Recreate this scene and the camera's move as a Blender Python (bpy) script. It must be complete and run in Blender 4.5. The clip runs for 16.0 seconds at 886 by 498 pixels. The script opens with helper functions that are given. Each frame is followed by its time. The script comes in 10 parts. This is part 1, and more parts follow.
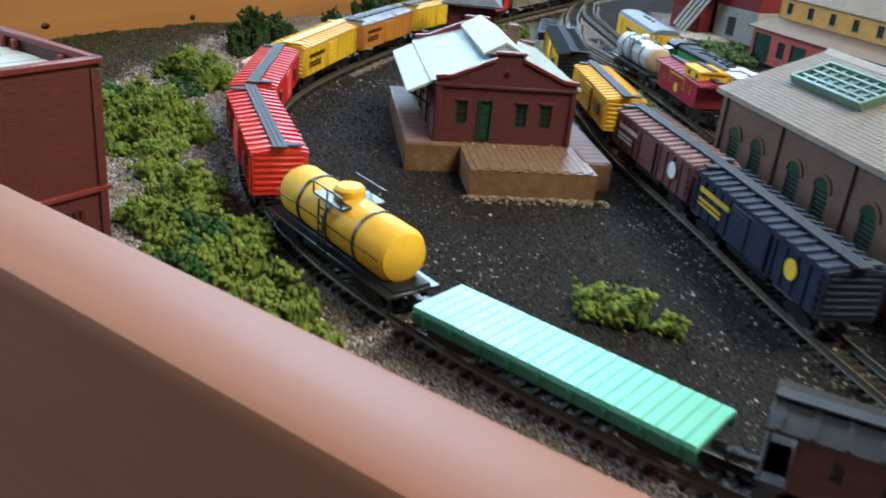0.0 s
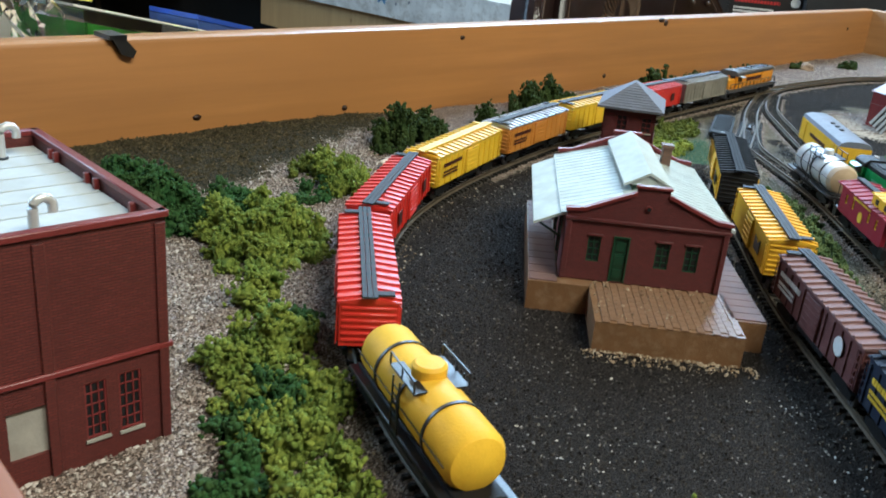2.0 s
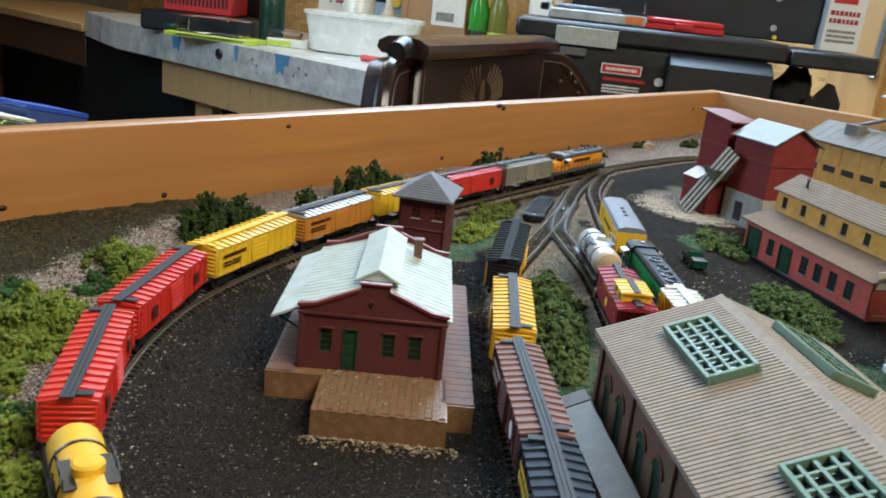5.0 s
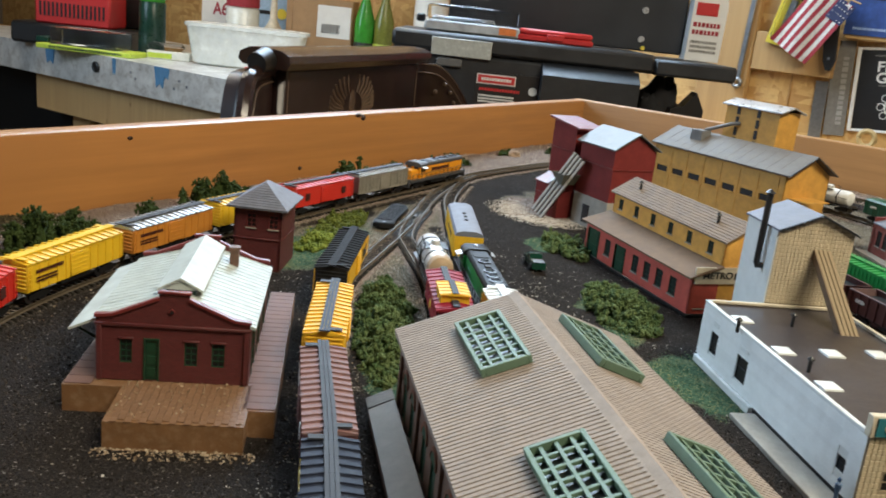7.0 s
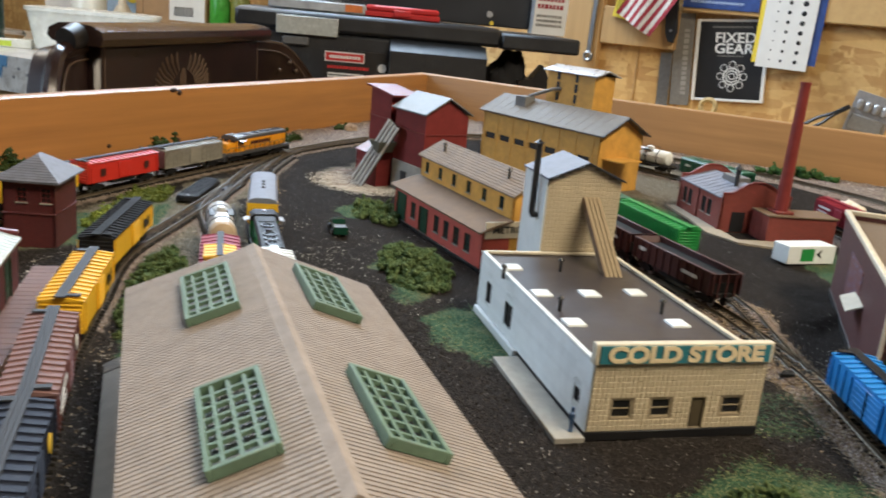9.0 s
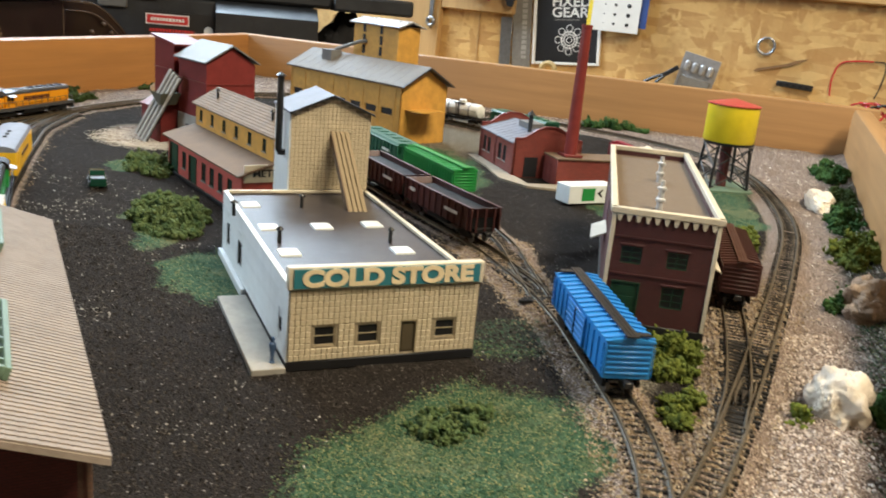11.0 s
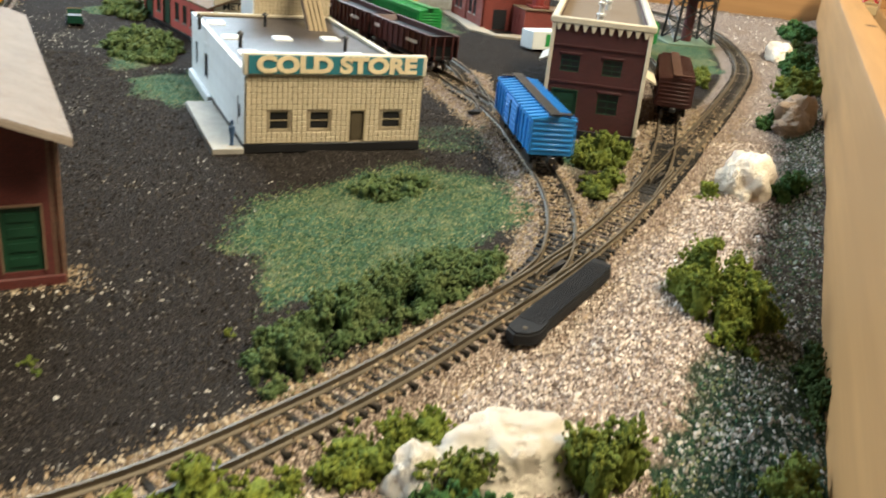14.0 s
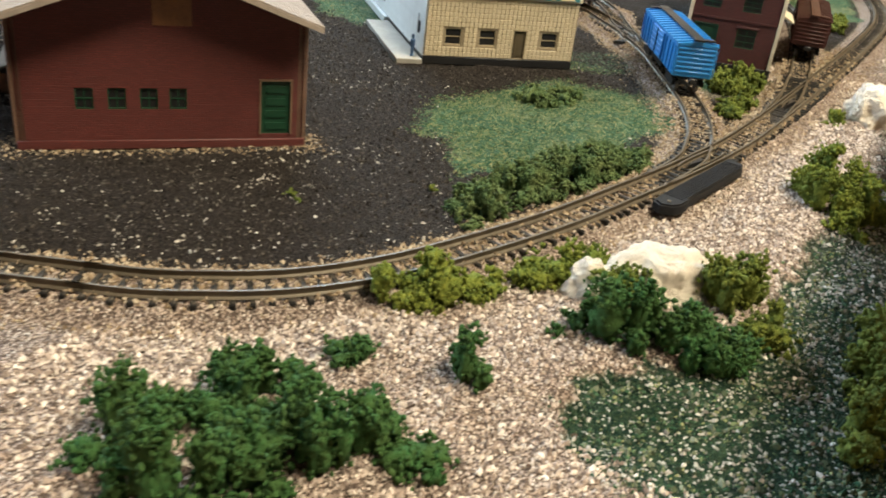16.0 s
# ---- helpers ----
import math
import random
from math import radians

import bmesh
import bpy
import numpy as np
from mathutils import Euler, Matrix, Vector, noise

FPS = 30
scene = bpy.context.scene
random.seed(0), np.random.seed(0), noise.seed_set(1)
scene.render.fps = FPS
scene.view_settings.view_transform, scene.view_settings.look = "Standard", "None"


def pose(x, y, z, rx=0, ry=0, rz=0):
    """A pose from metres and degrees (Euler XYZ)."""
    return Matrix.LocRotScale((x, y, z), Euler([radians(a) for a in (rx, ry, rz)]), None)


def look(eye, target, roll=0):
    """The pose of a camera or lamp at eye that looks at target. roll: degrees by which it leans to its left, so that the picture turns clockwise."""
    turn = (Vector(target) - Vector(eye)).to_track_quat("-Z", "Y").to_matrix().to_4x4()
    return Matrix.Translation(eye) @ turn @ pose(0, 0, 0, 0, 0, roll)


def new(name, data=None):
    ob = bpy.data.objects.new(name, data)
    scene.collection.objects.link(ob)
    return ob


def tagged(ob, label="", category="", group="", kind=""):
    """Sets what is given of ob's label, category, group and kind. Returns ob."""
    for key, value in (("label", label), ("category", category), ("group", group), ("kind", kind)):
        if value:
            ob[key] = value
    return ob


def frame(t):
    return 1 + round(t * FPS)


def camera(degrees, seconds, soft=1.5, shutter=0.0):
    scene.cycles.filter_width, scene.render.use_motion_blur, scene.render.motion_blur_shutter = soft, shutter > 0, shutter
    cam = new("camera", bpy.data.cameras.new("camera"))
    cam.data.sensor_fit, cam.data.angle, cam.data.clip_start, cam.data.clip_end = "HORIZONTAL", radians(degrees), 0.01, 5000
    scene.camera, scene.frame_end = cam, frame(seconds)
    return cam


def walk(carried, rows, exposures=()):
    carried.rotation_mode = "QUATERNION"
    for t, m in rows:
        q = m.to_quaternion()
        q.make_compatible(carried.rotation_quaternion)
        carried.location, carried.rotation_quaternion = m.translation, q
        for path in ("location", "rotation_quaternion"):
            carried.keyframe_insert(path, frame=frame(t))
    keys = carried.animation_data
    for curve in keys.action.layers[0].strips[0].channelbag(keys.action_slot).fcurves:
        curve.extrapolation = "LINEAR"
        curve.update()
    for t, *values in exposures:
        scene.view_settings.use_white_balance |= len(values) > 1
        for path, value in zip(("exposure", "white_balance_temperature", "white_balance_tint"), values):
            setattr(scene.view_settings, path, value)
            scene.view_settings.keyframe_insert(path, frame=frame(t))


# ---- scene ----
cam = camera(54.24, 16.0, soft=1.8, shutter=0.5)
ROWS = [
    (0.0, 0.03383, -0.03445, 0.11938, 66.024, -5.213, -60.414),
    (0.5, 0.04840, -0.01552, 0.12070, 66.921, -6.348, -58.918),
    (1.0, 0.06070, -0.01322, 0.13110, 68.079, -5.668, -55.027),
    (1.5, 0.07217, -0.01771, 0.13481, 68.387, -4.852, -50.742),
    (2.0, 0.08249, -0.02514, 0.13776, 68.668, -4.944, -48.141),
    (2.5, 0.09369, -0.03171, 0.14190, 69.142, -5.234, -47.113),
    (3.0, 0.10107, -0.04251, 0.14580, 69.950, -5.464, -47.480),
    (3.5, 0.10478, -0.05600, 0.15375, 70.979, -5.325, -48.576),
    (4.0, 0.10674, -0.07213, 0.15943, 72.044, -5.474, -50.084),
    (6.3, 0.12370, -0.12428, 0.17117, 74.196, -6.043, -57.082),
    (6.5, 0.12658, -0.12912, 0.17083, 74.398, -6.025, -57.832),
    (7.0, 0.12949, -0.13613, 0.16988, 74.647, -6.082, -59.449),
    (7.5, 0.13458, -0.15011, 0.16868, 74.721, -5.536, -60.734),
    (8.0, 0.13962, -0.16628, 0.16902, 74.772, -5.391, -62.161),
    (8.5, 0.14799, -0.17778, 0.16606, 74.651, -5.474, -64.443),
    (9.0, 0.15844, -0.19330, 0.16059, 74.486, -5.259, -67.143),
    (9.5, 0.16547, -0.21484, 0.15804, 74.690, -5.301, -69.518),
    (9.7, 0.16949, -0.22318, 0.15605, 74.700, -5.571, -70.492),
    (11.8, 0.19906, -0.27515, 0.12889, 72.327, -5.145, -77.771),
    (12.0, 0.19775, -0.27949, 0.12514, 71.879, -5.286, -78.277),
    (12.5, 0.19432, -0.28497, 0.11959, 70.783, -5.803, -78.757),
    (13.0, 0.18508, -0.29019, 0.11373, 69.514, -5.893, -78.624),
    (13.5, 0.16975, -0.29522, 0.11362, 68.643, -5.325, -77.742),
    (14.0, 0.15313, -0.29519, 0.10915, 67.468, -5.381, -75.648),
    (14.5, 0.13642, -0.29589, 0.10750, 66.034, -5.718, -73.436),
    (15.0, 0.11997, -0.29894, 0.10798, 64.837, -5.993, -71.142),
    (15.5, 0.10306, -0.29967, 0.10590, 63.939, -6.257, -69.078),
    (16.0, 0.08775, -0.29515, 0.10777, 63.474, -6.150, -67.619),
]
walk(cam, [(t, pose(*p)) for t, *p in ROWS], exposures=[(0.0, 0.1, 5250, 4), (2.0, 0.0, 5250, 3), (4.0, -0.1, 5500, 4), (7.0, -0.15, 6100, 10), (9.5, -0.15, 6250, 13), (12.0, 0.28, 6450, 9), (16.0, 0.40, 6300, 8)])

# ---- light and surroundings ----
world = bpy.data.worlds.new("world")
scene.world = world
world.use_nodes = True
wn = world.node_tree.nodes
sky = wn.new("ShaderNodeTexSky")
sky.sky_type, sky.sun_disc, sky.sun_elevation, sky.sun_rotation = "NISHITA", False, radians(35), radians(250)
world.node_tree.links.new(sky.outputs["Color"], wn["Background"].inputs["Color"])
wn["Background"].inputs["Strength"].default_value = 0.1


def area_lamp(name, m, sx, sy, watts, colour):
    data = bpy.data.lights.new(name, "AREA")
    data.shape, data.size, data.size_y, data.energy, data.color = "RECTANGLE", sx, sy, watts, colour
    ob = new(name, data)
    ob.matrix_basis = m
    return ob


area_lamp("window_light", look((1.88, 0.95, 1.15), (0.45, 0.05, 0.0)), 1.0, 0.55, 56, (0.68, 0.85, 1.0))
area_lamp("window_light", look((-0.25, 2.3, 1.0), (0.4, 0.0, 0.0)), 1.2, 0.9, 40, (0.68, 0.85, 1.0))
area_lamp("tube_light", look((0.30, -1.0, 1.45), (0.5, -0.2, 0.0)), 1.2, 0.25, 50, (1.0, 0.86, 0.62))
area_lamp("tube_light", look((1.70, 2.0, 1.5), (1.95, 1.95, 0.0)), 0.25, 1.2, 26, (1.0, 0.88, 0.70))


# ---- mesh helpers ----
class Geo:
    """Vertices and faces of one mesh, gathered piece by piece."""

    def __init__(self):
        self.v, self.f = [], []

    def add(self, verts, faces, m=None):
        n = len(self.v)
        self.v += [tuple(m @ Vector(p)) for p in verts] if m is not None else [tuple(p) for p in verts]
        self.f += [tuple(i + n for i in q) for q in faces]
        return self

    def box(self, x0, x1, y0, y1, z0, z1, c=0.0, m=None):
        if x0 > x1: x0, x1 = x1, x0
        if y0 > y1: y0, y1 = y1, y0
        if z0 > z1: z0, z1 = z1, z0
        c = min(c, (x1 - x0) * 0.35, (y1 - y0) * 0.35, (z1 - z0) * 0.35)
        if c <= 0:
            vs = [(x, y, z) for z in (z0, z1) for y in (y0, y1) for x in (x0, x1)]
            return self.add(vs, [(0, 2, 3, 1), (4, 5, 7, 6), (0, 1, 5, 4), (2, 6, 7, 3), (0, 4, 6, 2), (1, 3, 7, 5)], m)
        vs, key = [], {}
        for i in (0, 1):
            for j in (0, 1):
                for k in (0, 1):
                    p = ((x0, x1)[i], (y0, y1)[j], (z0, z1)[k])
                    s = (1 - 2 * i, 1 - 2 * j, 1 - 2 * k)
                    for ax in range(3):
                        key[i, j, k, ax] = len(vs)
                        vs.append(tuple(p[a] + (s[a] * c if a != ax else 0) for a in range(3)))
        fs = []
        for ax in range(3):
            a, b = [(1, 2), (2, 0), (0, 1)][ax]
            for side in (0, 1):
                q = []
                for u, w in ((0, 0), (1, 0), (1, 1), (0, 1)):
                    t = [0, 0, 0]
                    t[ax], t[a], t[b] = side, u, w
                    q.append(key[(*t, ax)])
                fs.append(tuple(q) if side else tuple(q[::-1]))
            for u in (0, 1):
                for w in (0, 1):
                    t = [0, 0, 0]
                    t[a], t[b] = u, w
                    t0, t1 = list(t), list(t)
                    t1[ax] = 1
                    q = (key[(*t0, a)], key[(*t1, a)], key[(*t1, b)], key[(*t0, b)])
                    fs.append(q if (u + w) % 2 == 0 else q[::-1])
        for i in (0, 1):
            for j in (0, 1):
                for k in (0, 1):
                    q = (key[i, j, k, 0], key[i, j, k, 1], key[i, j, k, 2])
                    fs.append(q if (i + j + k) % 2 else q[::-1])
        return self.add(vs, fs, m)

    def prism(self, poly, a0, a1, plane="xz", m=None):
        """A polygon in a plane, drawn out along the third axis from a0 to a1."""
        n = len(poly)
        put = {"xz": lambda p, a: (p[0], a, p[1]), "yz": lambda p, a: (a, p[0], p[1]), "xy": lambda p, a: (p[0], p[1], a)}[plane]
        vs = [put(p, a0) for p in poly] + [put(p, a1) for p in poly]
        fs = [tuple(range(n))[::-1], tuple(range(n, 2 * n))] + [(i, (i + 1) % n, n + (i + 1) % n, n + i) for i in range(n)]
        return self.add(vs, fs, m)

    def cyl(self, p0, p1, r0, r1=None, n=12, m=None):
        p0, p1 = Vector(p0), Vector(p1)
        r1 = r0 if r1 is None else r1
        d = (p1 - p0).normalized()
        a = d.orthogonal().normalized()
        b = d.cross(a)
        vs = [p + (a * math.cos(t) + b * math.sin(t)) * r for p, r in ((p0, r0), (p1, r1)) for t in [2 * math.pi * i / n for i in range(n)]]
        fs = [(i, (i + 1) % n, n + (i + 1) % n, n + i) for i in range(n)] + [tuple(range(n))[::-1], tuple(range(n, 2 * n))]
        return self.add(vs, fs, m)

    def lathe(self, profile, n=20, m=None):
        """(radius, height) pairs turned round z."""
        k = len(profile)
        vs = [(r * math.cos(2 * math.pi * i / n), r * math.sin(2 * math.pi * i / n), z) for r, z in profile for i in range(n)]
        fs = [(j * n + i, j * n + (i + 1) % n, (j + 1) * n + (i + 1) % n, (j + 1) * n + i) for j in range(k - 1) for i in range(n)]
        fs += [tuple(range(n))[::-1], tuple(range((k - 1) * n, k * n))]
        return self.add(vs, fs, m)

    def tube(self, path, r, n=8, m=None):
        path = [Vector(p) for p in path]
        vs, fs = [], []
        up = Vector((0, 0, 1))
        for i, p in enumerate(path):
            d = (path[min(i + 1, len(path) - 1)] - path[max(i - 1, 0)]).normalized()
            a = d.cross(up)
            a = a.normalized() if a.length > 0.1 else d.orthogonal().normalized()
            b = a.cross(d)
            vs += [p + (a * math.cos(2 * math.pi * k / n) + b * math.sin(2 * math.pi * k / n)) * r for k in range(n)]
        for i in range(len(path) - 1):
            fs += [(i * n + k, i * n + (k + 1) % n, (i + 1) * n + (k + 1) % n, (i + 1) * n + k) for k in range(n)]
        fs += [tuple(range(n))[::-1], tuple(range(len(vs) - n, len(vs)))]
        return self.add(vs, fs, m)

    def sweep(self, path, profile, m=None):
        """A closed (side, height) profile carried along a level path."""
        path = [Vector(p) for p in path]
        n, vs, fs = len(profile), [], []
        for i, p in enumerate(path):
            d = path[min(i + 1, len(path) - 1)] - path[max(i - 1, 0)]
            s = Vector((d.y, -d.x, 0)).normalized()
            vs += [p + s * a + Vector((0, 0, h)) for a, h in profile]
        for i in range(len(path) - 1):
            fs += [(i * n + k, (i + 1) * n + k, (i + 1) * n + (k + 1) % n, i * n + (k + 1) % n) for k in range(n)]
        fs += [tuple(range(n)), tuple(range(len(vs) - n, len(vs)))[::-1]]
        return self.add(vs, fs, m)

    def ball(self, c, r, n=10, sz=1.0, m=None):
        prof = [(r * math.sin(math.pi * i / n) + 1e-6, -r * sz * math.cos(math.pi * i / n)) for i in range(n + 1)]
        t = Matrix.Translation(c)
        return self.lathe(prof, n * 2, t if m is None else m @ t)

    def mesh(self, name, smooth=True):
        me = bpy.data.meshes.new(name)
        me.from_pydata(self.v, [], self.f)
        bm = bmesh.new()
        bm.from_mesh(me)
        bmesh.ops.recalc_face_normals(bm, faces=bm.faces)
        bm.to_mesh(me)
        bm.free()
        if smooth:
            me.polygons.foreach_set("use_smooth", [True] * len(me.polygons))
            me.set_sharp_from_angle(angle=radians(38))
        return me


def thing(name, m, label, category, group="", kind=""):
    ob = new(name)
    ob.empty_display_size = 0.01
    ob.matrix_basis = m
    return tagged(ob, label, category, group, kind)


def part(name, geo, mat, parent=None, label="", smooth=True):
    me = geo.mesh(name, smooth)
    me.materials.append(mat)
    ob = new(name, me)
    ob.parent = parent
    return tagged(ob, label)


def piece(name, me, parent, m):
    """One of many alike pieces, on a shared mesh."""
    ob = new(name, me)
    ob.parent = parent
    ob.matrix_basis = m
    return ob


def solid(name, geo, mat, label, category, group="", kind="", m=None, smooth=True):
    me = geo.mesh(name, smooth)
    me.materials.append(mat)
    ob = new(name, me)
    if m is not None:
        ob.matrix_basis = m
    return tagged(ob, label, category, group, kind)


def rails_of(points, step=0.004, closed=False):
    """A smooth line through the points, in even steps."""
    p = [Vector((*q, 0)) for q in points]
    p = [p[-2]] + p + [p[1]] if closed else [2 * p[0] - p[1]] + p + [2 * p[-1] - p[-2]]
    dense = []
    for i in range(1, len(p) - 2):
        a, b, c, d = p[i - 1:i + 3]
        for k in range(24):
            t = k / 24
            dense.append(0.5 * ((2 * b) + (c - a) * t + (2 * a - 5 * b + 4 * c - d) * t * t + (3 * b - a - 3 * c + d) * t ** 3))
    dense.append(p[-2])
    out, left = [dense[0]], step
    for a, b in zip(dense, dense[1:]):
        seg = (b - a).length
        while seg > 0 and left <= seg:
            a = a + (b - a) * (left / seg)
            seg = (b - a).length
            out.append(a)
            left = step
        left -= seg
    return out


# ---- materials ----
def shader(name):
    m = bpy.data.materials.new(name)
    m.use_nodes = True
    nt = m.node_tree
    return m, nt, nt.nodes["Principled BSDF"]


def node(nt, kind, **inputs):
    n = nt.nodes.new(kind)
    for k, v in inputs.items():
        n.inputs[k.replace("_", " ")].default_value = v
    return n


def mixed(nt, fac, a, b, mode="MIX"):
    """Mix two colours; each of fac, a and b is a socket or a value."""
    n = nt.nodes.new("ShaderNodeMix")
    n.data_type, n.blend_type = "RGBA", mode
    for sock, v in ((n.inputs[0], fac), (n.inputs[6], a), (n.inputs[7], b)):
        if isinstance(v, bpy.types.NodeSocket):
            nt.links.new(v, sock)
        else:
            sock.default_value = v if isinstance(v, (int, float)) else (*v[:3], 1)
    return n.outputs[2]


def ramp(nt, sock, lo, hi):
    n = nt.nodes.new("ShaderNodeMapRange")
    n.inputs["From Min"].default_value, n.inputs["From Max"].default_value = lo, hi
    nt.links.new(sock, n.inputs["Value"])
    return n.outputs["Result"]


def noise_tex(nt, vec, scale, detail=3.0, rough=0.6):
    n = node(nt, "ShaderNodeTexNoise", Scale=scale, Detail=detail, Roughness=rough)
    nt.links.new(vec, n.inputs["Vector"])
    return n.outputs["Fac"]


def bumped(nt, bsdf, height, strength, distance):
    b = node(nt, "ShaderNodeBump", Strength=strength, Distance=distance)
    nt.links.new(height, b.inputs["Height"])
    nt.links.new(b.outputs["Normal"], bsdf.inputs["Normal"])
    return b


def plain(name, col, rough=0.5, metal=0.0, var=0.12, scale=120.0, grain=1400.0, bump=0.25, dirt=None, dirt_amt=0.35, spec=0.5, rand=0.0):
    """Painted or bare stuff: a colour that varies at two scales, grime in patches, a fine grain."""
    m, nt, bsdf = shader(name)
    vec = nt.nodes.new("ShaderNodeTexCoord").outputs["Object"]
    big, fine = noise_tex(nt, vec, scale), noise_tex(nt, vec, grain, 2.0)
    dark = tuple(c * (1 - 2 * var) for c in col)
    light = tuple(min(1, c * (1 + var)) for c in col)
    c = mixed(nt, ramp(nt, big, 0.3, 0.7), dark, light)
    c = mixed(nt, 0.25, c, mixed(nt, fine, tuple(x * (1 - 2 * var) for x in col), light))
    if dirt:
        f = nt.nodes.new("ShaderNodeMath")
        f.operation = "MULTIPLY"
        f.inputs[1].default_value = dirt_amt
        nt.links.new(ramp(nt, noise_tex(nt, vec, scale * 2.3, 6.0, 0.75), 0.48, 0.72), f.inputs[0])
        c = mixed(nt, f.outputs[0], c, dirt)
    if rand:
        info = nt.nodes.new("ShaderNodeObjectInfo").outputs["Random"]
        hsv = nt.nodes.new("ShaderNodeHueSaturation")
        nt.links.new(ramp(nt, info, 0, 1), hsv.inputs["Value"])
        hsv.inputs["Value"].default_value = 1
        mr = nt.nodes.new("ShaderNodeMapRange")
        mr.inputs["To Min"].default_value, mr.inputs["To Max"].default_value = 1 - rand, 1 + rand
        nt.links.new(info, mr.inputs["Value"])
        nt.links.new(mr.outputs["Result"], hsv.inputs["Value"])
        nt.links.new(c, hsv.inputs["Color"])
        c = hsv.outputs["Color"]
    nt.links.new(c, bsdf.inputs["Base Color"])
    bsdf.inputs["Metallic"].default_value = metal
    bsdf.inputs["Specular IOR Level"].default_value = spec
    r = nt.nodes.new("ShaderNodeMapRange")
    r.inputs["To Min"].default_value, r.inputs["To Max"].default_value = max(0.05, rough - 0.12), min(1, rough + 0.12)
    nt.links.new(big, r.inputs["Value"])
    nt.links.new(r.outputs["Result"], bsdf.inputs["Roughness"])
    bumped(nt, bsdf, fine, bump, 0.0004)
    return m


def brickwork(name, col, mortar, course=0.00075, long=0.0021, rough=0.6, depth=0.6):
    """Moulded brick courses too fine to build singly; they run round the walls."""
    m, nt, bsdf = shader(name)
    vec = nt.nodes.new("ShaderNodeTexCoord").outputs["Object"]
    sep = nt.nodes.new("ShaderNodeSeparateXYZ")
    nt.links.new(vec, sep.inputs[0])
    add = nt.nodes.new("ShaderNodeMath")
    nt.links.new(sep.outputs[0], add.inputs[0])
    nt.links.new(sep.outputs[1], add.inputs[1])
    com = nt.nodes.new("ShaderNodeCombineXYZ")
    nt.links.new(add.outputs[0], com.inputs[0])
    nt.links.new(sep.outputs[2], com.inputs[1])
    b = node(nt, "ShaderNodeTexBrick", Scale=1.0, Brick_Width=long, Row_Height=course, Mortar_Size=course * 0.13, Mortar_Smooth=0.3)
    b.inputs["Color1"].default_value = (*[c * 0.85 for c in col], 1)
    b.inputs["Color2"].default_value = (*[min(1, c * 1.15) for c in col], 1)
    b.inputs["Mortar"].default_value = (*mortar, 1)
    nt.links.new(com.outputs[0], b.inputs["Vector"])
    big = ramp(nt, noise_tex(nt, vec, 90, 4), 0.3, 0.75)
    c = mixed(nt, big, mixed(nt, 0.5, b.outputs["Color"], tuple(x * 0.5 for x in col)), b.outputs["Color"])
    nt.links.new(c, bsdf.inputs["Base Color"])
    bsdf.inputs["Roughness"].default_value = rough
    inv = nt.nodes.new("ShaderNodeMath")
    inv.operation, inv.inputs[0].default_value = "SUBTRACT", 1.0
    nt.links.new(b.outputs["Fac"], inv.inputs[1])
    bumped(nt, bsdf, inv.outputs[0], depth, 0.0003)
    return m


def timber(name, col, dark, rough=0.45, along=0, ring=14.0, knots=True, spec=0.5):
    """Varnished softwood: long grain, broad bands and a few knots."""
    m, nt, bsdf = shader(name)
    vec = nt.nodes.new("ShaderNodeTexCoord").outputs["Object"]
    mp = nt.nodes.new("ShaderNodeMapping")
    s = [ring * 6, ring * 6, ring * 6]
    s[along] = ring * 0.28
    mp.inputs["Scale"].default_value = s
    nt.links.new(vec, mp.inputs["Vector"])
    grain = noise_tex(nt, mp.outputs[0], 1.0, 5.0, 0.65)
    broad = noise_tex(nt, vec, 5.0, 3.0)
    c = mixed(nt, ramp(nt, grain, 0.35, 0.7), col, tuple(0.55 * a + 0.45 * b for a, b in zip(col, dark)))
    c = mixed(nt, ramp(nt, broad, 0.4, 0.75), c, tuple(0.75 * a + 0.25 * b for a, b in zip(col, dark)))
    if knots:
        mk = nt.nodes.new("ShaderNodeMapping")
        sk = [13.0, 13.0, 13.0]
        sk[along] = 6.5
        mk.inputs["Scale"].default_value = sk
        nt.links.new(vec, mk.inputs["Vector"])
        v = node(nt, "ShaderNodeTexVoronoi", Scale=1.0, Randomness=1.0)
        nt.links.new(mk.outputs[0], v.inputs["Vector"])
        k = nt.nodes.new("ShaderNodeMapRange")
        k.inputs["From Min"].default_value, k.inputs["From Max"].default_value = 0.055, 0.03
        nt.links.new(v.outputs["Distance"], k.inputs["Value"])
        c = mixed(nt, k.outputs["Result"], c, dark)
    nt.links.new(c, bsdf.inputs["Base Color"])
    bsdf.inputs["Roughness"].default_value = rough
    bsdf.inputs["Specular IOR Level"].default_value = spec
    bumped(nt, bsdf, grain, 0.15, 0.001)
    return m


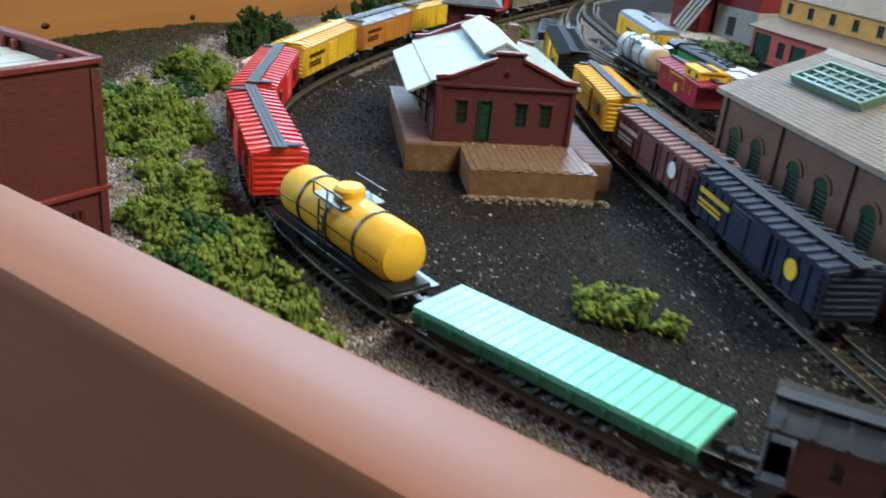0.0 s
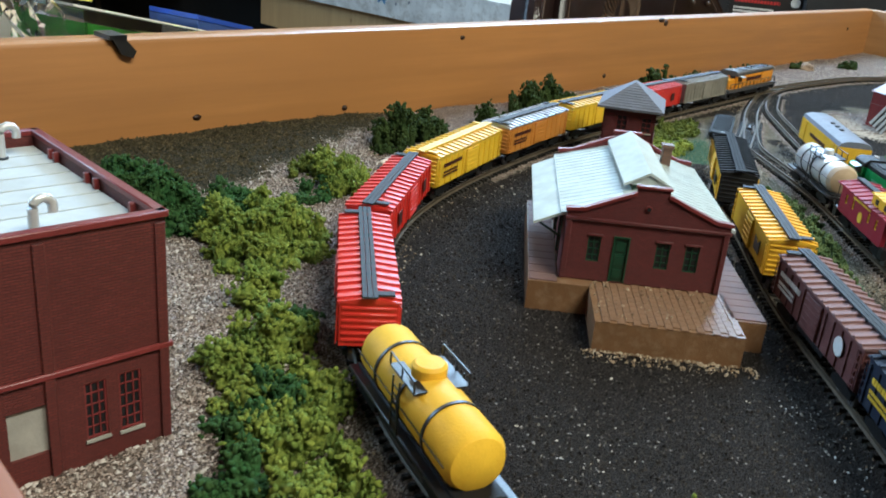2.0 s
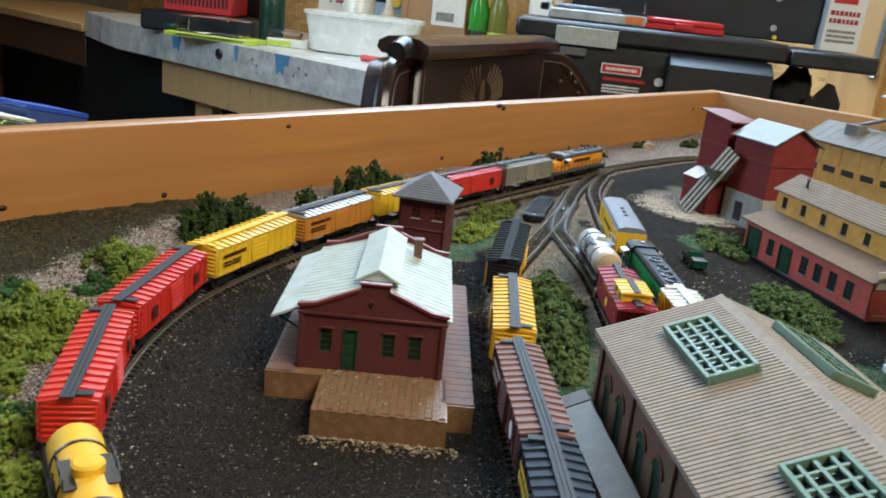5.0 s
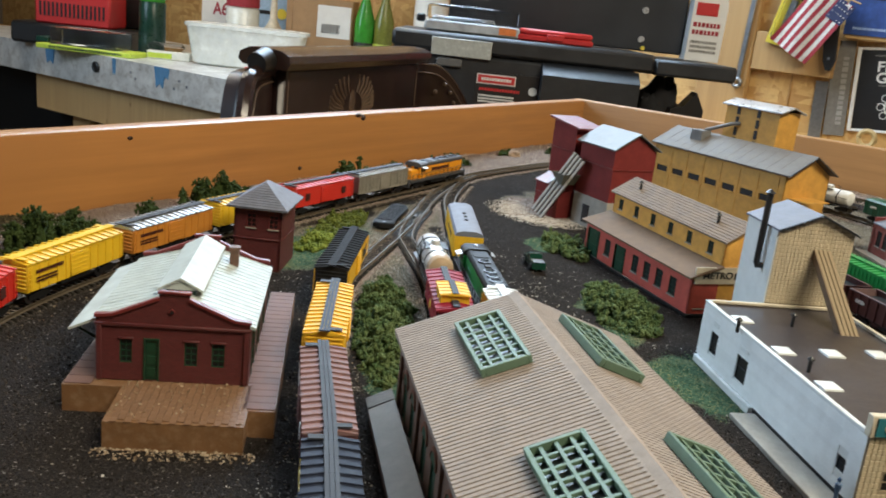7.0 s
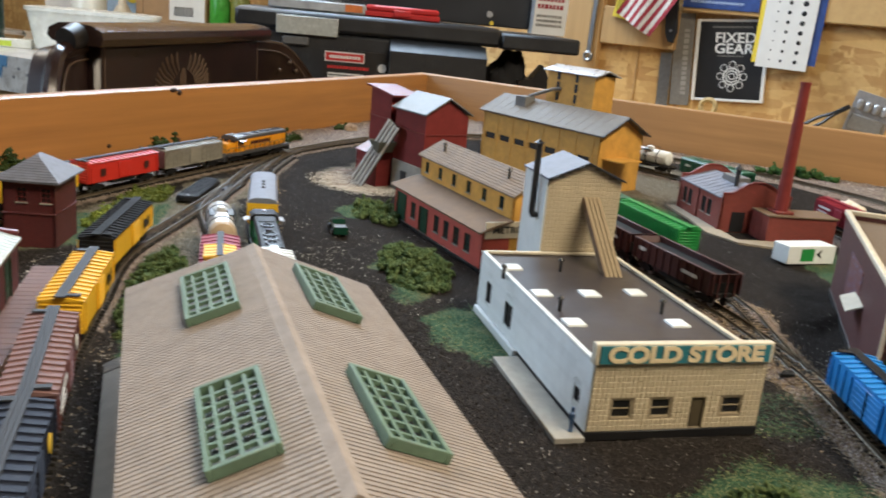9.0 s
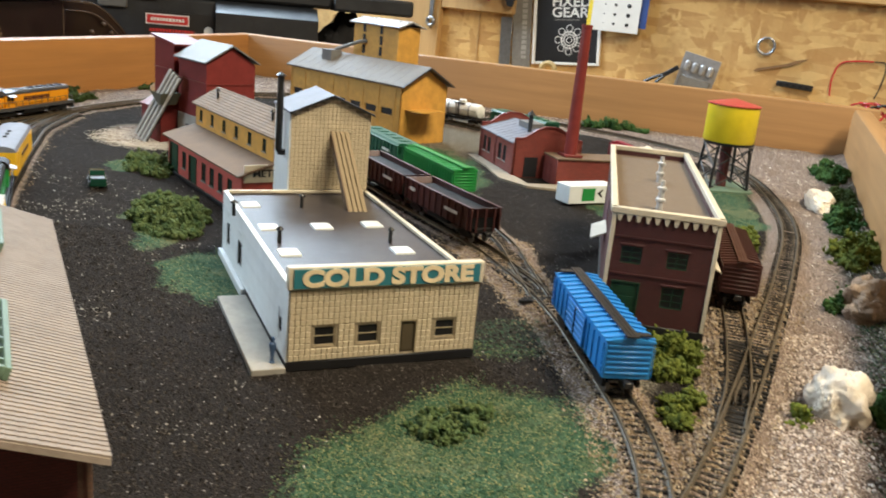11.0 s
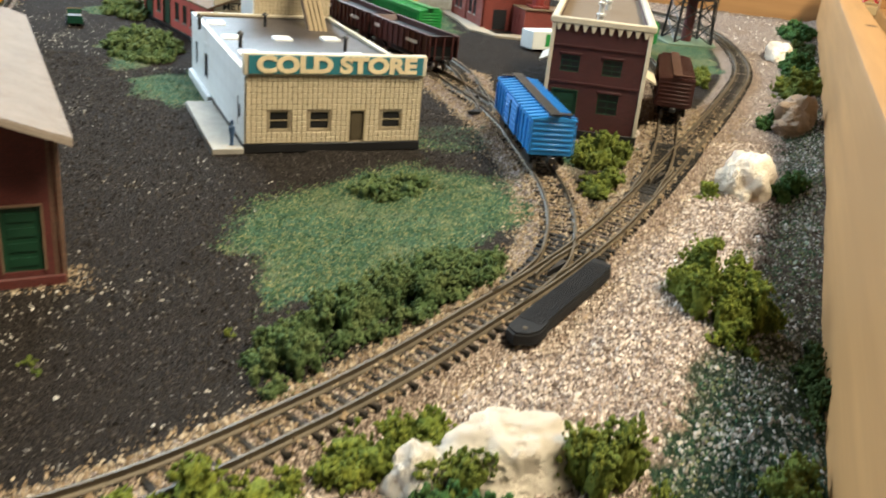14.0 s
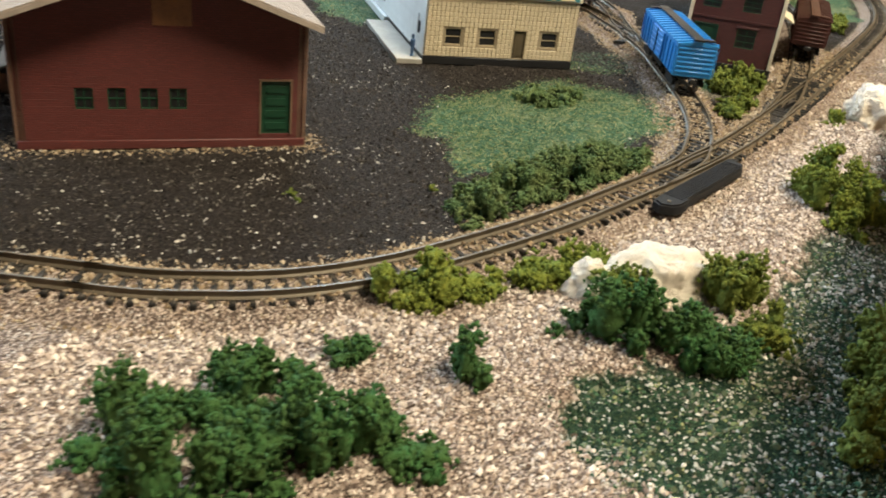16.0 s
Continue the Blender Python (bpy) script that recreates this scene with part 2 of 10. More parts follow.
def foliage(name, col, col2):
    m, nt, bsdf = shader(name)
    vec = nt.nodes.new("ShaderNodeTexCoord").outputs["Object"]
    isl = nt.nodes.new("ShaderNodeNewGeometry").outputs["Random Per Island"]
    fine = noise_tex(nt, vec, 900, 4, 0.7)
    c = mixed(nt, ramp(nt, noise_tex(nt, vec, 130, 2), 0.36, 0.64), col, col2)
    c = mixed(nt, 0.35, c, mixed(nt, isl, col, col2))
    c = mixed(nt, ramp(nt, fine, 0.3, 0.6), tuple(x * 0.65 for x in col2), c)
    nt.links.new(c, bsdf.inputs["Base Color"])
    bsdf.inputs["Roughness"].default_value = 0.95
    bsdf.inputs["Specular IOR Level"].default_value = 0.15
    bumped(nt, bsdf, fine, 1.0, 0.0008)
    return m


def glassy(name, col=(1, 1, 1), rough=0.05):
    m, nt, bsdf = shader(name)
    bsdf.inputs["Base Color"].default_value = (*col, 1)
    bsdf.inputs["Transmission Weight"].default_value = 1.0
    bsdf.inputs["Roughness"].default_value = rough
    bsdf.inputs["IOR"].default_value = 1.25
    return m


PINE = timber("varnished pine", (0.40, 0.180, 0.050), (0.09, 0.035, 0.012), 0.42)
PINE_Y = timber("varnished pine crosswise", (0.40, 0.19, 0.055), (0.08, 0.032, 0.012), 0.55, along=1)
PLY = timber("plywood", (0.58, 0.38, 0.16), (0.30, 0.17, 0.06), 0.6, along=1, ring=5.0)
STUD = timber("stud", (0.52, 0.33, 0.14), (0.25, 0.13, 0.05), 0.6, along=2, ring=9.0)
BRICK_RED = brickwork("dark red moulded brick", (0.125, 0.024, 0.019), (0.050, 0.012, 0.011), depth=1.0)
BRICK_MAROON = brickwork("maroon moulded brick", (0.112, 0.018, 0.018), (0.050, 0.010, 0.010))
# darker copy of the maroon brick: the factory's shade is in the colour
BRICK_SHADED = brickwork("shaded maroon brick", (0.070, 0.013, 0.013), (0.033, 0.008, 0.008))
BRICK_BROWN = brickwork("weathered brown brick", (0.175, 0.092, 0.058), (0.110, 0.080, 0.060), 0.0009, 0.0026)
BRICK_BRIGHT = brickwork("brick red plastic", (0.24, 0.042, 0.030), (0.12, 0.03, 0.022))
BRICK_RUST = brickwork("rusty orange brick", (0.20, 0.070, 0.036), (0.13, 0.07, 0.045))
LOUVRE = plain("faded green louvre", (0.030, 0.095, 0.050), 0.5, dirt=(0.06, 0.09, 0.06))
TRIM_RED = plain("red plastic trim", (0.165, 0.026, 0.024), 0.42)
ROOF_GREEN = plain("pale green roof", (0.50, 0.545, 0.51), 0.45, spec=0.35, dirt=(0.34, 0.36, 0.34), dirt_amt=0.2)
ROOF_GREY = plain("grey plastic roof", (0.165, 0.165, 0.165), 0.5, spec=0.3, dirt=(0.12, 0.12, 0.12))
ROOF_SLATE = plain("blue grey slate roof", (0.19, 0.20, 0.245), 0.62, dirt=(0.1, 0.1, 0.1), spec=0.3)
ROOF_TAN = plain("tan shingle", (0.300, 0.250, 0.210), 0.7, spec=0.25, var=0.1, dirt=(0.16, 0.115, 0.08), rand=0.10)
ROOF_METRO = plain("brown grey roof boards", (0.225, 0.165, 0.115), 0.7, dirt=(0.15, 0.11, 0.08), spec=0.2)
ROOF_BROWN = plain("brown roof", (0.17, 0.115, 0.075), 0.75, dirt=(0.1, 0.07, 0.05), spec=0.15)
ROOF_BLACK = plain("tar roof", (0.044, 0.038, 0.041), 0.36, spec=0.42, dirt=(0.09, 0.08, 0.075), scale=60)
ROOF_MUD = plain("tan flat roof", (0.145, 0.105, 0.072), 0.55, dirt=(0.24, 0.2, 0.15))
GREEN = plain("dark green paint", (0.008, 0.046, 0.022), 0.45)
SKYLIGHT = plain("faded green frame", (0.115, 0.185, 0.125), 0.55, dirt=(0.08, 0.1, 0.07))
# near-black: paints the unlit dark of panes, slots and doorways; also two plinths
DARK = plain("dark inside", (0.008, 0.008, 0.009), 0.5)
ROOF_MILL = plain("dull grey mill roof", (0.150, 0.130, 0.108), 0.6, spec=0.2, dirt=(0.12, 0.11, 0.10))
CREAM = plain("cream plastic", (0.62, 0.55, 0.42), 0.45, dirt=(0.35, 0.3, 0.22))
TILE_TAN = plain("tan wall block", (0.58, 0.49, 0.335), 0.5, dirt=(0.45, 0.34, 0.20), dirt_amt=0.2, rand=0.04)
WHITE = plain("white siding", (0.70, 0.73, 0.73), 0.42, var=0.05, dirt=(0.5, 0.5, 0.48), dirt_amt=0.12, rand=0.04)
SALMON = plain("salmon red wall", (0.52, 0.095, 0.070), 0.5, dirt=(0.3, 0.05, 0.04))
MUSTARD = plain("orange yellow wall", (0.70, 0.37, 0.075), 0.5, dirt=(0.42, 0.19, 0.04))
OCHRE = plain("ochre mill wall", (0.58, 0.31, 0.06), 0.55, dirt=(0.36, 0.17, 0.04))
PLATFORM = plain("brown platform", (0.19, 0.10, 0.045), 0.42, dirt=(0.36, 0.26, 0.17))
PLANKS = plain("dull mauve planks", (0.155, 0.090, 0.078), 0.65, dirt=(0.14, 0.1, 0.08), spec=0.2, rand=0.08)
BOARDS = plain("brown platform pavers", (0.205, 0.115, 0.062), 0.46, spec=0.3, dirt=(0.2, 0.13, 0.1), rand=0.08)
CONCRETE = plain("concrete base", (0.33, 0.31, 0.27), 0.8, dirt=(0.2, 0.18, 0.15))
SLAB = plain("tan paving slab", (0.30, 0.25, 0.18), 0.8)
CAR_RED = plain("bright red car body", (0.55, 0.030, 0.018), 0.42, var=0.05)
CAR_YELLOW = plain("yellow car body", (0.76, 0.49, 0.020), 0.36, var=0.05)
CAR_GOLD = plain("golden yellow car body", (0.76, 0.44, 0.022), 0.55, spec=0.25, var=0.06, dirt=(0.4, 0.2, 0.02), dirt_amt=0.2)
CAR_ORANGE = plain("orange car side", (0.52, 0.21, 0.03), 0.38, var=0.06)
CAR_BROWN = plain("brown boxcar", (0.130, 0.052, 0.048), 0.6, spec=0.25, dirt=(0.24, 0.15, 0.14))
# paler than the brown body: the roof's pinkish sheen is in this colour
MAUVE = plain("mauve roof with painted sheen", (0.215, 0.122, 0.115), 0.65, spec=0.2, dirt=(0.28, 0.20, 0.19))
ROOF_MATT = plain("matt black car roof", (0.016, 0.016, 0.018), 0.72, spec=0.12, dirt=(0.04, 0.04, 0.045))
CAR_MAROON = plain("dark maroon car", (0.050, 0.012, 0.011), 0.5, dirt=(0.08, 0.04, 0.03))
CAR_NAVY = plain("navy boxcar", (0.020, 0.026, 0.045), 0.66, spec=0.2, dirt=(0.06, 0.065, 0.08))
CAR_BLUE = plain("sky blue boxcar", (0.020, 0.20, 0.53), 0.38, var=0.05)
CAR_GREEN = plain("bright green car", (0.020, 0.24, 0.052), 0.38, var=0.06)
CAR_TEAL = plain("dull green hopper", (0.015, 0.095, 0.055), 0.42, var=0.06)
CAR_MINT = plain("mint flatcar deck", (0.16, 0.46, 0.29), 0.4, var=0.05)
CAR_CRIMSON = plain("crimson caboose", (0.24, 0.016, 0.030), 0.6, spec=0.25, var=0.06)
CAR_GREY = plain("weathered grey stock car", (0.27, 0.25, 0.205), 0.5, dirt=(0.13, 0.12, 0.1))
SILVER = plain("silver roof", (0.55, 0.56, 0.58), 0.3, metal=0.5, dirt=(0.3, 0.3, 0.3))
STEEL = plain("tank metal", (0.62, 0.63, 0.63), 0.34, metal=0.35, dirt=(0.35, 0.3, 0.25))
GRAPHITE = plain("dark grey running board", (0.040, 0.042, 0.048), 0.6, spec=0.2)
BLACK = plain("black plastic", (0.012, 0.012, 0.013), 0.38, var=0.1)
# car underframes; also blacks out the shade under the workbenches
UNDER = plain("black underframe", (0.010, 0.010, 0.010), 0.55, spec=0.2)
WHEEL = plain("wheel metal", (0.25, 0.24, 0.23), 0.3, metal=0.8)
LOCO = plain("armour yellow", (0.74, 0.30, 0.010), 0.3, var=0.04)
LOCO_GREY = plain("loco grey roof", (0.060, 0.062, 0.066), 0.38, var=0.08)
DECAL_DARK = plain("dark lettering", (0.06, 0.015, 0.012), 0.5)
DECAL_WHITE = plain("white lettering", (0.75, 0.75, 0.72), 0.5)
DECAL_YELLOW = plain("yellow lettering", (0.75, 0.50, 0.03), 0.5)
SIGN_TEAL = plain("teal sign", (0.028, 0.165, 0.205), 0.4, var=0.06)
SIGN_CREAM = plain("cream lettering", (0.75, 0.62, 0.40), 0.45)
RAIL = plain("weathered rail", (0.105, 0.084, 0.058), 0.52, spec=0.3, metal=0.25, var=0.2)
TIE = plain("black plastic tie", (0.022, 0.020, 0.018), 0.8, var=0.2, dirt=(0.20, 0.165, 0.125), dirt_amt=0.75, spec=0.1, rand=0.35)
SWITCH = plain("switch machine", (0.014, 0.014, 0.015), 0.6, var=0.1, dirt=(0.028, 0.026, 0.024), spec=0.12)
ROCK = plain("pale rock", (0.86, 0.775, 0.66), 0.75, var=0.06, scale=110, grain=900, bump=0.9, dirt=(0.70, 0.48, 0.26), dirt_amt=0.4)
ROCK_GREY = plain("brown grey rock", (0.36, 0.26, 0.18), 0.85, var=0.2, scale=140, grain=700, bump=0.8, dirt=(0.6, 0.5, 0.4))
LIME = foliage("yellow green foam", (0.310, 0.345, 0.055), (0.130, 0.190, 0.034))
MOSS = foliage("mossy green foam", (0.225, 0.245, 0.038), (0.100, 0.140, 0.026))
OLIVE = foliage("olive foam", (0.190, 0.210, 0.036), (0.085, 0.120, 0.026))
SAGE = foliage("dull sage foam", (0.160, 0.195, 0.074), (0.060, 0.108, 0.040))
FOREST = foliage("dark green foam", (0.038, 0.115, 0.036), (0.054, 0.100, 0.028))
PINEY = foliage("deep green foam", (0.028, 0.052, 0.016), (0.048, 0.070, 0.018))

# ---- the layout: track lines ----
MAIN = rails_of([(0.223, -0.164), (0.2035, -0.10), (0.1985, -0.04), (0.205, 0.02), (0.221, 0.078), (0.242, 0.124), (0.270, 0.164), (0.300, 0.193), (0.334, 0.218), (0.372, 0.238), (0.425, 0.255), (0.495, 0.269), (0.567, 0.279), (0.68, 0.284), (0.80, 0.286), (0.90, 0.287), (1.01, 0.281), (1.12, 0.262), (1.21, 0.212), (1.262, 0.13), (1.28, 0.03), (1.275, -0.08), (1.25, -0.18), (1.20, -0.265), (1.13, -0.325), (1.04, -0.352), (0.93, -0.363), (0.83, -0.361), (0.704, -0.342), (0.586, -0.320), (0.529, -0.309), (0.480, -0.299), (0.437, -0.289), (0.393, -0.2755), (0.359, -0.263), (0.325, -0.250), (0.297, -0.237), (0.268, -0.221), (0.247, -0.204), (0.233, -0.185), (0.223, -0.164)], 0.0042, True)
YARD_A = rails_of([(0.250, -0.062), (0.295, -0.022), (0.3425, 0.0155), (0.407, 0.0690), (0.475, 0.1150), (0.54, 0.157), (0.61, 0.182), (0.68, 0.206), (0.74, 0.228), (0.80, 0.252), (0.88, 0.276), (0.94, 0.2865)], 0.0042)
YARD_B = rails_of([(0.47, 0.036), (0.517, 0.071), (0.585, 0.121), (0.635, 0.166), (0.668, 0.194), (0.715, 0.217), (0.76, 0.234)], 0.0042)
YARD_C = rails_of([(0.50, 0.022), (0.548, 0.060), (0.613, 0.110), (0.663, 0.1435), (0.71, 0.175), (0.76, 0.207), (0.82, 0.243), (0.90, 0.273)], 0.0042)
SPUR = rails_of([(0.372, -0.268), (0.40, -0.2755), (0.42, -0.2765), (0.448, -0.274), (0.477, -0.2675), (0.505, -0.258), (0.532, -0.2475), (0.574, -0.2308), (0.610, -0.2120), (0.642, -0.191), (0.674, -0.168), (0.726, -0.119), (0.79, -0.062), (0.86, -0.005), (0.95, 0.06)], 0.0042)
SPUR_B = rails_of([(0.60, -0.2155), (0.64, -0.2), (0.68, -0.185), (0.72, -0.163), (0.763, -0.139), (0.835, -0.0775), (0.90, -0.022), (0.98, 0.04)], 0.0042)
SIDING = rails_of([(0.49, -0.3005), (0.53, -0.306), (0.572, -0.3085), (0.62, -0.3095), (0.68, -0.3085), (0.74, -0.305), (0.80, -0.298), (0.87, -0.282), (0.95, -0.25), (1.02, -0.205), (1.09, -0.14), (1.15, -0.06), (1.19, 0.03)], 0.0042)
LINES = {"main": MAIN, "yard": YARD_A, "yard b": YARD_B, "yard c": YARD_C, "spur": SPUR, "spur b": SPUR_B, "siding": SIDING}
RAIL_Z = 0.0062

# edges of the frame of boards (inner faces)
FAR_L, FAR_R = Vector((0.156, 0.4065)), Vector((1.4065, 0.348))
NEAR_L, NEAR_R = Vector((0.080, -0.3166)), Vector((1.305, -0.4775))
BOARD_TOP, BOARD_T = 0.062, 0.019


# ---- ground ----
NX, NY = 520, 356
GX0, GX1, GY0, GY1 = 0.05, 1.43, -0.50, 0.44
gx, gy = np.meshgrid(np.linspace(GX0, GX1, NX), np.linspace(GY0, GY1, NY), indexing="ij")


def smooth_noise(x, y, scale, seed):
    """Value noise on a lattice, for relief and for ragged edges."""
    rng = np.random.RandomState(seed)
    tab = rng.rand(256, 256)
    u, v = x * scale + 1000, y * scale + 1000
    i, j = np.floor(u).astype(int), np.floor(v).astype(int)
    a, b = u - i, v - j
    a, b = a * a * (3 - 2 * a), b * b * (3 - 2 * b)
    t = lambda p, q: tab[p % 256, q % 256]
    return (t(i, j) * (1 - a) + t(i + 1, j) * a) * (1 - b) + (t(i, j + 1) * (1 - a) + t(i + 1, j + 1) * a) * b


def near_line(line, x, y):
    """Distance to a track's centre line."""
    best = np.full(x.shape, 9.0)
    for p in line[::3]:
        best = np.minimum(best, (x - p.x) ** 2 + (y - p.y) ** 2)
    return np.sqrt(best)


def blob(x, y, cx, cy, rx, ry, turn=0.0):
    """1 inside an ellipse, falling to 0 over its edge."""
    c, s = math.cos(radians(turn)), math.sin(radians(turn))
    u, v = ((x - cx) * c + (y - cy) * s) / rx, (-(x - cx) * s + (y - cy) * c) / ry
    return np.clip((1.25 - np.sqrt(u * u + v * v)) / 0.4, 0, 1)


def inside_main(x, y):
    """Is the point inside the loop of the main line?"""
    pts = [(p.x, p.y) for p in MAIN[::4]]
    hit = np.zeros(x.shape, bool)
    for (x0, y0), (x1, y1) in zip(pts, pts[1:] + pts[:1]):
        cross = ((y0 > y) != (y1 > y)) & (x < (x1 - x0) * (y - y0) / (y1 - y0 + 1e-12) + x0)
        hit ^= cross
    return hit


def zones(x, y):
    """Weights of cinder, turf, pale gravel and dark bank, and the height."""
    wob = (smooth_noise(x, y, 45, 3) - 0.5) * 0.016 + (smooth_noise(x, y, 140, 4) - 0.5) * 0.008
    xx, yy = x + wob, y + (smooth_noise(x, y, 50, 5) - 0.5) * 0.018
    d_main = near_line(MAIN, x, y)
    d_all = d_main.copy()
    for k in ("yard", "yard b", "yard c", "spur", "spur b", "siding"):
        d_all = np.minimum(d_all, near_line(LINES[k], x, y))
    inner = inside_main(x, y)
    cinder = np.where(inner, 1.0, 0.0)
    for cx, cy, rx, ry, turn in ((0.60, 0.235, 0.085, 0.030, 5), (0.905, 0.165, 0.075, 0.050, 10), (0.74, 0.235, 0.06, 0.028, 10), (1.08, -0.02, 0.14, 0.14, 0), (0.60, 0.15, 0.16, 0.030, 36), (0.98, -0.30, 0.10, 0.035, 0), (0.65, -0.285, 0.13, 0.022, -8)):
        cinder *= 1 - blob(xx, yy, cx, cy, rx, ry, turn)
    turf = np.zeros(x.shape)
    for cx, cy, rx, ry, turn in ((0.446, -0.217, 0.053, 0.038, -30), (0.388, -0.224, 0.036, 0.024, -20), (0.407, -0.196, 0.028, 0.020, -38), (0.368, -0.215, 0.023, 0.014, -38), (0.557, -0.056, 0.038, 0.019, 38), (0.62, 0.012, 0.040, 0.014, 30), (0.60, 0.23, 0.075, 0.026, 5), (0.50, 0.10, 0.085, 0.013, 36), (0.85, -0.245, 0.05, 0.020, 10), (0.76, 0.11, 0.022, 0.025, 30), (0.90, -0.07, 0.10, 0.05, 20), (0.90, -0.33, 0.09, 0.018, 0), (0.565, -0.275, 0.032, 0.012, -20), (0.90, -0.30, 0.10, 0.045, -8)):
        turf = np.maximum(turf, blob(xx, yy, cx, cy, rx, ry, turn))
    turf = np.maximum(turf, 0.42 * blob(xx, yy, 0.560, -0.214, 0.050, 0.018, -30))
    # ground between the boards and the line
    fx = np.interp(xx, [0.20, 0.235, 0.254, 0.268, 0.283, 0.352, 0.381, 0.414, 0.487, 0.53, 0.75, 1.0, 1.2], [-0.29, -0.266, -0.271, -0.292, -0.304, -0.315, -0.324, -0.332, -0.344, -0.356, -0.380, -0.413, -0.45])
    trough = np.clip((fx - y + (smooth_noise(x, y, 260, 6) - 0.5) * 0.008) / 0.008, 0, 1) * np.clip((xx - 0.205) / 0.03, 0, 1) * np.clip((1.15 - xx) / 0.1, 0, 1)
    bank = trough
    bank = np.maximum(bank, np.clip((yy - (0.300 + 0.36 * (xx - 0.30))) / 0.022 + 0.4, 0, 1) * np.clip((0.55 - xx) / 0.10, 0, 1) * (y > 0.2))
    gravel = np.where(inner, 0.0, 1.0) * (1 - np.clip(bank * 1.5 - 0.3, 0, 1))
    gravel = np.maximum(gravel, np.clip((np.where(y < -0.15, 0.0175, 0.0125) - d_all) / 0.004, 0, 1) * np.where((y < -0.15) | (x > 0.45), 1.0, 0.35))
    gravel = np.maximum(gravel, blob(xx, yy, 0.885, 0.165, 0.060, 0.045, 10))
    bed = np.clip((0.0125 - d_all) / 0.006, 0, 1)
    turf = turf * (1 - np.clip((0.011 - d_all) / 0.003, 0, 1))
    h = (smooth_noise(x, y, 30, 7) - 0.5) * 0.003 + (smooth_noise(x, y, 110, 8) - 0.5) * 0.0016 + (smooth_noise(x, y, 330, 9) - 0.5) * 0.0012
    h = h * np.where(inner, 0.45, 1.0)
    h = h + np.where(inner, 0, 1) * np.clip((d_main - 0.012) / 0.02, 0, 1) * 0.0025
    foot = np.clip((-0.287 - 0.1313 * x - y) / 0.024, 0, 1)
    h = h + (y < -0.2) * foot * foot * (3 - 2 * foot) * np.interp(x, [0.2, 0.30, 0.42, 0.52, 0.70, 1.1], [0.004, -0.003, -0.004, 0.006, 0.008, 0.006])
    h = h - bank * bank * (3 - 2 * bank) * np.interp(x, [0.2, 0.45, 0.56], [0.003, 0.003, 0.0]) * (y < 0)
    h = h + bank * 0.006 * (y > 0)
    h = h * (1 - bed) + 0.0034 * bed
    heap = np.clip((d_all - 0.0056) / 0.0012, 0, 1) * np.clip((0.0135 - d_all) / 0.004, 0, 1)
    h = h + 0.0008 * heap * (y < -0.14) * np.where((x > 0.33) & (x < 0.43), 0.3, 1.0)
    h = h + blob(xx, yy, 0.71, -0.215, 0.035, 0.02, -30) * 0.004
    return cinder, turf, gravel, bank, h


z_cinder, z_turf, z_gravel, z_bank, gz = zones(gx, gy)


def ground_z(x, y):
    i = min(NX - 1, max(0, int(round((x - GX0) / (GX1 - GX0) * (NX - 1)))))
    j = min(NY - 1, max(0, int(round((y - GY0) / (GY1 - GY0) * (NY - 1)))))
    return float(gz[i, j])


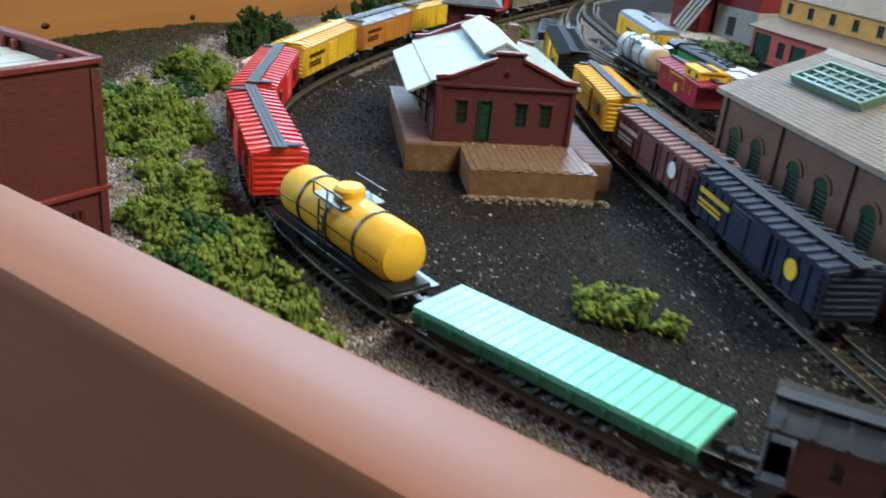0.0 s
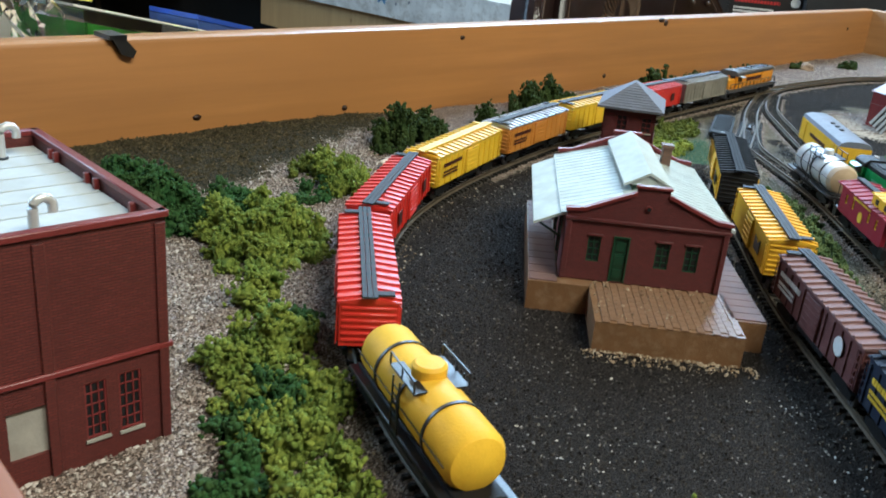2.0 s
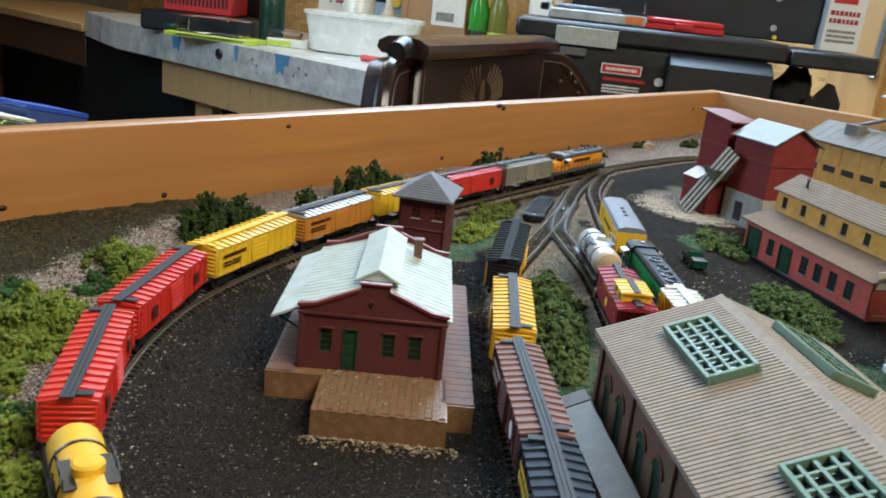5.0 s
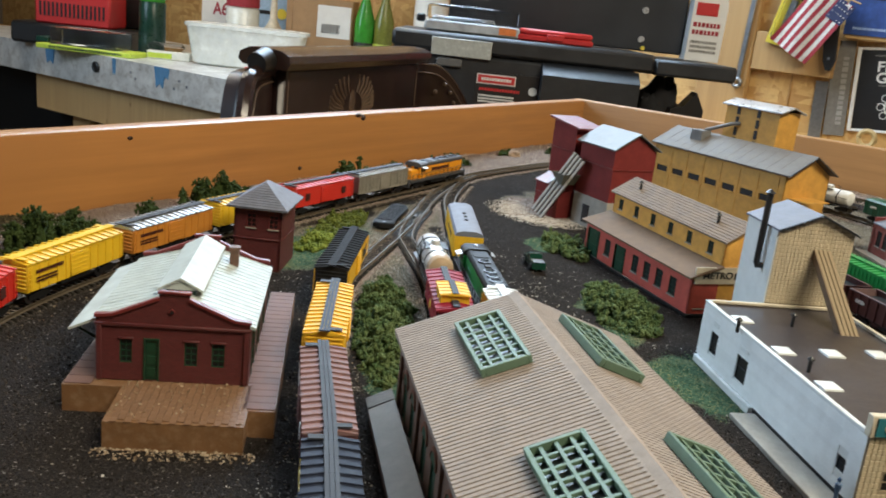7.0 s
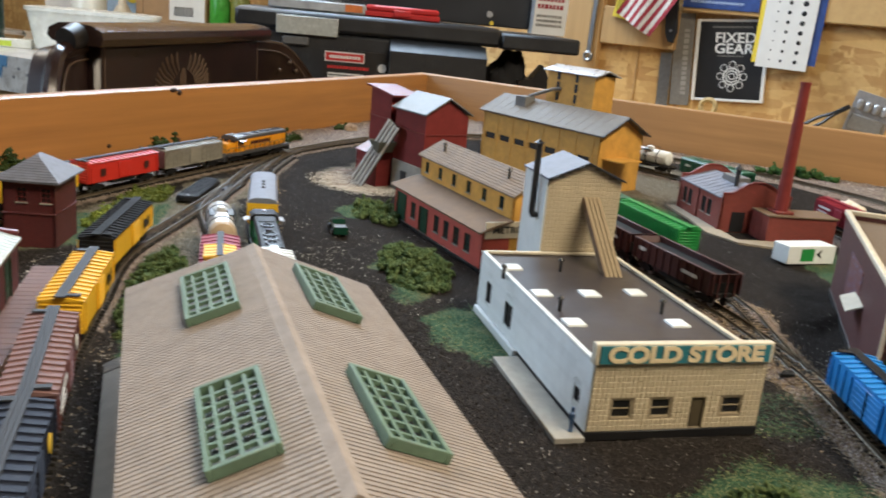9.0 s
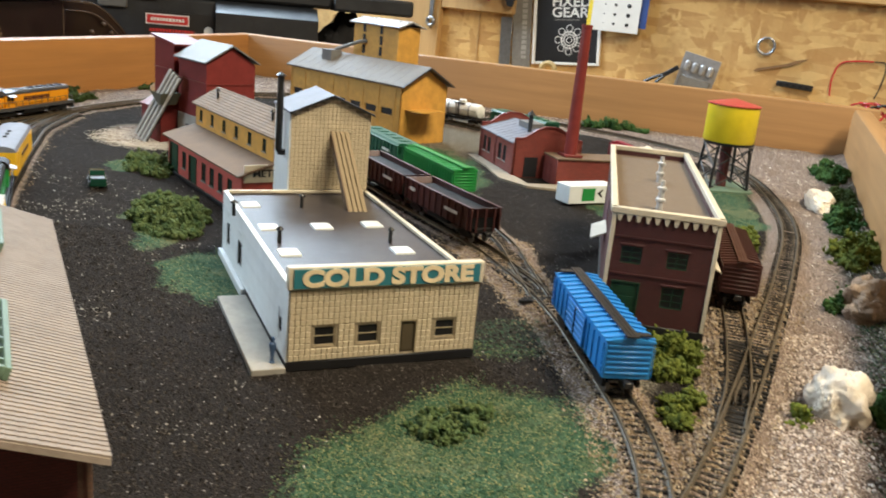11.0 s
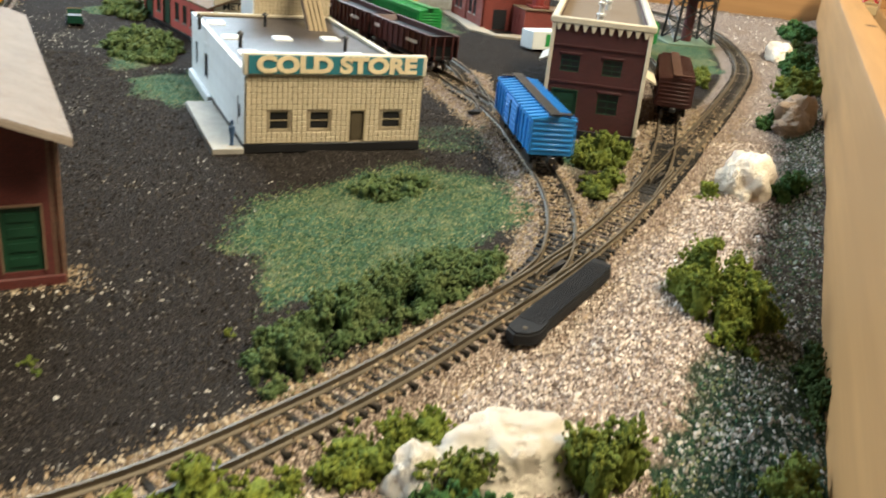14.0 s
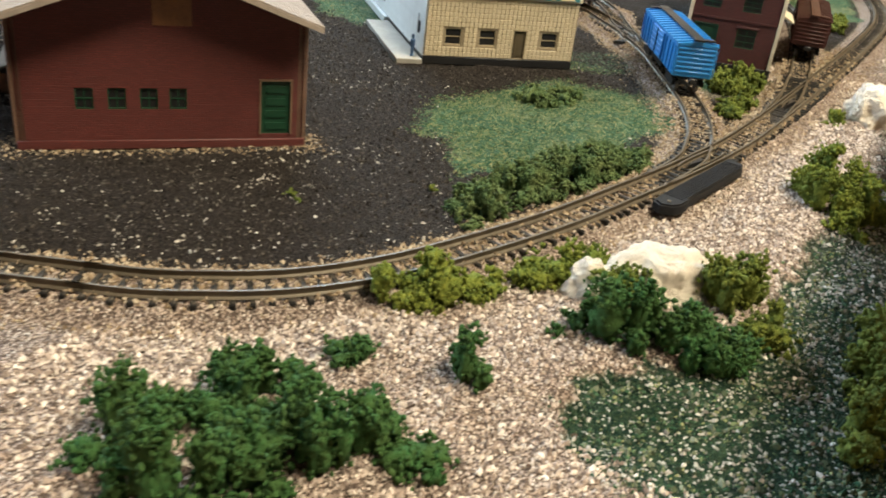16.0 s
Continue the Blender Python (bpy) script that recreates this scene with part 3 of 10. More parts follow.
def ground_material():
    m, nt, bsdf = shader("layout ground")
    vec = nt.nodes.new("ShaderNodeTexCoord").outputs["Object"]
    zone = nt.nodes.new("ShaderNodeAttribute")
    zone.attribute_name = "zone"
    sep = nt.nodes.new("ShaderNodeSeparateColor")
    nt.links.new(zone.outputs["Color"], sep.inputs[0])
    bank = nt.nodes.new("ShaderNodeAttribute")
    bank.attribute_name = "bank"
    fine, mid, big = noise_tex(nt, vec, 1500, 3, 0.7), noise_tex(nt, vec, 420, 4, 0.7), noise_tex(nt, vec, 38, 4)
    cell = node(nt, "ShaderNodeTexVoronoi", Scale=1500.0, Randomness=1.0)
    nt.links.new(vec, cell.inputs["Vector"])
    pick = nt.nodes.new("ShaderNodeSeparateColor")
    nt.links.new(cell.outputs["Color"], pick.inputs[0])
    one, two = pick.outputs["Red"], pick.outputs["Green"]
    gap = ramp(nt, cell.outputs["Distance"], 0.72, 0.42)
    soil = mixed(nt, ramp(nt, one, 0.1, 0.9), (0.060, 0.052, 0.036), (0.27, 0.235, 0.175))
    soil = mixed(nt, ramp(nt, two, 0.90, 0.95), soil, (0.46, 0.42, 0.35))
    tone = mixed(nt, ramp(nt, one, 0.0, 1.0), (0.18, 0.134, 0.112), (0.52, 0.425, 0.36))
    tone = mixed(nt, ramp(nt, two, 0.86, 0.93), tone, (0.62, 0.55, 0.49))
    tone = mixed(nt, ramp(nt, big, 0.35, 0.7), tone, mixed(nt, 0.40, tone, (0.36, 0.25, 0.18)))
    tone = mixed(nt, gap, (0.085, 0.062, 0.050), tone)
    cin = mixed(nt, ramp(nt, fine, 0.38, 0.66), (0.009, 0.0075, 0.0067), (0.052, 0.043, 0.038))
    cin = mixed(nt, ramp(nt, big, 0.5, 0.8), cin, mixed(nt, 0.5, cin, (0.034, 0.029, 0.025)))
    specks = ramp(nt, fine, 0.66, 0.72)
    cin = mixed(nt, specks, cin, (0.16, 0.145, 0.13))
    cin = mixed(nt, ramp(nt, two, 0.988, 0.994), cin, (0.24, 0.22, 0.20))
    grass = mixed(nt, ramp(nt, one, 0.1, 0.9), (0.018, 0.055, 0.032), (0.090, 0.160, 0.094))
    grass = mixed(nt, ramp(nt, two, 0.90, 0.95), grass, (0.30, 0.28, 0.12))
    grass = mixed(nt, ramp(nt, noise_tex(nt, vec, 26, 3), 0.50, 0.72), grass, mixed(nt, 0.5, grass, (0.30, 0.27, 0.14)))
    dark = mixed(nt, ramp(nt, one, 0.2, 0.9), (0.010, 0.024, 0.015), (0.038, 0.064, 0.036))
    place = nt.nodes.new("ShaderNodeSeparateXYZ")
    nt.links.new(vec, place.inputs[0])
    dark = mixed(nt, ramp(nt, place.outputs[0], 0.33, 0.46), dark, mixed(nt, ramp(nt, one, 0.2, 0.9), (0.030, 0.022, 0.016), (0.12, 0.090, 0.068)))
    dark = mixed(nt, ramp(nt, two, 0.88, 0.94), dark, (0.42, 0.41, 0.37))
    litter = mixed(nt, ramp(nt, one, 0.2, 0.9), (0.022, 0.021, 0.012), (0.078, 0.062, 0.036))
    dark = mixed(nt, ramp(nt, place.outputs[1], -0.05, 0.05), dark, litter)

    def ragged(sock, by):
        """The edge of a zone, broken up into grains."""
        j = nt.nodes.new("ShaderNodeMath")
        j.operation = "MULTIPLY_ADD"
        nt.links.new(by, j.inputs[0])
        j.inputs[1].default_value = 1.6
        nt.links.new(sock, j.inputs[2])
        return ramp(nt, j.outputs[0], 1.15, 1.45)
    c = mixed(nt, ragged(sep.outputs["Blue"], mid), soil, tone)
    c = mixed(nt, ragged(sep.outputs["Red"], fine), c, cin)
    c = mixed(nt, ragged(sep.outputs["Green"], mid), c, grass)
    c = mixed(nt, ragged(bank.outputs["Fac"], mid), c, dark)
    nt.links.new(c, bsdf.inputs["Base Color"])
    bsdf.inputs["Roughness"].default_value = 0.95
    bsdf.inputs["Specular IOR Level"].default_value = 0.08
    bumped(nt, bsdf, mixed(nt, 0.5, mixed(nt, 0.5, fine, mid), gap), 1.0, 0.0014)
    return m


def build_ground():
    me = bpy.data.meshes.new("ground")
    co = np.stack([gx, gy, gz], -1).reshape(-1, 3)
    idx = np.arange(NX * NY).reshape(NX, NY)
    quads = np.stack([idx[:-1, :-1], idx[1:, :-1], idx[1:, 1:], idx[:-1, 1:]], -1).reshape(-1, 4)
    me.from_pydata(co.tolist(), [], quads.tolist())
    z = me.color_attributes.new("zone", "FLOAT_COLOR", "POINT")
    gr = z_gravel * (1 - z_cinder * 0.999)
    gr = np.maximum(gr, np.where(z_cinder < 1, z_gravel, z_gravel * 0.9))
    cin = z_cinder * (1 - z_gravel)
    z.data.foreach_set("color", np.stack([cin, z_turf, gr, np.ones_like(gr)], -1).reshape(-1).astype(np.float32))
    b = me.attributes.new("bank", "FLOAT", "POINT")
    b.data.foreach_set("value", z_bank.reshape(-1).astype(np.float32))
    me.polygons.foreach_set("use_smooth", [True] * len(me.polygons))
    me.materials.append(ground_material())
    return tagged(new("ground", me), "scenic ground of black cinder, pale gravel and green turf", "ground", kind="structure")


ground = build_ground()


# ---- the frame of boards and the table under it ----
PINE_WORN = timber("worn varnish on pine", (0.30, 0.125, 0.068), (0.08, 0.033, 0.014), 0.55, spec=0.3)


PINE_PALE = timber("pale varnished pine", (0.40, 0.215, 0.080), (0.10, 0.045, 0.016), 0.5)


def plank(name, a, b, outward, label, cut=0.0):
    """A board on edge from a to b (its inner face), thick to the outward side."""
    a, b = Vector((*a, 0)), Vector((*b, 0))
    length, ang = (b - a).length, math.degrees(math.atan2(b.y - a.y, b.x - a.x))
    side = 1 if outward > 0 else -1
    g = Geo()
    prof = [(0, -0.045), (0, BOARD_TOP - 0.003), (0.0009, BOARD_TOP - 0.0009), (0.003, BOARD_TOP), (BOARD_T - 0.003, BOARD_TOP), (BOARD_T - 0.0009, BOARD_TOP - 0.0009), (BOARD_T, BOARD_TOP - 0.003), (BOARD_T, -0.045)]
    stations = [0.0, length - cut] if not cut else [0.0, length - cut, length - cut * 0.6, length - cut * 0.25, length]
    drop = [0, 0] if not cut else [0, 0, 0.004, 0.018, 0.045]
    vs, n = [], len(prof)
    for s, d in zip(stations, drop):
        vs += [(s, side * p, z - d if z > 0 else z) for p, z in prof]
    fs = [(i * n + k, (i + 1) * n + k, (i + 1) * n + (k + 1) % n, i * n + (k + 1) % n) for i in range(len(stations) - 1) for k in range(n)]
    fs += [tuple(range(n)), tuple(range(len(vs) - n, len(vs)))[::-1]]
    g.add(vs, fs)
    return solid(name, g, PINE_WORN if name == "board_left" else PINE if name == "board_far" else PINE_PALE, label, "board", kind="structure", m=pose(a.x, a.y, 0, 0, 0, ang))


plank("board_far", FAR_L, FAR_R, 1, "long varnished pine edge board with knots")
plank("board_near", NEAR_L, NEAR_R, -1, "varnished pine edge board, its far end cut down", 0.03)
plank("board_left", NEAR_L, FAR_L, 1, "varnished pine end board with a worn top")
plank("board_end", FAR_R + Vector((0, 0.019)), NEAR_R - Vector((0.002, 0.030)), 1, "varnished pine end board")
base = Geo()
base.box(0.03, 1.45, -0.52, 0.45, -0.075, -0.046, 0.002)
for lx in (0.06, 1.36):
    for ly in (-0.49, 0.36):
        base.box(lx, lx + 0.06, ly, ly + 0.06, -0.85, -0.0755, 0.003)
solid("layout_table", base, PINE, "timber table top that carries the railway", "table", kind="structure")
knot = plain("dark knot", (0.035, 0.014, 0.006), 0.5)
k = 0
for s, z, rx, rz in ((0.170, 0.006, 0.006, 0.002), (0.2025, 0.0165, 0.003, 0.0018), (0.311, 0.012, 0.0024, 0.002), (0.419, 0.0537, 0.0026, 0.0016), (0.610, 0.0135, 0.0026, 0.0020), (0.693, 0.0603, 0.005, 0.0022), (0.701, 0.0575, 0.004, 0.003), (0.699, 0.0106, 0.004, 0.003), (1.1697, 0.039, 0.0028, 0.0022)):
    d = (FAR_R - FAR_L).normalized()
    p = FAR_L + d * s
    g = Geo()
    g.lathe([(0.0001, -0.001), (1.0, -0.0004), (0.9, 0.0004), (0.0001, 0.0005)], 14)
    ob = solid("knot", g, knot, "dark knot in a pine board", "knot", kind="structure")
    ob.matrix_basis = Matrix.Translation((p.x, p.y, z)) @ pose(0, 0, 0, 90, 0, math.degrees(math.atan2(d.y, d.x))) @ Matrix.Diagonal((rx, rz, 1, 1))


clip_at = FAR_L + (FAR_R - FAR_L).normalized() * 0.159
g = Geo().prism([(-0.007, 0.0645), (0.0, 0.0640), (0.007, 0.0560), (0.005, 0.0525), (-0.001, 0.0545)], -0.0035, 0.0, "xz")
g.prism([(-0.0075, 0.0622), (0.002, 0.0622), (0.002, 0.0645), (-0.0075, 0.0645)], -0.0035, 0.014, "xz")
solid("spring_clip", g, BLACK, "small black spring clip on the board", "clip", m=pose(clip_at.x, clip_at.y, 0, 0, 0, -2.7))

# ---- track ----
tie_geo = Geo()
tie_geo.box(-0.0008, 0.0008, -0.0077, 0.0077, 0.0, 0.0018, 0.00025)
TIE_MESH = tie_geo.mesh("tie", False)
TIE_MESH.materials.append(TIE)
RAIL_PROFILE = [(-0.0008, 0.0), (0.0008, 0.0), (0.0006, 0.0004), (0.0002, 0.0006), (0.0002, 0.0014), (0.00034, 0.0016), (0.00034, 0.0021), (-0.00034, 0.0021), (-0.00034, 0.0016), (-0.0002, 0.0014), (-0.0002, 0.0006), (-0.0006, 0.0004)]


def track(line, label, first=0, last=None, every=1):
    """Two rails and their ties along a stretch of a line; each tie a piece."""
    line = line[first:last]
    t = thing("track", Matrix.Identity(4), label, "track", "tracks of the layout")
    for s in (-0.0048, 0.0048):
        path = []
        for i, p in enumerate(line):
            d = line[min(i + 1, len(line) - 1)] - line[max(i - 1, 0)]
            path.append(p + Vector((d.y, -d.x, 0)).normalized() * s + Vector((0, 0, RAIL_Z - 0.0021)))
        part("rail", Geo().sweep(path, RAIL_PROFILE), RAIL, t)
    rng = random.Random(len(line))
    for i, p in enumerate(line):
        d = line[min(i + 1, len(line) - 1)] - line[max(i - 1, 0)]
        a = math.degrees(math.atan2(d.y, d.x)) + rng.uniform(-1.5, 1.5)
        piece("tie", TIE_MESH, t, pose(p.x, p.y, RAIL_Z - 0.0039 + rng.uniform(-0.0002, 0.0001), 0, 0, a))
    return t


n = len(MAIN)
track(MAIN, "curved main line track with brown rails", 0, n // 4 + 1)
track(MAIN, "main line track along the far board", n // 4, n // 2 + 1)
track(MAIN, "main line track round the far end", n // 2, 3 * n // 4 + 1)
track(MAIN + MAIN[:2], "main line track curving in pale ballast", 3 * n // 4, None)
track(YARD_A, "yard track under the parked boxcars")
track(YARD_B, "yard track under tank car and caboose")
track(YARD_C, "yard track under the green locomotive")
track(SPUR, "spur track past the cold store")
track(SPUR_B, "spur track behind the hoppers")
track(SIDING, "siding behind the brick factory")


def turnout(line_a, line_b, at, reach, label):
    """Frog, wing rails and guard rails where two lines part."""
    t = thing("turnout", Matrix.Identity(4), label, "turnout", "turnouts of the layout")
    near = sorted(line_a, key=lambda p: (p - at).length)[0]
    i = line_a.index(near)
    d = (line_a[min(i + 2, len(line_a) - 1)] - line_a[max(i - 2, 0)]).normalized()
    s = Vector((d.y, -d.x, 0))
    up = Vector((0, 0, RAIL_Z - 0.0021))
    for off in (-0.0033, 0.0033):
        path = [near + d * (u * reach) + s * (off * (1 - 0.35 * (abs(u) ** 3))) + up for u in (-1, -0.7, 0, 0.7, 1)]
        part("guard_rail", Geo().sweep(path, [(a * 0.8, b * 0.95) for a, b in RAIL_PROFILE]), RAIL, t)
    for k in range(-14, 7):
        if 0 <= i + k < len(line_a):
            p = line_a[i + k]
            q = min(line_b, key=lambda w: (w - p).length)
            if (q - p).length < 0.0125:
                mid, e = (p + q) / 2, line_a[min(i + k + 1, len(line_a) - 1)] - line_a[max(i + k - 1, 0)]
                half = 0.0079 + (q - p).length / 2
                part("tie", Geo().box(-0.0009, 0.0009, -half, half, 0, 0.0018, 0.0002, pose(mid.x, mid.y, RAIL_Z - 0.00365, 0, 0, math.degrees(math.atan2(e.y, e.x)))), UNDER, t)
    g = Geo()
    f = near + up
    g.add([f + s * 0.0012, f - s * 0.0012, f + d * 0.012, f + s * 0.0012 + Vector((0, 0, 0.002)), f - s * 0.0012 + Vector((0, 0, 0.002)), f + d * 0.012 + Vector((0, 0, 0.002))], [(0, 1, 2), (3, 5, 4), (0, 3, 4, 1), (1, 4, 5, 2), (2, 5, 3, 0)])
    part("frog", g, BLACK, t, "black plastic frog")
    return t


turnout(MAIN, SPUR, Vector((0.408, -0.278, 0)), 0.016, "turnout with brown rails and a black frog")
turnout(MAIN, SIDING, Vector((0.525, -0.307, 0)), 0.014, "turnout before the brick factory")
turnout(YARD_A, YARD_B, Vector((0.725, 0.222, 0)), 0.014, "yard turnout with a black frog")
turnout(SPUR, SPUR_B, Vector((0.62, -0.205, 0)), 0.014, "spur turnout beside the cold store")


def switch_machine(m, label):
    t = thing("switch_machine", m, label, "switch machine", "switch machines")
    rim = [(-0.0300, -0.0030), (-0.0270, -0.0046), (-0.0215, -0.0046), (-0.0190, -0.0038), (0.0265, -0.0038), (0.0310, -0.0022), (0.0322, 0.0012), (0.0322, 0.0044), (-0.0250, 0.0044), (-0.0300, 0.0036), (-0.0318, 0.0004)]
    g = Geo()
    g.prism(rim, 0.0, 0.0028, "xy")
    g.prism([(x * 0.975, y * 0.88) for x, y in rim], 0.0028, 0.0034, "xy")
    part("cover", g, SWITCH, t)
    for i in range(34):
        r = Geo()
        r.box(-0.0225 + i * 0.0015, -0.0218 + i * 0.0015, -0.0031, 0.0036, 0.0034, 0.0036)
        part("rib", r, SWITCH, t)
    part("screw", Geo().cyl((-0.0275, -0.0006, 0.0034), (-0.0275, -0.0006, 0.0037), 0.0007, n=10), WHEEL, t, "bright screw head")
    return t


switch_machine(pose(0.3812, -0.2832, 0.0028, 0, 0, -17), "black ribbed switch machine beside the turnout")
switch_machine(pose(0.716, 0.239, 0.002, 0, 0, 21) @ Matrix.Diagonal((1.2, 1.9, 1.2, 1)), "flat black switch machine by the yard turnouts")


# ---- loose grains ----
def grain_stuff(name, pts, sizes, mat, label, category):
    """Thousands of angular crumbs in one mesh."""
    base = np.array([(1, 0, -0.35), (-0.5, 0.87, -0.35), (-0.5, -0.87, -0.35), (0.15, 0.1, 0.95), (0.75, 0.6, 0.3), (-0.8, 0.1, 0.4)])
    tri = np.array([(0, 4, 3), (4, 1, 3), (1, 5, 3), (5, 2, 3), (2, 0, 3), (0, 1, 4), (1, 2, 5)])
    k = len(pts)
    rng = np.random.RandomState(k)
    a = rng.rand(k) * 6.283
    sc = sizes[:, None] * (0.65 + 0.7 * rng.rand(k, 3))
    jit = base[None] + (rng.rand(k, 6, 3) - 0.5) * 0.5
    jit = jit * sc[:, None, :]
    x = jit[..., 0] * np.cos(a)[:, None] - jit[..., 1] * np.sin(a)[:, None]
    y = jit[..., 0] * np.sin(a)[:, None] + jit[..., 1] * np.cos(a)[:, None]
    v = np.stack([x, y, jit[..., 2]], -1) + pts[:, None, :]
    f = tri[None] + (np.arange(k) * 6)[:, None, None]
    me = bpy.data.meshes.new(name)
    me.from_pydata(v.reshape(-1, 3).tolist(), [], f.reshape(-1, 3).tolist())
    me.materials.append(mat)
    return tagged(new(name, me), label, category, kind="stuff")


def crumb(name, a, b, c):
    m, nt, bsdf = shader(name)
    isl = nt.nodes.new("ShaderNodeNewGeometry").outputs["Random Per Island"]
    r = nt.nodes.new("ShaderNodeValToRGB")
    r.color_ramp.elements[0].color, r.color_ramp.elements[1].color = (*a, 1), (*c, 1)
    r.color_ramp.elements.new(0.5).color = (*b, 1)
    nt.links.new(isl, r.inputs[0])
    nt.links.new(r.outputs[0], bsdf.inputs["Base Color"])
    bsdf.inputs["Roughness"].default_value = 0.9
    bsdf.inputs["Specular IOR Level"].default_value = 0.1
    return m


def scatter(count, weight, box, seed, smin, smax, sink=0.2):
    """Random places in a box, kept by a weight over the ground."""
    rng = np.random.RandomState(seed)
    x, y = box[0] + rng.rand(count) * (box[1] - box[0]), box[2] + rng.rand(count) * (box[3] - box[2])
    i = np.clip(((x - GX0) / (GX1 - GX0) * (NX - 1)).astype(int), 0, NX - 1)
    j = np.clip(((y - GY0) / (GY1 - GY0) * (NY - 1)).astype(int), 0, NY - 1)
    keep = rng.rand(count) < weight[i, j]
    x, y, i, j = x[keep], y[keep], i[keep], j[keep]
    s = smin + (smax - smin) * rng.rand(len(x)) ** 2
    return np.stack([x, y, gz[i, j] + s * sink], -1), s


d_rail = near_line(MAIN, gx, gy)
for key in ("yard", "yard b", "yard c", "spur", "spur b", "siding"):
    d_rail = np.minimum(d_rail, near_line(LINES[key], gx, gy))
in_frame = (gy < 0.4 - 0.0466 * (gx - 0.29)) & (gy > -0.3064 - 0.1310 * gx)
shoulder = np.exp(-((d_rail - 0.0105) / 0.0035) ** 2)
off_rail = np.clip((d_rail - 0.008) / 0.002, 0, 1)
between = np.clip((0.0042 - d_rail) / 0.001, 0, 1)
PALE = crumb("pale gravel crumbs", (0.14, 0.106, 0.09), (0.45, 0.365, 0.31), (0.78, 0.70, 0.62))
TAN = crumb("tan ballast crumbs", (0.14, 0.10, 0.065), (0.34, 0.25, 0.16), (0.52, 0.44, 0.33))
COAL = crumb("cinder crumbs", (0.010, 0.008, 0.0075), (0.031, 0.026, 0.023), (0.105, 0.092, 0.080))
SPECK = crumb("white specks", (0.14, 0.13, 0.11), (0.38, 0.35, 0.31), (0.72, 0.68, 0.62))
TURF = crumb("turf flock", (0.020, 0.060, 0.034), (0.078, 0.145, 0.080), (0.29, 0.29, 0.14))
DUN = crumb("brown soil crumbs", (0.030, 0.040, 0.024), (0.085, 0.105, 0.060), (0.22, 0.24, 0.17))
pale_w = z_gravel * (1 - z_cinder) * off_rail * in_frame * (1 - z_turf)
grain_stuff("gravel", *scatter(150000, pale_w, (0.12, 0.62, -0.40, -0.17), 11, 0.0003, 0.00078), PALE, "loose pale pink gravel beside the line", "gravel")
grain_stuff("gravel", *scatter(120000, pale_w, (0.15, 0.48, 0.05, 0.36), 12, 0.00025, 0.0008), crumb("mauve grey gravel", (0.055, 0.043, 0.036), (0.25, 0.20, 0.17), (0.60, 0.55, 0.50)), "loose grey gravel outside the curve", "gravel")
grain_stuff("gravel", *scatter(22000, pale_w, (0.60, 1.40, -0.47, 0.38), 13, 0.0004, 0.0010), PALE, "loose gravel at the far end", "gravel")
bal_w = np.maximum(shoulder, between * 0.8) * in_frame
wide = np.maximum(np.exp(-((d_rail - 0.0115) / 0.005) ** 2) * 0.9, between * 0.8) * in_frame
grain_stuff("ballast", *scatter(120000, wide * (gy < -0.14), (0.19, 0.70, -0.36, -0.14), 14, 0.00025, 0.0007), TAN, "tan stone ballast along the track", "ballast")
grain_stuff("ballast", *scatter(60000, bal_w, (0.19, 1.30, -0.14, 0.32), 15, 0.0003, 0.0007), TAN, "tan stone ballast along the yard", "ballast")
grain_stuff("ballast", *scatter(150000, between * 0.95 * in_frame, (0.19, 0.66, -0.30, -0.14), 24, 0.0002, 0.0006, 1.0), TAN, "grey tan grit between the ties", "ballast")
over = np.exp(-((d_rail - 0.0078) / 0.0018) ** 2) * in_frame * (gy < -0.14)
grain_stuff("ballast", *scatter(110000, over, (0.17, 0.66, -0.34, -0.14), 28, 0.0003, 0.0007, 1.2), TAN, "tan stone ballast heaped over the tie ends", "ballast")
cin_w = z_cinder * (1 - z_gravel) * off_rail * in_frame * (1 - z_turf)
grain_stuff("cinders", *scatter(100000, cin_w, (0.20, 0.60, -0.25, 0.26), 16, 0.0002, 0.0006), COAL, "black cinder crumbs on the yard", "cinders")
patchy = np.clip(1.3 * np.exp(-((gx - 0.258) ** 2 + (gy + 0.160) ** 2) / 0.0026) + (smooth_noise(gx, gy, 26, 31) - 0.55) * 2.4 + 0.7 * np.exp(-((gx - 0.30) ** 2 + (gy - 0.04) ** 2) / 0.004) + 0.95 * np.exp(-((d_rail - 0.011) / 0.009) ** 2), 0.025, 1) * np.clip((smooth_noise(gx, gy, 120, 32) - 0.3) * 1.6, 0.1, 1)
grain_stuff("pebbles", *scatter(80000, cin_w * patchy, (0.20, 0.72, -0.25, 0.26), 17, 0.00018, 0.00060), SPECK, "white specks strewn over the cinders", "pebbles")
grain_stuff("turf", *scatter(70000, z_turf * in_frame * off_rail, (0.32, 0.54, -0.29, -0.14), 23, 0.00018, 0.0005), TURF, "green and yellow turf flock on the lawn", "turf")
grain_stuff("turf", *scatter(60000, z_turf * in_frame * off_rail, (0.40, 1.0, -0.14, 0.27), 18, 0.0002, 0.0006), TURF, "green and yellow turf flock", "turf")
grain_stuff("soil", *scatter(60000, z_bank * in_frame, (0.10, 1.05, -0.44, 0.0), 19, 0.0003, 0.0010), DUN, "dark soil crumbs on the banks", "soil")


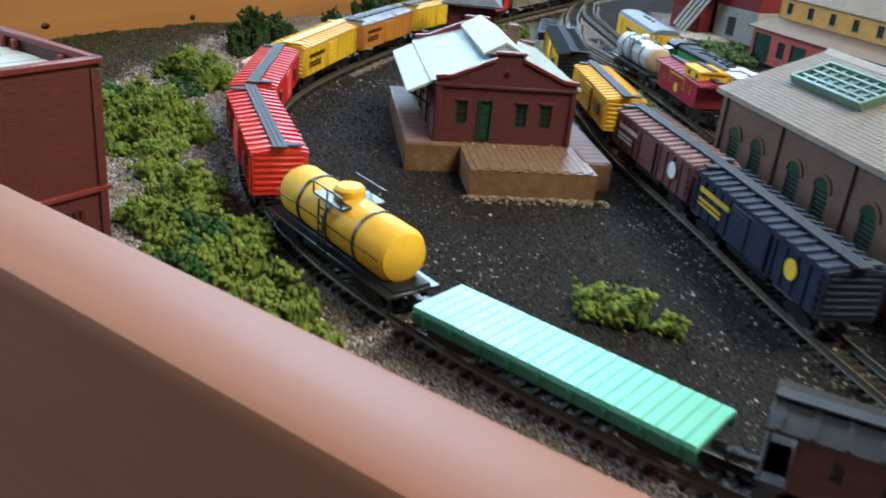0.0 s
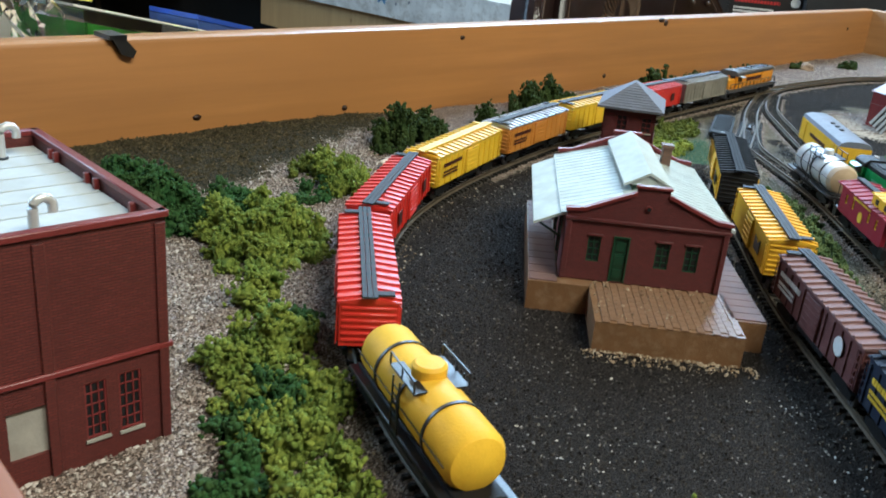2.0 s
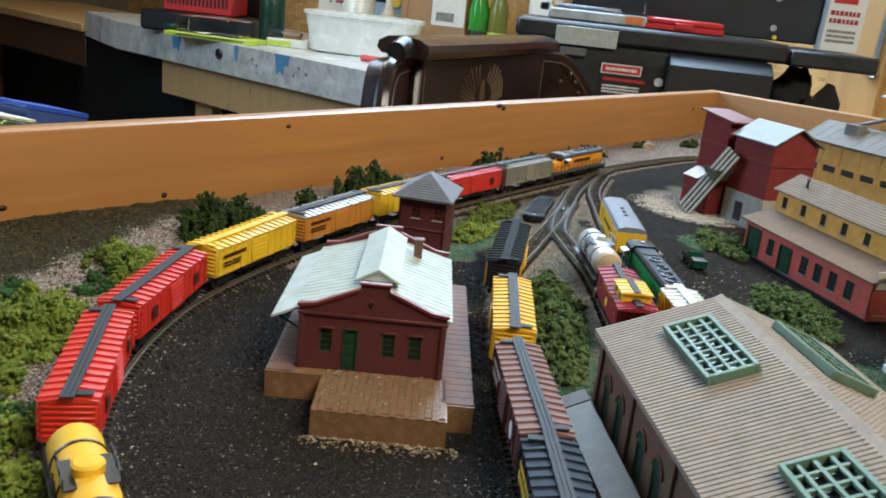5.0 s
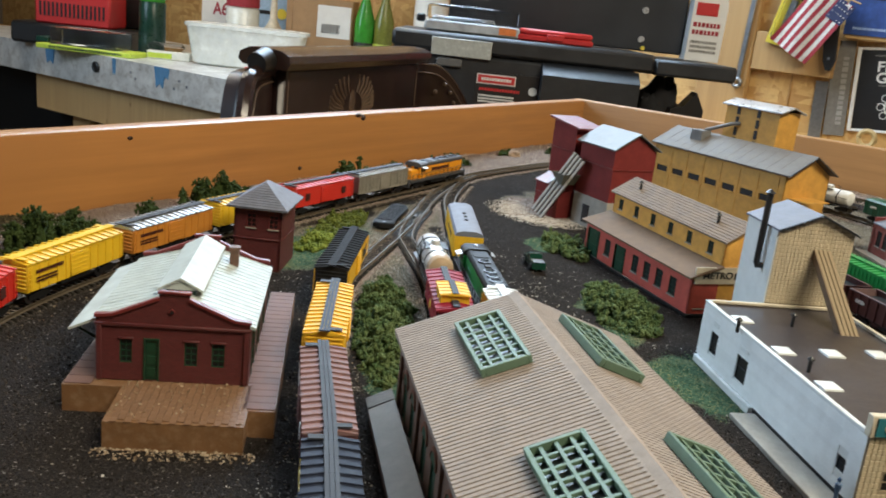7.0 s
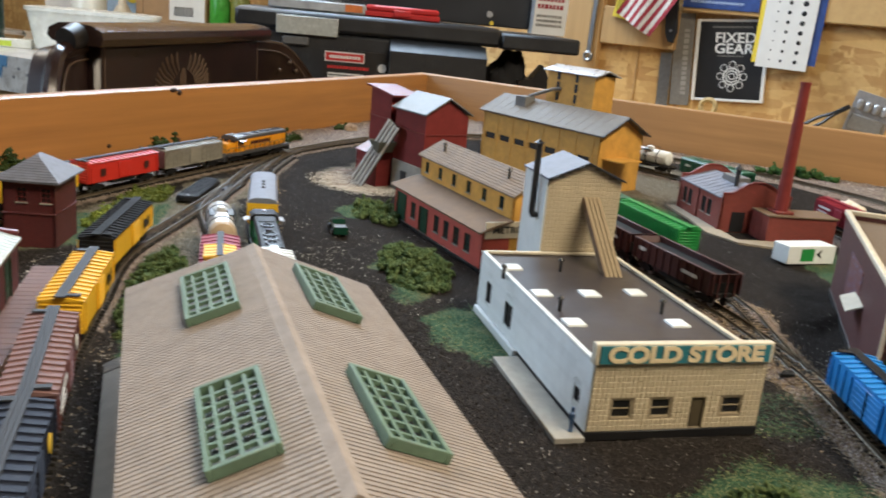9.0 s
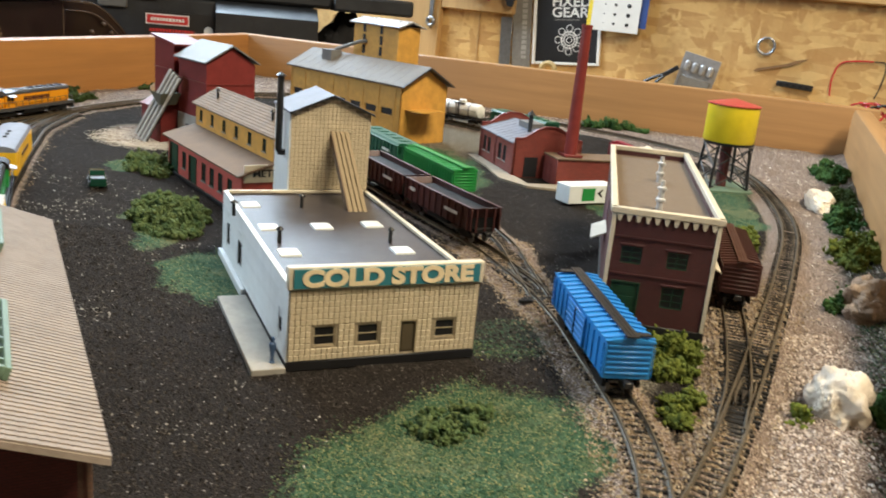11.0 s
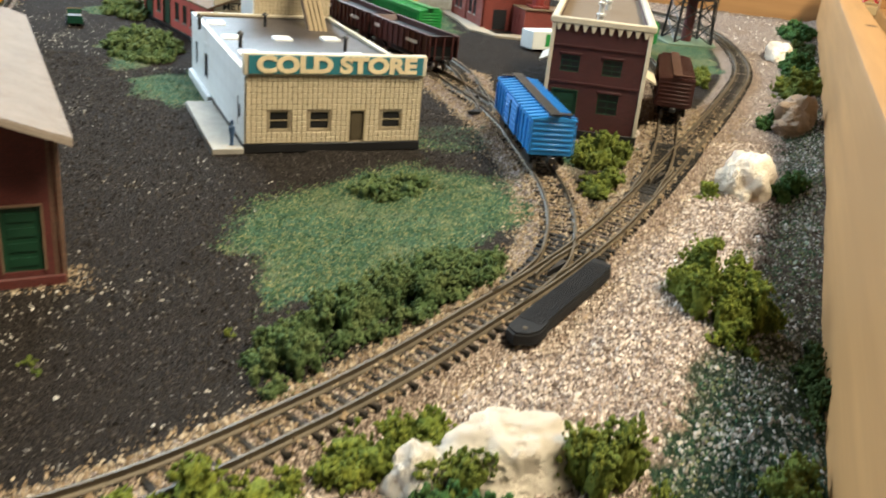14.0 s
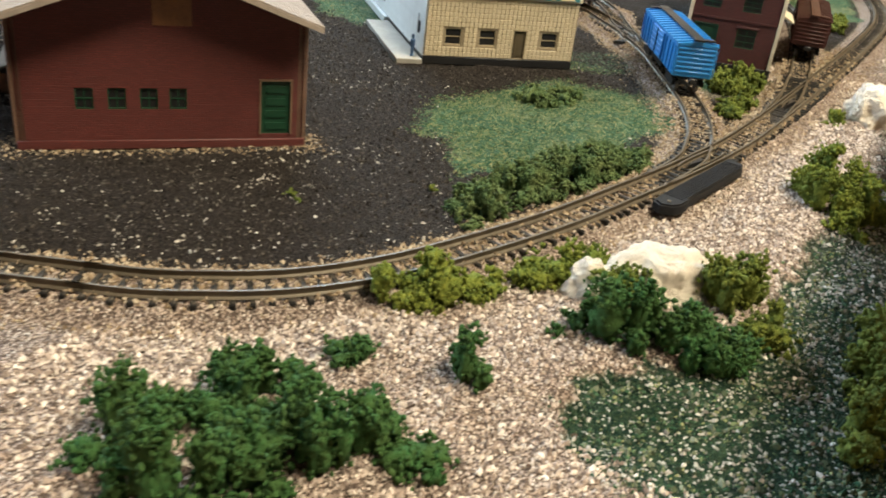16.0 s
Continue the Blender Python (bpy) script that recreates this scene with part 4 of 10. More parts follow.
ex, ey = (gx - 0.2803) * 0.66 - (gy + 0.0832) * 0.751, (gx - 0.2803) * 0.751 + (gy + 0.0832) * 0.66
edge = np.maximum(np.maximum(-ex, ex - 0.089), np.maximum(-ey, ey - 0.176))
wall_foot = np.exp(-(edge / np.where(ey < 0.01, 0.0055, 0.0028)) ** 2) * (edge > -0.0005) * (0.25 + (ey < 0.01))
grain_stuff("pebbles", *scatter(90000, wall_foot, (0.26, 0.50, -0.17, 0.06), 22, 0.0002, 0.0006), TAN, "tan grit along the engine house walls", "pebbles")
grain_stuff("soil", *scatter(50000, z_bank * in_frame, (0.15, 0.56, 0.24, 0.40), 25, 0.0003, 0.0009), crumb("dry olive litter", (0.030, 0.028, 0.014), (0.058, 0.048, 0.026), (0.12, 0.092, 0.05)), "dry olive litter on the bank", "soil")
near_bank = z_bank * in_frame * (gy < 0) * np.clip((smooth_noise(gx, gy, 70, 41) - 0.35) * 2.5, 0.05, 1)
grain_stuff("gravel", *scatter(60000, near_bank, (0.20, 1.0, -0.44, -0.26), 20, 0.0002, 0.0008), SPECK, "white grit strewn over the dark bank", "gravel")
grain_stuff("turf", *scatter(70000, z_bank * in_frame * (gy < 0), (0.20, 0.70, -0.44, -0.26), 27, 0.0002, 0.0006), TURF, "green flock on the near bank", "turf")
grain_stuff("gravel", *scatter(50000, z_bank * in_frame * (gy < 0) * np.clip((smooth_noise(gx, gy, 55, 44) - 0.25) * 2, 0.1, 1), (0.26, 0.78, -0.42, -0.29), 29, 0.0002, 0.0007), SPECK, "pale grit scattered by the near board", "gravel")
grain_stuff("sand", *scatter(42000, blob(gx, gy, 0.860, 0.165, 0.050, 0.042, 60) * in_frame, (0.78, 0.96, 0.09, 0.24), 21, 0.0002, 0.0006), crumb("pale sand", (0.42, 0.37, 0.31), (0.62, 0.57, 0.50), (0.80, 0.76, 0.70)), "pale sand heaped round the elevator", "sand")


# ---- foam bushes ----
def lump(seed, rounds=1, rough=1.0):
    """One irregular knob of foam."""
    bm = bmesh.new()
    bmesh.ops.create_icosphere(bm, subdivisions=rounds, radius=1.0)
    off = Vector((seed * 3.7, seed * 1.3, seed * 7.1))
    for v in bm.verts:
        v.co *= 1 + rough * (0.45 * noise.noise(v.co * 1.7 + off) + 0.5 * noise.noise(v.co * 4.2 + off))
    co = np.array([v.co[:] for v in bm.verts])
    fa = np.array([[v.index for v in f.verts] for f in bm.faces])
    bm.free()
    return co, fa


KNOBS = [lump(i, 1, 1.5) for i in range(8)]
CORES = [lump(i + 31, 3, 1.5) for i in range(8)]
FINE_KNOBS = [lump(i + 11, 1, 1.9) for i in range(8)]


def bush(x, y, rx, ry, h, mat, label, turn=0.0, tuft=0.0042, knob=0.0011):
    """Foam: uneven ragged tufts heaped on an oval of ground, each grown over with small torn crumbs."""
    rng = np.random.RandomState(int(x * 9173 + y * 7919 + 5000))
    c, s = math.cos(radians(turn)), math.sin(radians(turn))
    tuft = min(tuft, max(0.0012, 0.75 * min(rx, ry)))
    want = max(1, int(1.75 * rx * ry / (tuft * tuft)))
    if rx < 0.0075 and ry < 0.0075:
        want = 4 if rx > 0.004 else 2
    spots, tries = [], 0
    while len(spots) < want and tries < want * 30:
        tries += 1
        r, a = math.sqrt(rng.rand()), rng.rand() * 6.283
        u, v = (rx - tuft * 0.3) * r * math.cos(a), (ry - tuft * 0.3) * r * math.sin(a)
        if all((u - p[0]) ** 2 + (v - p[1]) ** 2 > (0.78 * tuft) ** 2 for p in spots):
            spots.append((u, v, r))
    vs, fs, base = [], [], 0
    near = y < -0.18 and x < 0.45
    shapes = FINE_KNOBS if near else KNOBS
    for u, v, r in spots:
        px, py = x + u * c - v * s, y + u * s + v * c
        big = tuft * (0.45 + 0.85 * rng.rand() ** 1.4)
        gz0 = ground_z(px, py)
        swell = 0.48 + 1.1 * noise.noise(Vector((px * 110, py * 110, 3.3)))
        top = max(big * 0.8, h * (1 - 0.55 * r * r) * max(0.25, min(1.45, swell + 0.75 * rng.rand())))
        n = int((2.1 if near else 1.8) * (big / knob) ** 2 * (0.75 + 0.40 * top / big))
        off = Vector((px * 300, py * 300, 1.0))
        if top > 0.003:
            co, fa = CORES[rng.randint(8)]
            a = rng.rand() * 6.283
            spun = np.stack([co[:, 0] * math.cos(a) - co[:, 1] * math.sin(a), co[:, 0] * math.sin(a) + co[:, 1] * math.cos(a), co[:, 2]], -1)
            vs.append(spun * np.array([big * 0.62, big * 0.62, top * 0.44]) + np.array([px, py, gz0 + top * 0.40]))
            fs.append(fa + base)
            base += len(co)
        for k in range(n):
            q = rng.normal(size=3)
            q = q / np.linalg.norm(q)
            q[2] = abs(q[2]) * 1.2 - 0.2
            lean = 1 + 0.75 * noise.noise(Vector(q * 1.6) + off) + 0.30 * noise.noise(Vector(q * 4.5) + off)
            deep = (0.70 + 0.36 * rng.rand()) * lean
            z = gz0 + max(knob * 0.2, top - big * 0.8 + q[2] * big * deep * 0.9)
            if k % 5 < 2:
                flat = max(0.3, math.hypot(q[0], q[1]))
                q[0], q[1], deep = q[0] / flat, q[1] / flat, (0.45 + 0.45 * rng.rand()) * max(0.6, lean)
                z = gz0 + top * 0.85 * rng.rand()
            co, fa = shapes[rng.randint(8)]
            size = knob * (0.40 + 0.85 * rng.rand() ** 1.5)
            turned = np.array(Euler((rng.rand() * 6, rng.rand() * 6, rng.rand() * 6)).to_matrix())
            vs.append((co * np.array([1.25, 0.95, 0.7])) @ turned.T * size + np.array([px + q[0] * big * deep, py + q[1] * big * deep, z]))
            fs.append(fa + base)
            base += len(co)
    me = bpy.data.meshes.new("bush")
    me.from_pydata(np.concatenate(vs).tolist(), [], np.concatenate(fs).tolist())
    me.polygons.foreach_set("use_smooth", [True] * len(me.polygons))
    me.materials.append(mat)
    return tagged(new("bush", me), label, "bush", "foam bushes")


for x, y, rx, ry, h, mat, label, turn in (
    (0.293, 0.250, 0.040, 0.028, 0.014, LIME, "yellow green foam bush outside the curve", 52),
    (0.268, 0.300, 0.034, 0.017, 0.012, FOREST, "dark green foam bush behind the brick building", 115),
    (0.372, 0.312, 0.016, 0.010, 0.010, OLIVE, "olive foam bush near the bank", 0),
    (0.254, 0.200, 0.014, 0.009, 0.014, LIME, "yellow green foam bush beside the gravel", 40),
    (0.248, 0.176, 0.013, 0.009, 0.011, FOREST, "low dark green foam bush", 40),
    (0.296, 0.282, 0.030, 0.015, 0.011, FOREST, "dark green foam bush on the bank", 35),
    (0.222, 0.175, 0.010, 0.007, 0.008, LIME, "small yellow green foam bush by the track", 30),
    (0.222, 0.150, 0.036, 0.019, 0.014, LIME, "yellow green foam bush beside the curved track", 56),
    (0.206, 0.138, 0.018, 0.012, 0.012, FOREST, "dark green foam bush before the brick building", 40),
    (0.205, 0.108, 0.020, 0.014, 0.011, LIME, "yellow green foam bush by the curve", 60),
    (0.186, 0.122, 0.010, 0.010, 0.010, FOREST, "dark green foam bush by the building", 0),
    (0.187, 0.092, 0.026, 0.014, 0.011, LIME, "yellow green foam bush below the board", 65),
    (0.176, 0.060, 0.014, 0.010, 0.009, FOREST, "dark green foam bush below the board", 70),
    (0.372, 0.290, 0.030, 0.015, 0.013, LIME, "yellow green foam bush near the bank", 50),
    (0.346, 0.284, 0.015, 0.011, 0.011, FOREST, "dark green foam bush near the bank", 0),
    (0.376, 0.276, 0.007, 0.006, 0.008, LIME, "small round yellow green bush", 0),
    (0.264, 0.020, 0.018, 0.009, 0.010, LIME, "yellow green foam bush on the cinders", 100),
    (0.472, 0.336, 0.046, 0.014, 0.019, PINEY, "dark foam hedge under the far board", 18),
    (0.556, 0.340, 0.016, 0.012, 0.014, PINEY, "dark foam hedge under the far board", 0),
    (0.618, 0.342, 0.040, 0.014, 0.020, PINEY, "dark foam bush under the far board", 0),
    (0.655, 0.350, 0.018, 0.008, 0.012, PINEY, "dark foam bush under the far board", 0),
    (0.800, 0.344, 0.032, 0.010, 0.019, PINEY, "tall dark foam bush under the far board", 0),
    (0.862, 0.336, 0.020, 0.009, 0.014, PINEY, "low dark foam bush under the far board", 0),
    (0.950, 0.332, 0.055, 0.009, 0.014, PINEY, "long dark foam hedge under the far board", -3),
    (1.120, 0.335, 0.016, 0.007, 0.009, PINEY, "low dark foam bush near the corner", 0),
    (1.215, 0.305, 0.024, 0.008, 0.010, PINEY, "low dark foam bush near the corner", 0),
    (1.330, -0.395, 0.004, 0.004, 0.003, OLIVE, "tiny olive foam tuft", 0),
    (0.507, 0.104, 0.080, 0.0160, 0.010, SAGE, "long dull sage foam hedge between yard tracks", 34),
    (0.612, 0.232, 0.030, 0.014, 0.006, LIME, "low green foam patch by the tower", 10),
    (0.675, 0.256, 0.034, 0.015, 0.007, OLIVE, "low green foam patch by the switch", 10),
    (0.642, 0.014, 0.048, 0.023, 0.009, SAGE, "low dull sage foam thicket beside the road", 35),
    (0.757, 0.100, 0.036, 0.018, 0.008, SAGE, "low dull sage foam thicket beside the store", 40),
    (0.459, -0.206, 0.019, 0.011, 0.006, SAGE, "low dull sage foam bush on the lawn", -30),
    (0.366, -0.238, 0.052, 0.0130, 0.008, SAGE, "dull sage foam hedge beside the turnout", -23),
    (0.322, -0.223, 0.016, 0.010, 0.008, SAGE, "green foam bush at the hedge's end", 20),
    (0.553, -0.280, 0.027, 0.014, 0.010, OLIVE, "olive foam bush between the tracks", -4),
    (0.506, -0.285, 0.022, 0.008, 0.007, OLIVE, "low olive foam bush where the tracks part", -4),
    (0.396, -0.328, 0.024, 0.015, 0.018, MOSS, "bright yellow green foam bush on the gravel", 10),
    (0.296, -0.258, 0.020, 0.0072, 0.008, MOSS, "yellow green foam bush beside the track", -38),
    (0.264, -0.233, 0.024, 0.0080, 0.008, MOSS, "yellow green foam bush beside the track", -40),
    (0.2695, -0.2845, 0.026, 0.010, 0.012, FOREST, "dark green foam bush before the rock", -75),
    (0.297, -0.304, 0.014, 0.011, 0.016, OLIVE, "olive foam bush beside the rock", 40),
    (0.2035, -0.2195, 0.014, 0.010, 0.016, FOREST, "deep green foam bush on the gravel", -40),
    (0.1985, -0.2375, 0.014, 0.010, 0.015, FOREST, "deep green foam bush on the gravel", -35),
    (0.1815, -0.2245, 0.016, 0.013, 0.017, FOREST, "deep green foam bush on the gravel", -40),
    (0.1825, -0.2070, 0.009, 0.009, 0.014, FOREST, "deep green foam bush on the gravel", 0),
    (0.2275, -0.2275, 0.0050, 0.0045, 0.006, FOREST, "small dark green foam bush", 0),
    (0.2325, -0.2525, 0.0065, 0.0055, 0.011, FOREST, "small round dark green bush", 0),
    (0.203, -0.2555, 0.006, 0.005, 0.005, FOREST, "small green tuft on the gravel", 0),
    (0.2855, -0.2745, 0.008, 0.006, 0.012, OLIVE, "olive foam bush before the rock", -60),
    (0.288, -0.336, 0.040, 0.0060, 0.010, OLIVE, "olive foam hedge below the near board", -8),
    (0.372, -0.352, 0.026, 0.0045, 0.007, PINEY, "dark foam hedge below the near board", -8),
    (0.530, -0.362, 0.012, 0.008, 0.011, FOREST, "dark green foam bush behind the rock", 0),
    (0.515, -0.327, 0.006, 0.005, 0.006, MOSS, "small yellow green tuft beside the rock", 0),
    (0.664, -0.368, 0.014, 0.009, 0.010, FOREST, "dark green foam bush before the rock", 0),
    (0.786, -0.396, 0.036, 0.014, 0.013, OLIVE, "olive foam bush by the near board", -5),
    (0.890, -0.408, 0.036, 0.015, 0.013, FOREST, "dark green foam bush by the near board", -6),
    (0.980, -0.420, 0.060, 0.012, 0.010, PINEY, "dark foam hedge by the near board", -6),
    (1.125, -0.434, 0.050, 0.016, 0.013, FOREST, "dark green foam hedge near the end board", 0),
    (1.300, -0.200, 0.010, 0.050, 0.012, FOREST, "green foam hedge below the end board", 5),
    (0.800, -0.330, 0.034, 0.007, 0.008, OLIVE, "olive foam bush beside the siding", 5),
    (0.298, -0.172, 0.0035, 0.003, 0.003, OLIVE, "tiny olive green tuft on the cinders", 0),
    (0.330, -0.205, 0.003, 0.003, 0.003, OLIVE, "tiny olive green tuft on the cinders", 0),
    (0.262, 0.300, 0.040, 0.020, 0.008, FOREST, "low dark green foam on the bank", 45),
):
    low = mat is SAGE
    bush(x, y, rx, ry, h * (1.15 if y > 0 and x < 0.42 else 1.0), mat, label, turn, 0.0034 if low else 0.0052 if x < 0.7 else 0.0056, (0.00066 if y < -0.18 else 0.0010) if x < 0.45 else 0.0012 if x < 0.7 else 0.0018)


def rock(x, y, rx, ry, h, mat, label, seed, turn=0.0):
    bm = bmesh.new()
    bmesh.ops.create_icosphere(bm, subdivisions=5, radius=1.0)
    off = Vector((seed, seed * 2.1, -seed))
    for v in bm.verts:
        c = v.co.copy()
        step = math.floor(noise.noise(c * 1.6 + off) * 5) / 5
        v.co *= 0.95 + 0.30 * step + 0.10 * noise.noise(c * 3.5 + off) + 0.05 * noise.noise(c * 9 + off) + 0.02 * noise.noise(c * 22 + off)
        v.co.z = max(v.co.z, -0.4)
    me = bpy.data.meshes.new("rock")
    bm.to_mesh(me)
    bm.free()
    me.polygons.foreach_set("use_smooth", [True] * len(me.polygons))
    me.set_sharp_from_angle(angle=radians(42))
    me.materials.append(mat)
    ob = new("rock", me)
    ob.matrix_basis = pose(x, y, ground_z(x, y) + h * 0.2, 0, 0, turn) @ Matrix.Diagonal((rx, ry, h, 1))
    return tagged(ob, label, "rock", "rocks")


rock(0.2985, -0.281, 0.012, 0.016, 0.011, ROCK, "pale cream rock among the bushes", 3.1, 20)
rock(0.2870, -0.2665, 0.007, 0.007, 0.008, ROCK, "pale cream rock among the bushes", 5.2, 60)
rock(0.530, -0.343, 0.017, 0.012, 0.014, ROCK, "pale cream rock on the gravel bank", 7.7, 0)
rock(0.664, -0.378, 0.018, 0.012, 0.016, ROCK_GREY, "weathered brown grey rock by the board", 2.4, -10)
rock(0.650, -0.376, 0.010, 0.010, 0.010, ROCK_GREY, "weathered brown grey rock by the board", 4.4, 30)
rock(0.955, -0.400, 0.030, 0.013, 0.013, ROCK, "pale rock bank beside the main line", 9.4, 0)
rock(0.425, 0.292, 0.016, 0.010, 0.008, ROCK, "flat pale rock outside the curve", 1.7, -30)
rock(1.09, -0.255, 0.016, 0.014, 0.014, ROCK, "white rock behind the power house", 6.6, 0)
rock(1.125, 0.325, 0.012, 0.008, 0.008, ROCK_GREY, "small pinkish rock near the corner", 8.8, 0)


# ---- buildings ----
def wall(g, m, w, h, t, holes=(), z0=0.0):
    """A wall w long and h high, t thick inwards (+y), with openings (x0, x1, z0, z1)."""
    xs = sorted({0.0, w, *[a for o in holes for a in o[:2]]})
    zs = sorted({z0, h, *[a for o in holes for a in o[2:4]]})
    full = lambda x, z: 0 < x < w and z0 < z < h and not any(o[0] < x < o[1] and o[2] < z < o[3] for o in holes)
    mid = lambda a, i: (a[i] + a[i + 1]) / 2 if 0 <= i < len(a) - 1 else -9
    for i in range(len(xs) - 1):
        for j in range(len(zs) - 1):
            if not full(mid(xs, i), mid(zs, j)):
                continue
            a, b, c, d = xs[i], xs[i + 1], zs[j], zs[j + 1]
            g.add([(a, 0, c), (b, 0, c), (b, 0, d), (a, 0, d)], [(0, 1, 2, 3)], m)
            g.add([(a, t, c), (b, t, c), (b, t, d), (a, t, d)], [(3, 2, 1, 0)], m)
            for di, dj, q in ((-1, 0, [(a, 0, c), (a, 0, d), (a, t, d), (a, t, c)]), (1, 0, [(b, 0, d), (b, 0, c), (b, t, c), (b, t, d)]), (0, -1, [(b, 0, c), (a, 0, c), (a, t, c), (b, t, c)]), (0, 1, [(a, 0, d), (b, 0, d), (b, t, d), (a, t, d)])):
                if not full(mid(xs, i + di), mid(zs, j + dj)):
                    g.add(q, [(0, 1, 2, 3)], m)
    return g


def faces_of(w, d):
    """The frames of the four walls of a w by d block, seen from outside."""
    return {"front": pose(0, 0, 0), "right": pose(w, 0, 0, 0, 0, 90), "back": pose(w, d, 0, 0, 0, 180), "left": pose(0, d, 0, 0, 0, 270)}


def window(parent, m, o, mat, nx=2, nz=3, deep=0.0008, sill=True):
    """Frame, bars and pane in an opening o = (x0, x1, z0, z1) of a wall's frame m."""
    x0, x1, z0, z1 = o[:4]
    b, y0, y1 = 0.00045, 0.0003, deep
    g = Geo()
    for a, c, e, f in ((x0, x0 + b, z0, z1), (x1 - b, x1, z0, z1), (x0 + b, x1 - b, z0, z0 + b), (x0 + b, x1 - b, z1 - b, z1)):
        g.box(a, c, y0, y1, e, f, 0, m)
    w = part("window", g, mat, parent)
    for i in range(1, nx):
        x = x0 + (x1 - x0) * i / nx
        part("bar", Geo().box(x - b * 0.4, x + b * 0.4, y0 + 0.0001, y1, z0 + b, z1 - b, 0, m), mat, w)
    for i in range(1, nz):
        z = z0 + (z1 - z0) * i / nz
        part("bar", Geo().box(x0 + b, x1 - b, y0 + 0.0002, y1, z - b * 0.4, z + b * 0.4, 0, m), mat, w)
    # the darkness behind the glass is put into the pane's colour
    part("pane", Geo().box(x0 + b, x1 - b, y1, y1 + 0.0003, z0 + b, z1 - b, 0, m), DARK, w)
    if sill:
        part("sill", Geo().box(x0 - 0.0004, x1 + 0.0004, -0.0007, 0.0002, z0 - 0.0007, z0, 0, m), CONCRETE, w)
    return w


def door(parent, m, o, mat, frame_mat=None, panels=2):
    x0, x1, z0, z1 = o[:4]
    w = x1 - x0
    d = part("door", Geo().box(x0, x1, 0.0006, 0.0012, z0, z1, 0, m), mat, parent)
    for i in range(panels):
        zz = z0 + (z1 - z0) * (0.08 + i * 0.92 / panels)
        part("panel", Geo().box(x0 + w * 0.16, x1 - w * 0.16, 0.0003, 0.0006, zz, zz + (z1 - z0) * (0.92 / panels - 0.1), 0, m), mat, d)
    g = Geo()
    b = 0.0006
    g.box(x0 - b, x0, -0.0004, 0.001, z0, z1 + b, 0, m).box(x1, x1 + b, -0.0004, 0.001, z0, z1 + b, 0, m).box(x0, x1, -0.0004, 0.001, z1, z1 + b, 0, m)
    part("door_frame", g, frame_mat or mat, d)
    return d


def lettering(text, size, mat, m, parent, name="lettering", stretch=1.0, depth=0.0002, bold=0.02):
    cu = bpy.data.curves.new(name, "FONT")
    cu.body, cu.size, cu.extrude, cu.align_x, cu.align_y = text, size, depth, "CENTER", "CENTER"
    cu.offset = size * bold
    tmp = bpy.data.objects.new(name, cu)
    scene.collection.objects.link(tmp)
    bpy.context.view_layer.update()
    me = bpy.data.meshes.new_from_object(tmp.evaluated_get(bpy.context.evaluated_depsgraph_get()))
    bpy.data.objects.remove(tmp)
    me.materials.clear()
    me.materials.append(mat)
    ob = new(name, me)
    ob.parent = parent
    ob.matrix_basis = m @ pose(0, 0, 0, 90) @ Matrix.Diagonal((stretch, 1, 1, 1))
    return ob


def bars(parent, m, x, z, w, h, mat, rows=1, name="lettering"):
    """A line of writing too small to read, as short bars."""
    g, rng = Geo(), random.Random(int(x * 1e5) + rows)
    for r in range(rows):
        p, zz = x, z - r * h * 1.7
        while p < x + w:
            k = min(h * rng.uniform(0.5, 0.9), x + w - p)
            g.box(p, p + k, -0.00012, 0.0001, zz, zz + h, 0, m)
            p += k + h * 0.25
    return part(name, g, mat, parent)


def roof_pair(parent, w, y0, y1, z_eave, z_ridge, over, mat, t=0.0012, axis="y", name="roof"):
    """Two slabs of a gable roof whose ridge runs along y at the middle of w."""
    h = w / 2
    slope = (z_ridge - z_eave) / h
    for s in (-1, 1):
        a = [(h, z_ridge), (h + s * (h + over), z_ridge - slope * (h + over)), (h + s * (h + over), z_ridge - slope * (h + over) - t), (h, z_ridge - t)]
        part(name, Geo().prism(a, y0, y1, "xz"), mat, parent)


def chimney_pipe(parent, x, y, z, h, r, mat, name="vent_pipe", cap=True):
    g = Geo().cyl((x, y, z), (x, y, z + h), r, n=10)
    p = part(name, g, mat, parent)
    if cap:
        part("cap", Geo().lathe([(r * 0.6, 0), (r * 2.0, 0.0004), (r * 1.8, 0.0009), (0.0001, r * 2.4)], 12, Matrix.Translation((x, y, z + h))), mat, p)
    return p


PANEL = plain("white panel roof", (0.50, 0.52, 0.52), 0.65, var=0.06, dirt=(0.42, 0.42, 0.40), spec=0.2, rand=0.05)


